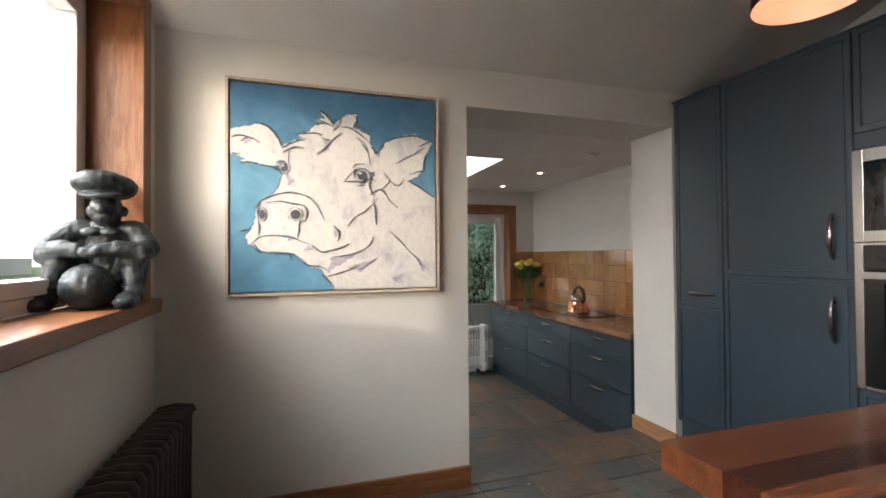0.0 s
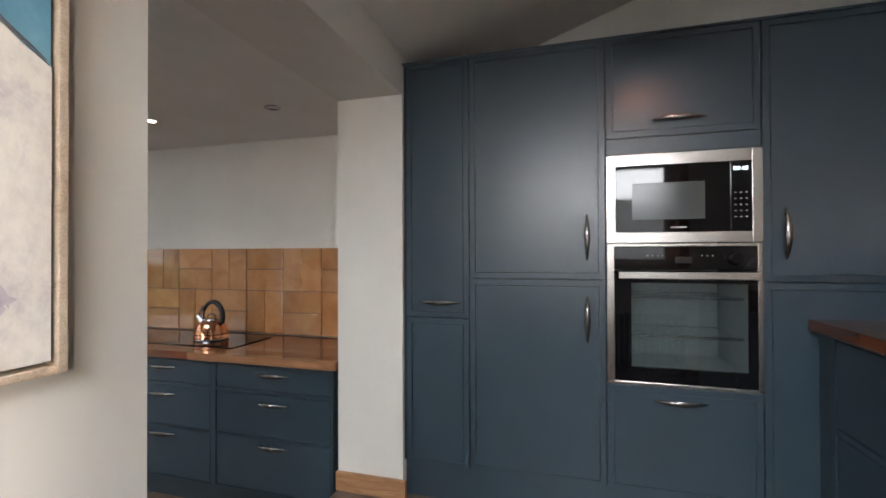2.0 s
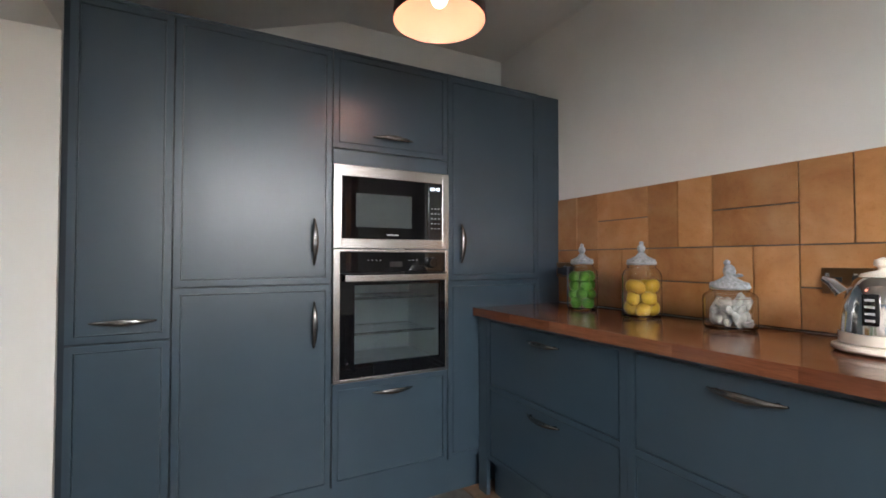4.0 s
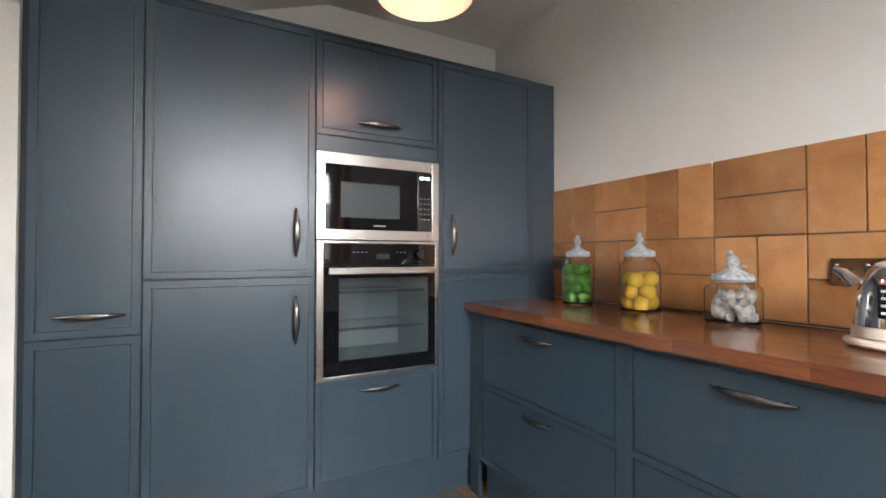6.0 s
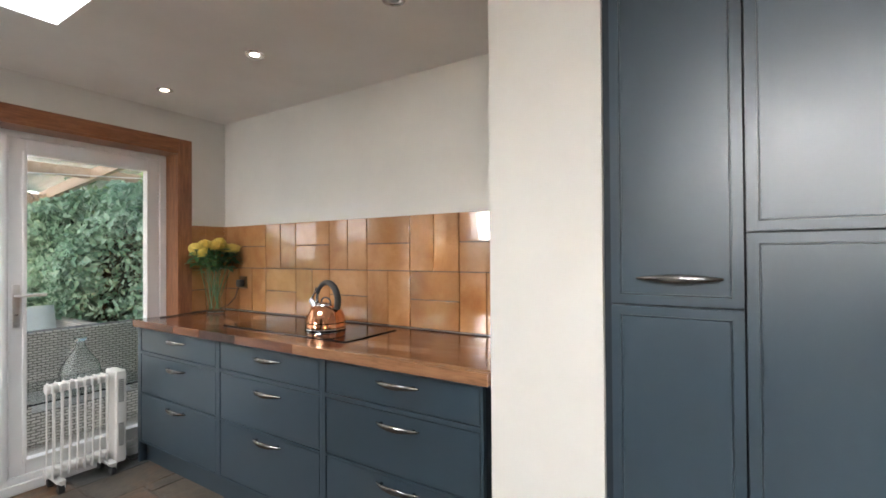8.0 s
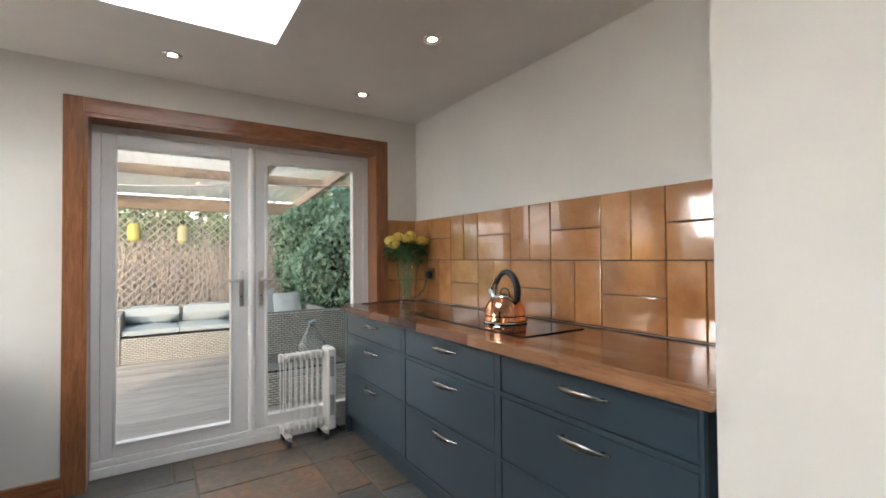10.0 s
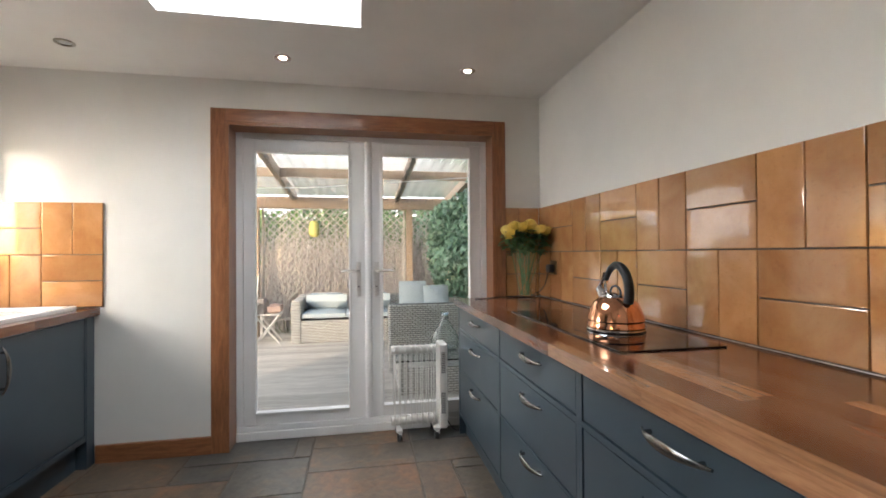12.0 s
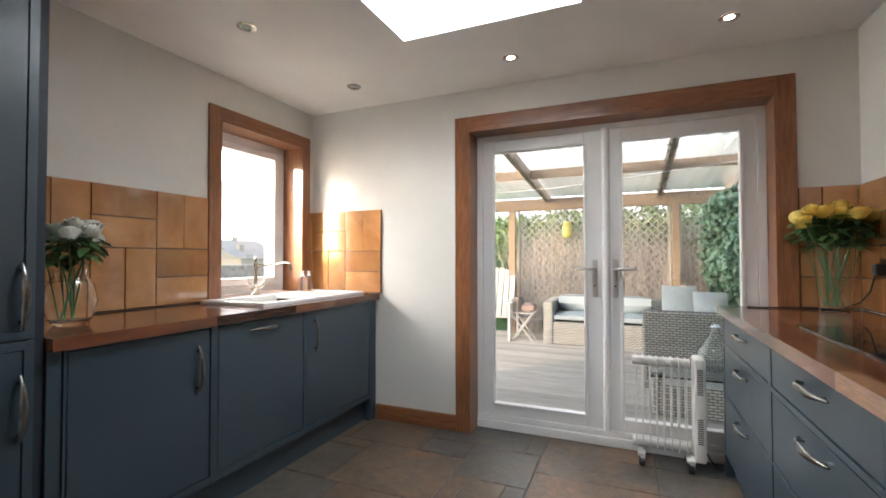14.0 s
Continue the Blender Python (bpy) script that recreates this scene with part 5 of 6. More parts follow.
YEL = plain("yellow_petal", (0.86, 0.66, 0.16), 0.5, 40, 0.15, bump=0.05)
WHT = plain("white_petal", (0.78, 0.76, 0.68), 0.5, 40, 0.08, bump=0.05)


def vase(at, prof, water, label):
    v = thing("glass_vase", at, label, "vase")
    outer = prof
    inner = [(max(0.0, r - 0.0025), z + (0.02 if i == 0 else 0)) for i, (r, z) in enumerate(prof)]
    part("glass", lathe([(0, 0)] + outer + inner[::-1] + [(0, inner[0][1])], at=at, seg=36), THIN, v).visible_shadow = False
    return v


V1 = (3.23, 5.57, TOP_B)
vase(V1, [(0.058, 0.0), (0.06, 0.02), (0.067, 0.15), (0.077, 0.3)], 0.12, "tapered clear glass vase on the worktop beside garden doors")
bouquet(V1, 15, YEL, "yellow roses with green leaves in a glass vase", 0.155, 0.465, 2, TOP_B + 0.015)
V2 = (0.38, 3.95, TOP_B)
vase(V2, [(0.05, 0.0), (0.07, 0.03), (0.085, 0.09), (0.075, 0.15), (0.05, 0.19), (0.055, 0.215)], 0.1, "rounded clear glass vase beside the tall cabinet")
bouquet(V2, 10, WHT, "white roses with dark green leaves in a glass vase", 0.1, 0.36, 6, TOP_B + 0.015)

cable = tube([(EX - 0.05, 5.47, 0.85), (EX - 0.06, 5.5, 0.76), (EX - 0.075, 5.55, 0.71), (3.28, 5.6, 0.68), (3.2, 5.64, 0.668), (3.05, 5.66, 0.665), (2.95, 5.62, 0.664), (2.9, 5.64, 0.664)], 0.0035, seg=6)
solid("power_cable", cable, BLACK, "thin black cable along the worktop", "cable", at=(3.2, 5.6, TOP_B))

# small bottle at the pier
bt = thing("stoppered_bottle", (3.32, 3.4, TOP_B), "small clear glass bottle with a cork on the worktop", "bottle")
part("glass", lathe([(0, 0), (0.03, 0), (0.032, 0.006), (0.032, 0.09), (0.02, 0.115), (0.013, 0.125), (0.014, 0.145), (0.011, 0.145), (0.01, 0.124), (0.029, 0.088), (0.029, 0.008), (0, 0.006)], at=(3.32, 3.4, TOP_B), seg=24), JAR, bt)
part("cork", lathe([(0, 0.135), (0.0105, 0.135), (0.012, 0.16), (0, 0.162)], at=(3.32, 3.4, TOP_B), seg=14), plain("cork", (0.4, 0.25, 0.13), 0.8, 120, 0.3), bt)

# sink and tap
sk = thing("ceramic_sink", (0.36, 5.17, TOP_B), "white ceramic sink with a drainer inset in the worktop", "sink")
part("rim", boxes((0.13, 0.195, 4.7, 5.64, TOP_B - 0.002, TOP_B + 0.022), (0.56, 0.6, 4.7, 5.64, TOP_B - 0.002, TOP_B + 0.022), (0.195, 0.56, 4.7, 4.74, TOP_B - 0.002, TOP_B + 0.022), (0.195, 0.56, 5.6, 5.64, TOP_B - 0.002, TOP_B + 0.022), (0.195, 0.56, 5.2, 5.24, TOP_B - 0.01, TOP_B + 0.018), bev=0.008), WHITE, sk)
part("bowl", boxes((0.19, 0.565, 4.735, 5.205, TOP_B - 0.04, TOP_B - 0.03), (0.19, 0.2, 4.735, 5.205, TOP_B - 0.03, TOP_B), (0.555, 0.565, 4.735, 5.205, TOP_B - 0.03, TOP_B)), WHITE, sk)
part("drainer", boxes((0.19, 0.565, 5.235, 5.605, TOP_B - 0.012, TOP_B + 0.004)), WHITE, sk)
for i in range(7):
    part("drainer_rib", box(0.22 + i * 0.05, 0.232 + i * 0.05, 5.27, 5.58, TOP_B + 0.003, TOP_B + 0.009, bev=0.003), WHITE, sk)
T0 = (0.165, 5.06, TOP_B + 0.022)
tp = thing("mixer_tap", T0, "traditional brushed nickel bridge tap with a curved spout", "tap")
NICKEL = metal("brushed_nickel", (0.62, 0.58, 0.52), 0.2)
part("base", lathe([(0, 0), (0.026, 0), (0.026, 0.006), (0.016, 0.02), (0.02, 0.035), (0.022, 0.05), (0.014, 0.065), (0.011, 0.085), (0.014, 0.1), (0.01, 0.12), (0.011, 0.18), (0.014, 0.2), (0.009, 0.212), (0.008, 0.23), (0.01, 0.236), (0, 0.245)], at=T0, seg=24), NICKEL, tp)
part("spout", tube(smooth_line([(T0[0], T0[1], T0[2] + 0.19), (T0[0] + 0.05, T0[1] + 0.05, T0[2] + 0.188), (T0[0] + 0.1, T0[1] + 0.11, T0[2] + 0.205), (T0[0] + 0.135, T0[1] + 0.15, T0[2] + 0.2), (T0[0] + 0.145, T0[1] + 0.162, T0[2] + 0.155)], 20), 0.0085, seg=10), NICKEL, tp)
for sy in (-1, 1):
    tl = part("valve", tube([(T0[0], T0[1] + sy * 0.015, T0[2] + 0.045), (T0[0] + 0.005, T0[1] + sy * 0.045, T0[2] + 0.055), (T0[0] + 0.005, T0[1] + sy * 0.06, T0[2] + 0.075)], [0.012, 0.013, 0.009], seg=10), NICKEL, tp)
    part("lever", tube([(T0[0] + 0.005, T0[1] + sy * 0.06, T0[2] + 0.075), (T0[0] + 0.01, T0[1] + sy * 0.068, T0[2] + 0.1), (T0[0] + 0.02, T0[1] + sy * 0.06, T0[2] + 0.112)], [0.006, 0.007, 0.006], seg=8), plain("ceramic_lever", (0.8, 0.78, 0.74), 0.2), tl)
for n, (x, y) in enumerate(((0.16, 5.5), (0.2, 5.52))):
    b = thing("soap_bottle", (x, y, TOP_B + 0.02), "clear plastic soap bottle with a pump beside the sink", "bottle", "soap bottles by the sink")
    part("body", lathe([(0, 0), (0.026, 0), (0.029, 0.006), (0.029, 0.085), (0.02, 0.105), (0.011, 0.112), (0, 0.112)], at=(x, y, TOP_B + 0.02), seg=20), clear("soap_plastic", (0.95, 0.95, 0.92), 0.15), b)
    part("pump", lathe([(0.0, 0.11), (0.012, 0.11), (0.012, 0.122), (0.005, 0.124), (0.005, 0.135), (0.012, 0.137), (0.012, 0.143), (0, 0.143)], at=(x, y, TOP_B + 0.02), seg=14), WHITE, b)

# oil-filled heater
R0 = (2.52, 5.72, FLOOR_B)
ht = thing("oil_heater", R0, "white oil-filled column heater on wheels before garden doors", "heater")
bm = bmesh.new()
for y0 in (-0.054, 0.041):
    box_into(bm, -0.003, 0.003, y0, y0 + 0.013, 0.1, 0.57, bev=0.0025)
for z0 in (0.082, 0.545):
    box_into(bm, -0.003, 0.003, -0.054, 0.054, z0, z0 + 0.045, bev=0.0025)
for z in (0.105, 0.565):
    tube_into(bm, [(-0.02, 0, z), (0.02, 0, z)], 0.027, seg=16)
FIN = finish(bm, "fin", ENAMEL)
for i in range(8):
    piece("fin", FIN, ht, (2.375 + i * 0.036, 5.72, FLOOR_B))
part("control_box", box(2.66, 2.715, 5.645, 5.795, FLOOR_B + 0.06, FLOOR_B + 0.605, bev=0.012), ENAMEL, ht)
for i in range(12):
    for z in (0.16, 0.42):
        part("vent_slot", box(2.672, 2.7, 5.6435, 5.647, FLOOR_B + z + i * 0.0115, FLOOR_B + z + i * 0.0115 + 0.005), BLACK, ht)
for x in (2.4, 2.64):
    ft = part("foot_bracket", boxes((x - 0.02, x + 0.02, 5.63, 5.81, FLOOR_B + 0.06, FLOOR_B + 0.075), bev=0.004), ENAMEL, ht)
    for y in (5.645, 5.795):
        w = lathe([(0, -0.014), (0.02, -0.014), (0.025, -0.01), (0.025, 0.01), (0.02, 0.014), (0, 0.014)], seg=18)
        bmesh.ops.rotate(w, verts=w.verts, matrix=Matrix.Rotation(radians(90), 3, "Y"))
        bmesh.ops.translate(w, verts=w.verts, vec=(x, y, FLOOR_B + 0.026))
        part("wheel", w, BLACK, ft)
        part("caster_arm", box(x - 0.006, x + 0.018, y - 0.012, y + 0.012, FLOOR_B + 0.03, FLOOR_B + 0.066, bev=0.003), ENAMEL, ft)
solid("heater_cable", tube(smooth_line([(2.7, 5.74, FLOOR_B + 0.14), (2.74, 5.72, FLOOR_B + 0.06), (2.79, 5.74, FLOOR_B + 0.006), (2.86, 5.78, FLOOR_B + 0.006), (2.94, 5.8, FLOOR_B + 0.02)], 16), 0.004, seg=6), BLACK, "black heater cable on the floor", "cable", at=(2.8, 5.74, FLOOR_B))

# ---------------------------------------------------------------- garden
DECK = -0.3
GRASS = plain("lawn", (0.11, 0.2, 0.055), 0.9, 60, 0.4, bump=0.6)
bm = bmesh.new()
bmesh.ops.create_grid(bm, x_segments=40, y_segments=40, size=400)
for v in bm.verts:
    v.co.z = -0.62
solid("ground", bm, GRASS, "lawn and open ground reaching the horizon", "ground", kind="structure")
k = Mat("silvered_decking", 0.7)
v = k.space((1.0, 14, 9), shift=True)
g = k.noise(v, 5, 7, 0.6, 0.3)
k.base(k.mix(1.0, k.ramp(g, (0.3, (0.36, 0.335, 0.305)), (0.5, (0.52, 0.49, 0.455)), (0.7, (0.64, 0.605, 0.565))), k.ramp(k.random(), (0.0, (0.72, 0.7, 0.68)), (1.0, (1.1, 1.1, 1.08))), "MULTIPLY")).bump(g, 0.3, 0.002)
deckwood = k.m
# Frame block is coloured dark to stand for shade in the board gaps.
dk = structure("deck_joists", boxes((-1.2, 4.4, 6.06, 10.25, -0.6, DECK - 0.045)), plain("deck_shadow", (0.06, 0.05, 0.045), 0.9), "timber deck frame under the boards, coloured as the shade there", "deck")
BOARD = finish(boxes((-2.8, 2.8, -0.06, 0.06, -0.04, -0.006), *[(-2.8, 2.8, -0.058 + i * 0.021, -0.046 + i * 0.021, -0.006, 0.0) for i in range(6)]), "deck_board", deckwood, smooth=False)
for i in range(32):
    piece("deck_board", BOARD, dk, (1.6, 6.13 + i * 0.13, DECK))

PERG = wood("weathered_softwood", (0.26, 0.175, 0.115), (0.38, 0.275, 0.195), (0.48, 0.37, 0.28), (3, 3, 3), 0.7)
pg = thing("pergola", (1.6, 8.0, DECK), "weathered timber pergola with clear roofing sheets over the deck", "pergola")


def roof_z(y):
    return 2.25 - (y - 6.06) * 0.085


part("beam", box(-1.2, 4.3, 9.95, 10.05, roof_z(10) - 0.24, roof_z(10) - 0.06, bev=0.004), PERG, pg)
part("wall_plate", box(-1.2, 4.3, 6.055, 6.1, roof_z(6.06) - 0.2, roof_z(6.06) - 0.02, bev=0.004), PERG, pg)
for x in (-0.45, 1.15, 2.75, 3.6):
    bm = box(x - 0.03, x + 0.03, 6.1, 10.2, -0.06, 0.06, bev=0.004)
    for v in bm.verts:
        v.co.z += roof_z(v.co.y) - 0.06
    part("rafter", bm, PERG, pg)
for y in (8.62,):
    part("purlin", box(-1.2, 4.3, y - 0.025, y + 0.025, roof_z(y) - 0.1, roof_z(y) + 0.012, bev=0.003), PERG, pg)
for x in (0.58, 2.94):
    part("post", box(x - 0.05, x + 0.05, 9.95, 10.05, DECK, roof_z(10) - 0.24, bev=0.004), PERG, pg)
k = Mat("corrugated_roof_sheet", 0.25)
k.base((0.88, 0.9, 0.9))
k.p.inputs["Transmission Weight"].default_value = 0.85
k.p.inputs["IOR"].default_value = 1.05
k.p.inputs["Roughness"].default_value = 0.3
for x0, x1 in ((-1.2, -0.2), (-0.2, 1.27), (1.27, 2.65), (2.65, 4.05)):
    bm = bmesh.new()
    n = 40
    rows = [[bm.verts.new((x0 + (x1 - x0) * i / n, y, roof_z(y) + 0.022 + 0.006 * math.sin(i * 1.57))) for i in range(n + 1)] for y in (6.1, 10.25)]
    for i in range(n):
        bm.faces.new((rows[0][i], rows[0][i + 1], rows[1][i + 1], rows[1][i]))
    sh = part("roof_sheet", bm, k.m, pg)
    sh.visible_shadow = False
solid("washing_line", tube([(-1.0, 8.9, 1.78), (1.5, 8.6, 1.80), (4.0, 8.2, 1.95)], 0.004, seg=5), WHITE, "white washing line under the pergola", "line", at=(1.5, 8.6, 1.8))

# needle garlands wound along the pergola
grn = random.Random(31)
bm = bmesh.new()
for a, b, n in (((2.72, 6.4, roof_z(6.4) - 0.14), (2.72, 9.9, roof_z(9.9) - 0.14), 420), ((1.2, 6.4, roof_z(6.4) - 0.13), (1.2, 9.9, roof_z(9.9) - 0.13), 240), ((0.7, 9.92, roof_z(9.92) - 0.1), (3.6, 9.92, roof_z(9.92) - 0.1), 260)):
    a, b = Vector(a), Vector(b)
    for i in range(n):
        p = a.lerp(b, (i + grn.random()) / n) + Vector((grn.gauss(0, 0.015), grn.gauss(0, 0.015), grn.gauss(0, 0.02)))
        q = p + Vector((grn.gauss(0, 1), grn.gauss(0, 1), grn.gauss(-0.3, 1))).normalized() * grn.uniform(0.03, 0.085)
        w = (q - p).cross(Vector((grn.gauss(0, 1), 1, grn.gauss(0, 1)))).normalized() * 0.004
        bm.faces.new([bm.verts.new(v) for v in (p - w, p + w, q)])
solid("pine_garland", bm, plain("dry_needles", (0.05, 0.055, 0.05), 0.8, 30, 0.3), "dark needle garlands wound along pergola timbers", "garland", kind="stuff", smooth=False)

# trellis panels behind the seating
LATH = wood("trellis_lath", (0.42, 0.38, 0.34), (0.54, 0.5, 0.455), (0.64, 0.6, 0.55), (4, 4, 4), 0.7)
for x0, x1 in ((0.66, 2.86), (3.02, 3.7)):
    tr = thing("trellis_panel", ((x0 + x1) / 2, 10.2, DECK), "diamond lattice timber trellis panel behind the garden sofa", "trellis")
    H0, H1 = DECK + 0.25, 1.72
    for sgn, yy in ((1, 10.19), (-1, 10.205)):
        c = x0 - (H1 - H0)
        i = 0
        while c < x1 + (H1 - H0):
            a, b = max(x0, c), min(x1, c + (H1 - H0))
            if b - a > 0.04:
                z0 = H0 + (a - c) if sgn > 0 else H1 - (a - c)
                z1 = H0 + (b - c) if sgn > 0 else H1 - (b - c)
                part("lath", tube([(a, yy, z0), (b, yy, z1)], 0.0095, seg=4), LATH, tr)
            c += 0.115
    part("trellis_rail", boxes((x0, x1, 10.17, 10.22, H1, H1 + 0.035), (x0, x1, 10.17, 10.22, H0 - 0.035, H0)), LATH, tr)
    for xx in (x0 - 0.03, x1):
        part("trellis_stile", box(xx, xx + 0.03, 10.17, 10.22, DECK, H1 + 0.035, bev=0.003), LATH, tr)

# wicker seating
k = Mat("grey_wicker", 0.7)
sep = k.n.new("ShaderNodeSeparateXYZ")
k.link(k.space(), sep.inputs[0])
add = k.n.new("ShaderNodeMath")
k.link(sep.outputs["X"], add.inputs[0])
k.link(sep.outputs["Y"], add.inputs[1])
comb = k.n.new("ShaderNodeCombineXYZ")
k.link(add.outputs[0], comb.inputs[0])
k.link(sep.outputs["Z"], comb.inputs[1])
weave = k.n.new("ShaderNodeTexBrick")
weave.inputs["Scale"].default_value = 1.0
weave.inputs["Brick Width"].default_value, weave.inputs["Row Height"].default_value = 0.055, 0.022
weave.inputs["Mortar Size"].default_value, weave.inputs["Mortar Smooth"].default_value = 0.0045, 0.6
for n, c in (("Color1", (0.5, 0.47, 0.42, 1)), ("Color2", (0.62, 0.59, 0.54, 1)), ("Mortar", (0.12, 0.11, 0.1, 1))):
    weave.inputs[n].default_value = c
k.link(comb.outputs[0], weave.inputs["Vector"])
k.base(weave.outputs["Color"]).bump(weave.outputs["Color"], 0.6, 0.006)
WICKER = k.m
CUSH = plain("pale_blue_cushion", (0.47, 0.52, 0.54), 0.9, 50, 0.08, bump=0.3)


def cushion(name, x0, x1, y0, y1, z0, z1, label, turn=0.0, mat=None):
    bm = box(x0, x1, y0, y1, z0, z1)
    bmesh.ops.subdivide_edges(bm, edges=bm.edges, cuts=5, use_grid_fill=True)
    c = Vector(((x0 + x1) / 2, (y0 + y1) / 2, (z0 + z1) / 2))
    half = Vector(((x1 - x0) / 2, (y1 - y0) / 2, (z1 - z0) / 2))
    for v in bm.verts:
        q = v.co - c
        u = Vector((q.x / half.x, q.y / half.y, q.z / half.z))
        thin = min(range(3), key=lambda i: half[i])
        edge = max(abs(u[i]) for i in range(3) if i != thin)
        q[thin] *= 0.45 + 0.62 * (1 - edge ** 3)
        v.co = c + Matrix.Rotation(turn, 3, "X") @ q
    return solid(name, bm, mat or CUSH, label, "cushion", "garden seat cushions", at=c)


sofa = thing("garden_corner_sofa", (2.4, 9.6, DECK), "grey wicker corner sofa on the deck with pale cushions", "sofa")
part("seat_base", box(1.32, 2.55, 9.3, 10.05, DECK, 0.02, bev=0.02), WICKER, sofa)
part("seat_base", box(2.55, 3.5, 7.65, 10.05, DECK, 0.02, bev=0.02), WICKER, sofa)
part("backrest", box(1.2, 3.6, 10.02, 10.14, DECK, 0.32, bev=0.025), WICKER, sofa)
part("backrest", box(3.48, 3.6, 7.65, 10.02, DECK, 0.32, bev=0.025), WICKER, sofa)
part("armrest", box(1.2, 1.33, 9.28, 10.03, DECK, 0.3, bev=0.025), WICKER, sofa)
part("armrest", box(2.45, 3.6, 7.5, 7.64, DECK, 0.42, bev=0.025), WICKER, sofa)
cushion("seat_cushion", 1.34, 1.94, 9.32, 10.0, 0.02, 0.14, "pale blue seat cushion on wicker sofa")
cushion("seat_cushion", 1.95, 2.55, 9.32, 10.0, 0.02, 0.14, "pale blue seat cushion on wicker sofa")
cushion("seat_cushion", 2.57, 3.46, 7.68, 8.8, 0.02, 0.14, "pale blue seat cushion on wicker sofa")
cushion("seat_cushion", 2.57, 3.46, 8.82, 10.0, 0.02, 0.14, "pale blue seat cushion on wicker sofa")
cushion("back_cushion", 1.36, 1.95, 9.64, 9.9, 0.12, 0.36, "pale blue bolster cushion leaning on the sofa back", -0.5)
cushion("back_cushion", 2.0, 2.6, 9.64, 9.9, 0.12, 0.36, "pale blue bolster cushion leaning on the sofa back", -0.5)
cushion("back_cushion", 2.72, 3.12, 9.3, 9.44, 0.12, 0.55, "pale blue scatter cushion propped on the sofa", -0.25)
cushion("back_cushion", 3.05, 3.4, 9.0, 9.14, 0.12, 0.5, "pale grey-blue scatter cushion propped on the sofa", -0.3)

tb = thing("garden_side_table", (2.9, 7.05, DECK), "wicker table with a clear glass top on the deck", "table")
part("base", boxes((2.5, 3.3, 6.75, 7.38, DECK, -0.06), bev=0.02), WICKER, tb)
part("glass_top", box(2.46, 3.36, 6.7, 7.42, 0.005, 0.017, bev=0.003), clear("table_glass", (0.94, 0.985, 0.98)), tb)
for x, y in ((2.54, 6.78), (3.26, 6.78), (2.54, 7.34), (3.26, 7.34)):
    part("leg", box(x - 0.035, x + 0.035, y - 0.035, y + 0.035, -0.06, 0.005), WICKER, tb)
D0 = (2.97, 7.08, 0.018)
solid("glass_demijohn", lathe([(0, 0), (0.1, 0), (0.125, 0.02), (0.14, 0.08), (0.125, 0.15), (0.075, 0.23), (0.035, 0.29), (0.03, 0.34), (0.042, 0.35), (0.042, 0.37), (0.03, 0.372), (0.026, 0.34), (0.03, 0.29), (0.07, 0.23), (0.12, 0.15), (0.135, 0.08), (0.12, 0.024), (0.095, 0.005), (0, 0.005)], at=D0, seg=36), clear("demijohn_glass", (0.96, 0.995, 0.995), 0.0, 1.45), "large clear glass demijohn on the garden table", "bottle", at=D0)

# slatted garden chair and folding stool
CHALK = plain("chalky_white_timber", (0.66, 0.62, 0.58), 0.8, 20, 0.1)
ch = thing("slatted_garden_chair", (0.35, 9.7, DECK), "white slatted timber garden armchair on the deck", "chair")
for i in range(6):
    x = 0.08 + i * 0.095
    bm = box(x, x + 0.08, -0.01, 0.01, 0, 0.78 - 0.012 * (i - 2.5) ** 2, bev=0.003)
    for v in bm.verts:
        z = v.co.z
        v.co = Vector((v.co.x, 9.75 + v.co.y + z * 0.32, DECK + 0.28 + z))
    part("back_slat", bm, CHALK, ch)
for i in range(5):
    part("seat_slat", box(0.06, 0.68, 9.28 + i * 0.1, 9.36 + i * 0.1, DECK + 0.34 - i * 0.015, DECK + 0.36 - i * 0.015, bev=0.003), CHALK, ch)
for x in (0.03, 0.68):
    part("leg", box(x, x + 0.04, 9.28, 9.36, DECK, DECK + 0.56, bev=0.003), CHALK, ch)
    part("leg", box(x, x + 0.04, 9.8, 9.88, DECK, DECK + 0.56, bev=0.003), CHALK, ch)
    part("armrest", box(x - 0.03, x + 0.08, 9.22, 9.9, DECK + 0.56, DECK + 0.58, bev=0.004), CHALK, ch)
st = thing("folding_stool", (0.85, 9.5, DECK), "small pale folding timber stool on the deck", "stool")
for i in range(4):
    part("seat_slat", box(0.68, 1.04, 9.38 + i * 0.075, 9.44 + i * 0.075, 0.1, 0.118, bev=0.003), CHALK, st)
for y in (9.4, 9.64):
    part("leg", tube([(0.7, y, DECK), (1.02, y, 0.1)], 0.014, seg=6), CHALK, st)
    part("leg", tube([(1.02, y, DECK), (0.7, y, 0.1)], 0.014, seg=6), CHALK, st)
cushion("draped_cloth", 0.68, 0.86, 9.4, 9.62, 0.118, 0.33, "grey-brown cloth bundle lying on the stool", 0, plain("taupe_cloth", (0.3, 0.25, 0.22), 0.9, 20, 0.2))
cushion("draped_cloth", 0.86, 1.04, 9.4, 9.62, 0.118, 0.25, "rosy brown cloth bundle lying on the stool", 0, plain("rosy_cloth", (0.42, 0.29, 0.24), 0.9, 20, 0.2))

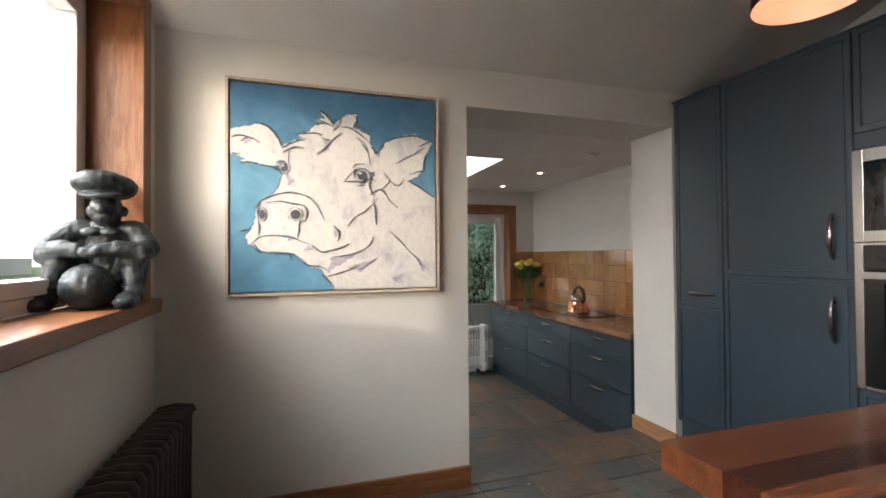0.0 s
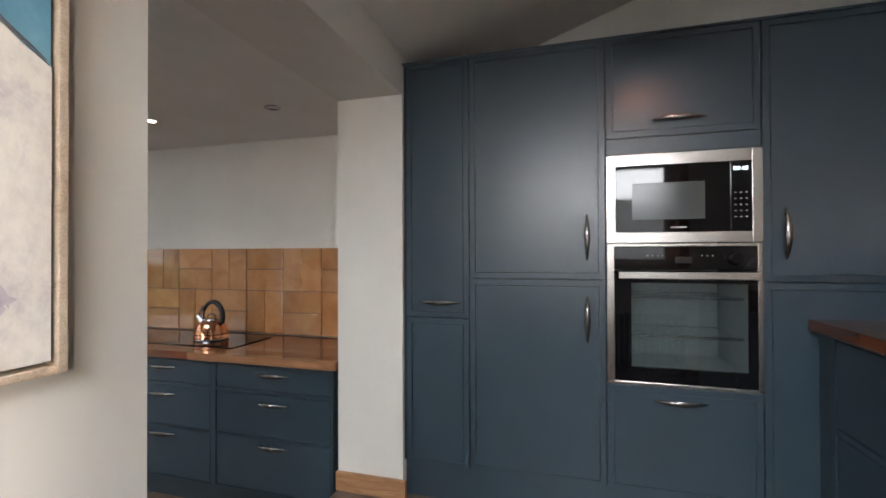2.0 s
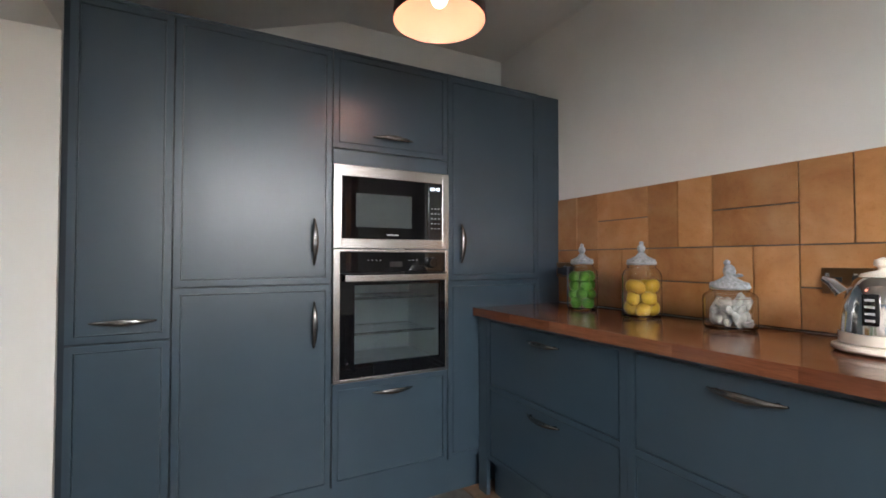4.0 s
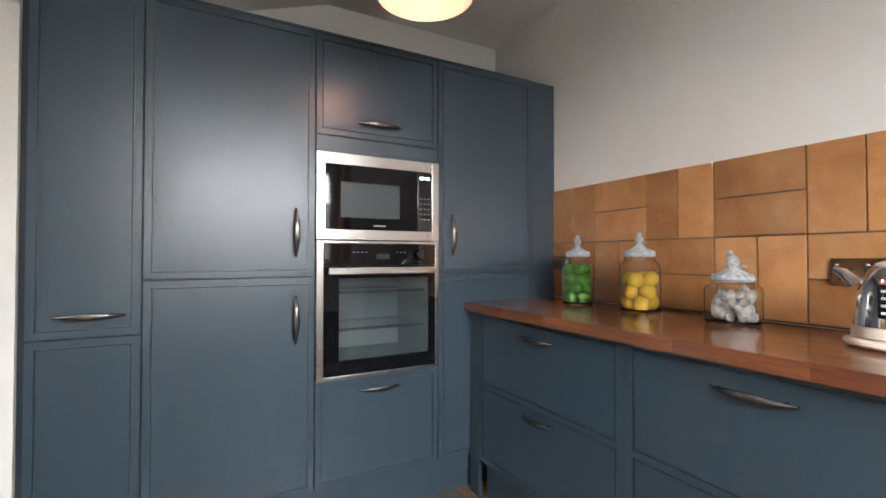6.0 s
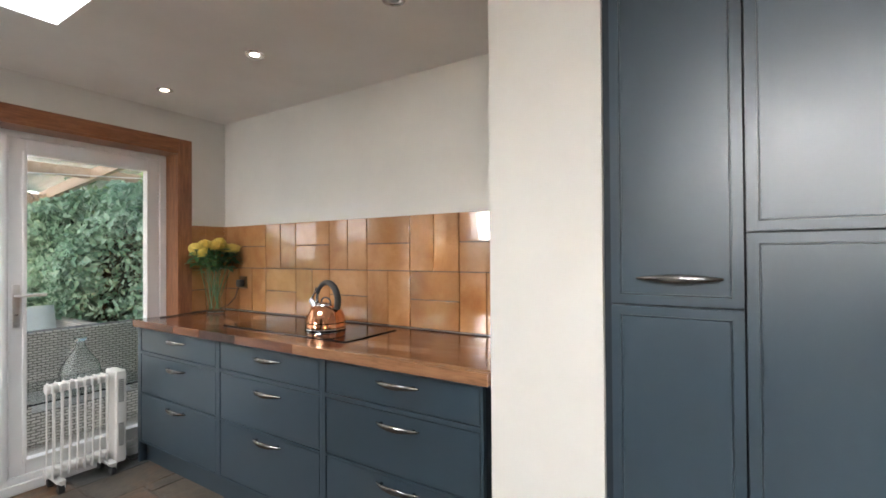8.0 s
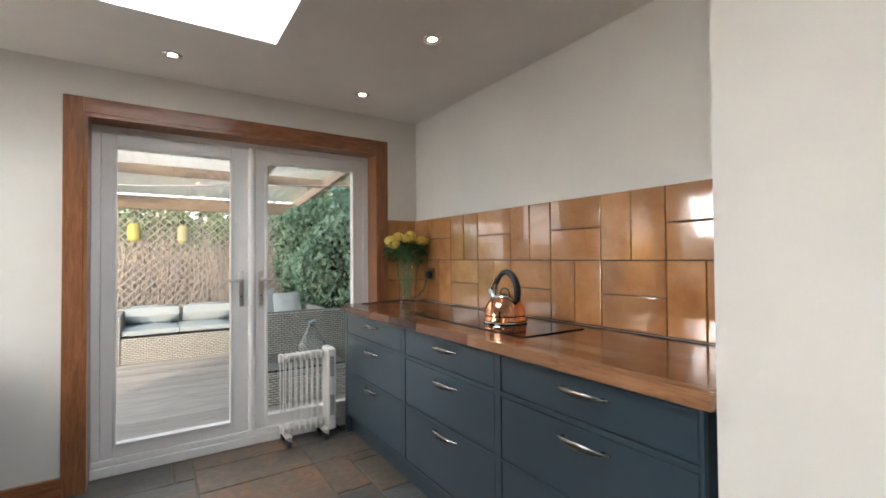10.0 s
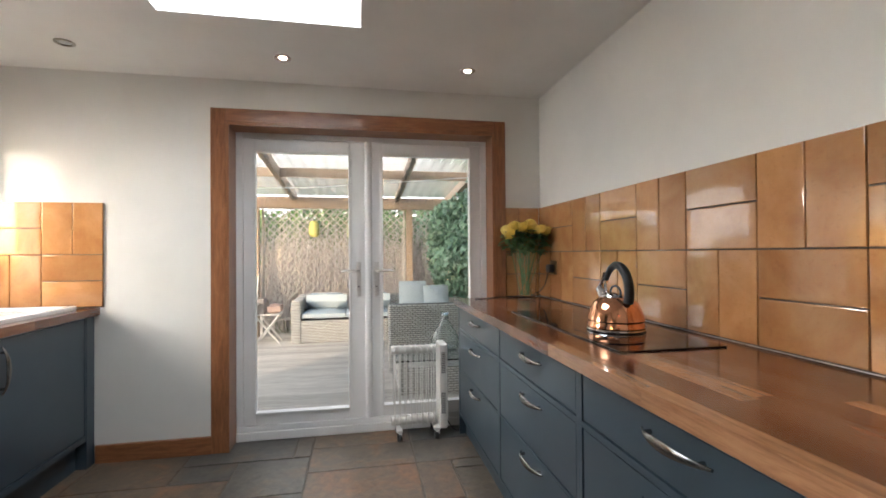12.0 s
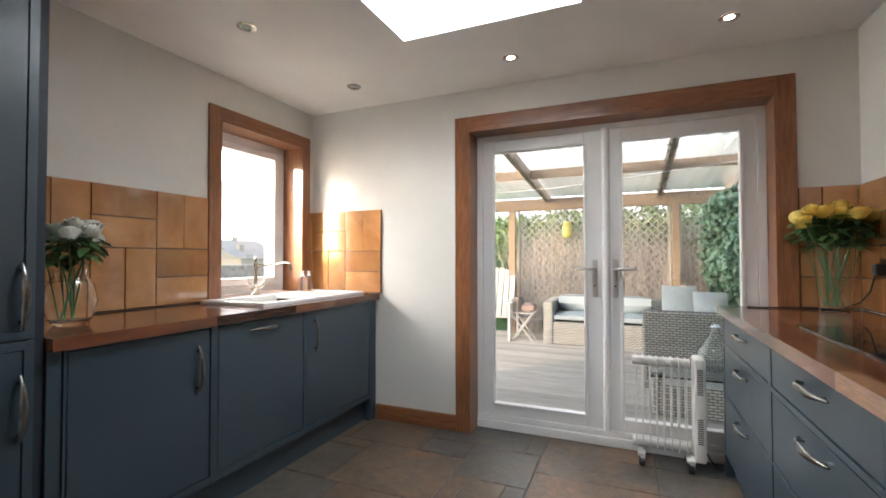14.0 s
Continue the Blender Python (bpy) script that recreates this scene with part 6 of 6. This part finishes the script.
# lanterns on the trellis
for x, z, c in ((1.435, 1.235, (0.52, 0.5, 0.17)), (2.02, 1.22, (0.45, 0.45, 0.3))):
    ln = thing("garden_lantern", (x, 10.1, z), "yellow paper garden lantern hanging before the trellis", "lantern", "hanging lanterns")
    part("shade", lathe([(0.05, 0), (0.075, 0.03), (0.08, 0.1), (0.08, 0.16), (0.07, 0.22), (0.05, 0.25)], at=(x, 10.1, z), seg=20), plain("lantern_paper", c, 0.7, 40, 0.15), ln)
    part("cap", lathe([(0, 0.26), (0.05, 0.25), (0.052, 0.245)], at=(x, 10.1, z), seg=16), BLACK, ln)
    part("cord", tube([(x, 10.1, z + 0.26), (x, 10.08, 1.66)], 0.003, seg=5), BLACK, ln)

# hedges: leaves over a dark core
nrg = np.random.default_rng(7)


def leaf_cloud(centres, normals, size, spread=0.9):
    """Pointed leaf quads scattered about given points, turned about given normals."""
    n = len(centres)
    d = nrg.normal(size=(n, 3)) * spread + normals
    d /= np.linalg.norm(d, axis=1)[:, None]
    r = nrg.normal(size=(n, 3))
    a = np.cross(d, r)
    a /= np.linalg.norm(a, axis=1)[:, None]
    b = np.cross(d, a)
    s = size * nrg.uniform(0.6, 1.4, n)[:, None]
    v = np.stack([centres - a * s, centres + b * s * 0.55 + d * s * 0.15, centres + a * s, centres - b * s * 0.55 + d * s * 0.15], 1).reshape(-1, 3)
    f = np.arange(4 * n).reshape(-1, 4)
    return v, f


def cloud_object(name, parts, mat, label, category):
    vs, fs, k = [], [], 0
    for v, f in parts:
        vs.append(v)
        fs.append(f + k)
        k += len(v)
    me = bpy.data.meshes.new(name)
    me.from_pydata(np.concatenate(vs).tolist(), [], np.concatenate(fs).tolist())
    me.materials.append(mat)
    return tagged(new(name, me), label, category, kind="stuff")


IVY = leafy("ivy_leaf", (0.12, 0.24, 0.15), (0.23, 0.39, 0.27), (0.4, 0.55, 0.43), 0.4)
# Added dark boxes: the shade behind the ivy leaves put into colour.
solid("hedge_core", boxes((3.95, 4.4, 6.3, 13.0, -0.6, 1.62), (3.6, 3.95, 9.35, 10.15, 0.45, 1.5)), plain("hedge_shade", (0.012, 0.022, 0.01), 0.95, 8, 0.4, bump=1.0), "dark boxes inside the ivy hedge, coloured as its inner shade", "hedge", kind="stuff")
n = 15000
yy, zz = nrg.uniform(6.2, 12.5, n), nrg.uniform(-0.6, 1.75, n)
bulge = 0.16 * np.sin(yy * 2.1 + 1.2 * np.sin(zz * 2.0)) + 0.09 * np.sin(zz * 5.1 + yy * 3.3)
cc = np.stack([3.86 - 0.12 - bulge + nrg.normal(0, 0.04, n), yy, zz + 0.1 * np.sin(yy * 1.7)], 1)
top = np.stack([nrg.uniform(3.7, 4.5, 3500), nrg.uniform(6.2, 12.5, 3500), 1.72 + nrg.normal(0, 0.06, 3500)], 1)
over = np.clip((cc[:, 2] - 0.45) / 0.5, 0, 1)
cc[:, 0] -= 0.22 * over
dome = nrg.normal(size=(5200, 3)) * np.array([1.0, 1.0, 0.9])
dome[:, 0] = -np.abs(dome[:, 0])
dome /= np.linalg.norm(dome, axis=1)[:, None]
swell = 0.86 + 0.1 * np.sin(dome[:, 1:2] * 9 + dome[:, 2:3] * 7) + nrg.normal(0, 0.05, (5200, 1))
dome_at = np.array([3.85, 9.75, 0.95]) + dome * np.array([0.62, 0.75, 0.92]) * swell
cloud_object("ivy_hedge", [leaf_cloud(cc, np.array([-1.0, 0, 0.3]), 0.042), leaf_cloud(dome_at, dome, 0.045), leaf_cloud(top, np.array([-0.3, 0, 1.0]), 0.042)], IVY, "dense green ivy hedge along the deck", "hedge")

# shrubs beyond the trellis
TWIG = leafy("dry_stems", (0.38, 0.31, 0.29), (0.54, 0.47, 0.45), (0.7, 0.64, 0.61), 0.8)
vs, fs, k = [], [], 0
for i in range(3400):
    x, y = nrg.uniform(0.35, 3.6), nrg.uniform(10.5, 12.2)
    z = nrg.uniform(-0.6, 0.2)
    ln, lean, a = nrg.uniform(0.6, 1.7), nrg.normal(0, 0.35), nrg.uniform(0, 3.14)
    p = np.array([x, y, z])
    q = p + np.array([lean, nrg.normal(0, 0.2), ln])
    w = np.array([math.cos(a), math.sin(a), 0]) * 0.006
    vs += [p - w, p + w, q + w * 0.4, q - w * 0.4]
    fs.append([k, k + 1, k + 2, k + 3])
    k += 4
me = bpy.data.meshes.new("dry_grasses")
me.from_pydata([tuple(v) for v in vs], [], fs)
me.materials.append(TWIG)
tagged(new("dry_grasses", me), "tall dry pinkish grasses behind the trellis", "grasses", kind="stuff")
SHRUB = leafy("shrub_leaf", (0.07, 0.14, 0.06), (0.14, 0.24, 0.1), (0.28, 0.38, 0.18), 0.6)
blobs = []
for x, y, z, r, n in ((0.0, 13.0, 0.6, 1.2, 2600), (1.6, 13.4, 0.7, 1.3, 2600), (3.2, 13.0, 0.8, 1.2, 2600), (4.2, 11.5, 1.0, 1.1, 2400), (4.6, 9.0, 1.9, 1.0, 2200), (5.2, 12.5, 1.8, 1.5, 2200)):
    d = nrg.normal(size=(n, 3))
    d /= np.linalg.norm(d, axis=1)[:, None]
    rad_ = r * (0.8 + 0.22 * np.sin(d[:, :1] * 7 + d[:, 1:2] * 5) + nrg.normal(0, 0.06, (n, 1)))
    blobs.append(leaf_cloud(np.array([x, y, z]) + d * rad_, d, 0.06))
cloud_object("garden_shrubs", blobs, SHRUB, "mixed green shrubs at the end of the garden", "shrubs")
HEDGE2 = leafy("bright_hedge", (0.08, 0.18, 0.02), (0.16, 0.3, 0.05), (0.28, 0.42, 0.1), 0.6)
cc = np.stack([nrg.uniform(-3.4, 0.6, 5000), 14.2 + nrg.normal(0, 0.12, 5000), nrg.uniform(-0.6, 2.0, 5000)], 1)
cloud_object("garden_hedge", [leaf_cloud(cc, np.array([0, -1.0, 0.3]), 0.07)], HEDGE2, "bright green clipped hedge closing the garden", "hedge")
cc = np.stack([nrg.uniform(0.3, 8, 9000), 15.0 + nrg.normal(0, 0.15, 9000), nrg.uniform(-0.6, 2.2, 9000)], 1)
cloud_object("end_hedge", [leaf_cloud(cc, np.array([0, -1.0, 0.3]), 0.08)], SHRUB, "tall green hedge across the end of the garden", "hedge")
# Added backing box, near black to stand for shade among these leaves.
solid("end_hedge_core", box(-3.3, 8, 15.2, 15.7, -0.62, 1.9), bpy.data.materials["hedge_shade"], "dark box behind the end hedge leaves, coloured as their shade", "hedge", kind="stuff")

# to the west: wall, neighbouring roofs, distance
STONE = plain("grey_stone", (0.4, 0.385, 0.37), 0.9, 14, 0.35, bump=0.8)
solid("stone_wall", box(-4.6, -4.3, -6, 13, -0.62, 0.8, bev=0.02), STONE, "low grey stone boundary wall", "wall", kind="structure")
# Low-contrast house colours, window panes included, put distance haze into the paint.
for x, y, w, d_, h, r in ((-52, 52, 7, 6, 0.9, 1.3), (-60, 66, 8, 7, 1.1, 1.5), (-68, 38, 8, 10, 2.2, 2.0), (-78, 74, 9, 12, 2.6, 2.4), (-80, 90, 8, 8, 2.2, 2.2), (-48, 18, 7, 9, 1.8, 1.8), (-34, 60, 8, 10, 2.2, 2.2)):
    hs = thing("neighbour_house", (x, y, -0.62), "pale rendered house with a grey slate roof, haze in its colours", "house", "neighbouring houses")
    part("wall", box(x - w / 2, x + w / 2, y - d_ / 2, y + d_ / 2, -0.62, h), plain("hazed_render", (0.5, 0.47, 0.44), 0.9, 3, 0.1), hs, smooth=False)
    bm = bmesh.new()
    v = [bm.verts.new(p) for p in ((x - w / 2 - 0.3, y - d_ / 2 - 0.3, h), (x + w / 2 + 0.3, y - d_ / 2 - 0.3, h), (x + w / 2 + 0.3, y + d_ / 2 + 0.3, h), (x - w / 2 - 0.3, y + d_ / 2 + 0.3, h), (x, y - d_ / 2 - 0.3, h + r), (x, y + d_ / 2 + 0.3, h + r))]
    for f in ((0, 1, 4), (2, 3, 5), (1, 2, 5, 4), (3, 0, 4, 5), (0, 3, 2, 1)):
        bm.faces.new([v[i] for i in f])
    part("roof", bm, STONE, hs, "grey slate roof", smooth=False)
    for j in (-1, 1):
        part("window", box(x + w / 2, x + w / 2 + 0.03, y + j * d_ / 4 - 0.6, y + j * d_ / 4 + 0.6, 0.4, 1.6), PALE, hs)
    part("chimney", box(x - 0.4, x + 0.4, y - 0.4, y + 0.4, h + r - 0.5, h + r + 0.8), STONE, hs)

# hazy bright sky low over the far land, to the west and north
bm = bmesh.new()
ring = [bm.verts.new((130 * math.cos(radians(a)), 130 * math.sin(radians(a)), z)) for a in range(15, 200, 5) for z in (-0.6, 95)]
for i in range(0, len(ring) - 2, 2):
    bm.faces.new((ring[i], ring[i + 1], ring[i + 3], ring[i + 2]))
k = Mat("bright_haze", 1.0, spec=0.0)
k.base((0.0, 0.0, 0.0))
k.p.inputs["Emission Color"].default_value = (1.0, 0.965, 0.91, 1)
k.p.inputs["Emission Strength"].default_value = 0.6
solid("backdrop", bm, k.m, "bright hazy sky low over the horizon", "sky", kind="structure")

# ---------------------------------------------------------------- worktops, tiles and flagstones
worktop(1.04, 2.8, SOUTH + 0.002, 1.168, TOP_A, 0.042, "x", "oiled walnut stave worktop above dark base cabinets", 3)
worktop(2.775, EX - 0.002, STEP_Y + 0.002, 5.712, TOP_B, 0.042, "y", "oiled walnut stave worktop holding an induction hob", 5)
worktop(WX0 + 0.002, 0.677, 3.757, 5.712, TOP_B, 0.042, "y", "oiled walnut stave worktop round an inset sink", 7, holes=((4.72, 5.62, 0.15, 0.58),))

tile_meshes = {}


def tile_mesh(w, h):
    key = (round(w, 3), round(h, 3))
    if key not in tile_meshes:
        bm = box(-w / 2, w / 2, 0, 0.009, -h / 2, h / 2)
        face = [f for f in bm.faces if f.normal.y < -0.9]
        edges = list({e for f in face for e in f.edges})
        bmesh.ops.bevel(bm, geom=edges, offset=0.0035, segments=2, affect="EDGES", profile=0.6)
        tile_meshes[key] = finish(bm, "tile", TILE)
    return tile_meshes[key]


def tiling(normal, plane, start, end, z0, marks, first, seed, label):
    """Basket-weave tiles, two courses, on a wall plane; marks are the joints between modules."""
    rnd = random.Random(seed)
    mid = (start + end) / 2
    pos = {"-x": (plane, mid, z0), "+x": (plane, mid, z0), "+y": (mid, plane, z0), "-y": (mid, plane, z0)}[normal]
    sgn = {"-x": -1, "+x": 1, "+y": 1, "-y": -1}[normal]
    back = boxes((plane - 0.003 * (sgn < 0), plane + 0.003 * (sgn > 0), start, end, z0, z0 + 0.605) if normal[1] == "x" else (start, end, plane - 0.003 * (sgn < 0), plane + 0.003 * (sgn > 0), z0, z0 + 0.605))
    host = solid("tiled_splashback", back, GROUT, label, "wall tiles", kind="structure", at=pos, smooth=False)
    turn = {"-x": -90, "+x": 90, "+y": 180, "-y": 0}[normal]
    joint = 0.004
    for course in (0, 1):
        for i, (a, b) in enumerate(zip(marks, marks[1:])):
            upright = (i + course + first) % 2 == 0
            c0, c1 = z0 + 0.004 + course * 0.302, z0 + 0.004 + (course + 1) * 0.302
            cells = [(a, (a + b) / 2, c0, c1), ((a + b) / 2, b, c0, c1)] if upright else [(a, b, c0, (c0 + c1) / 2), (a, b, (c0 + c1) / 2, c1)]
            for u0, u1, w0, w1 in cells:
                u0, u1 = max(u0, start), min(u1, end)
                if u1 - u0 < 0.02:
                    continue
                me = tile_mesh(u1 - u0 - joint, w1 - w0 - joint)
                d = plane + sgn * (0.0115 + rnd.uniform(0, 0.0012))
                at = (d, (u0 + u1) / 2, (w0 + w1) / 2) if normal[1] == "x" else ((u0 + u1) / 2, d, (w0 + w1) / 2)
                piece("tile", me, host, at, (radians(rnd.uniform(-0.2, 0.2)), 0, radians(turn + rnd.uniform(-0.2, 0.2))))


def run(a, step, n):
    return [a + step * i for i in range(n)]


tiling("-x", EX, STEP_Y, NORTH, TOP_B + 0.002, run(3.09, 0.305, 10), 1, 1, "honey-brown glazed basket-weave wall tiles behind the hob")
tiling("+x", WX0, 3.757, 4.785, TOP_B + 0.002, run(3.565, 0.305, 5), 0, 2, "honey-brown glazed basket-weave wall tiles beside the sink window")
tiling("+x", WX0, 5.667, NORTH - 0.014, TOP_B + 0.002, run(5.52, 0.305, 2), 1, 6, "narrow strip of honey-brown glazed tiles beside the sink window")
tiling("-y", NORTH, 0.075, 0.695, TOP_B + 0.002, run(0.075, 0.31, 3), 0, 3, "honey-brown glazed wall tiles in the sink corner")
tiling("-y", NORTH, 3.137, EX - 0.014, TOP_B + 0.002, run(3.08, 0.305, 3), 1, 4, "narrow strip of honey-brown glazed wall tiles beside the garden doors")
tiling("+y", SOUTH, 1.0, 2.8, TOP_A + 0.002, run(0.97, 0.305, 7), 0, 5, "honey-brown glazed basket-weave wall tiles above the worktop")


def flag_mesh(w, h, seed):
    rnd = random.Random(seed)
    bm = bmesh.new()
    n = 4
    pts = []
    for (ax, ay), (bx, by) in (((-1, -1), (1, -1)), ((1, -1), (1, 1)), ((1, 1), (-1, 1)), ((-1, 1), (-1, -1))):
        for i in range(n):
            u = i / n
            j = 0.0 if i == 0 else 0.004
            pts.append(((ax + (bx - ax) * u) * w / 2 + rnd.uniform(-j, j), (ay + (by - ay) * u) * h / 2 + rnd.uniform(-j, j)))
    lo = [bm.verts.new((x, y, -0.012)) for x, y in pts]
    md = [bm.verts.new((x, y, -0.003)) for x, y in pts]
    hi = [bm.verts.new((x * (1 - 0.006 / w), y * (1 - 0.006 / h), rnd.uniform(-0.0006, 0.0006))) for x, y in pts]
    for a, b in ((lo, md), (md, hi)):
        for i in range(len(a)):
            bm.faces.new((a[i], a[(i + 1) % len(a)], b[(i + 1) % len(a)], b[i]))
    bm.faces.new(hi)
    return finish(bm, "flagstone", SLATE, smooth=False)


def flags(host, x0, x1, y0, y1, z, seed, fixed=()):
    """Flagstones of mixed sizes packed on a 10 cm grid."""
    rnd = random.Random(seed)
    s = 0.1
    nx, ny = math.ceil((x1 - x0) / s), math.ceil((y1 - y0) / s)
    used = [[False] * ny for _ in range(nx)]
    stones = []
    for a, b, c, e in fixed:
        i0, i1, j0, j1 = round((a - x0) / s), round((b - x0) / s), round((c - y0) / s), round((e - y0) / s)
        stones.append((i0, i1, j0, j1))
        for i in range(i0, min(i1, nx)):
            for j in range(j0, min(j1, ny)):
                used[i][j] = True
    for j in range(ny):
        for i in range(nx):
            if used[i][j]:
                continue
            w, h = rnd.choice([(6, 4), (6, 4), (4, 4), (4, 6), (6, 6), (3, 2), (4, 2), (3, 3)])
            k = 0
            while k < w and i + k < nx and not used[i + k][j]:
                k += 1
            w = k
            h2 = 0
            while h2 < h and j + h2 < ny and not any(used[i + q][j + h2] for q in range(w)):
                h2 += 1
            stones.append((i, i + w, j, j + h2))
            for p in range(w):
                for q in range(h2):
                    used[i + p][j + q] = True
    for n, (i0, i1, j0, j1) in enumerate(stones):
        a, b = x0 + i0 * s, min(x1, x0 + i1 * s)
        c, e = y0 + j0 * s, min(y1, y0 + j1 * s)
        if b - a < 0.03 or e - c < 0.03:
            continue
        piece("flagstone", flag_mesh(b - a - 0.008, e - c - 0.008, seed * 1000 + n), host, ((a + b) / 2, (c + e) / 2, z + rnd.uniform(-0.001, 0.001)), (radians(rnd.uniform(-0.12, 0.12)), radians(rnd.uniform(-0.12, 0.12)), 0))


flags(floor_b, WX0, EX, STEP_Y, 5.87, FLOOR_B, 11, fixed=((1.47, 1.87, 5.175, 5.575), (1.87, 2.47, 5.375, 5.675), (1.17, 1.47, 5.375, 5.575), (0.67, 1.17, 5.375, 5.775), (0.87, 1.47, 4.875, 5.375), (1.87, 2.47, 4.775, 5.375), (2.47, 2.87, 5.375, 5.675)))
flags(floor_a, AX0, EX, -0.2, DIV_Y, 0.0, 12)
flags(floor_a, 1.405, 2.8, DIV_Y, STEP_Y, 0.0, 13)
flags(floor_a, 1.405, 2.6, STEP_Y + 0.002, 3.51, -0.117, 14)
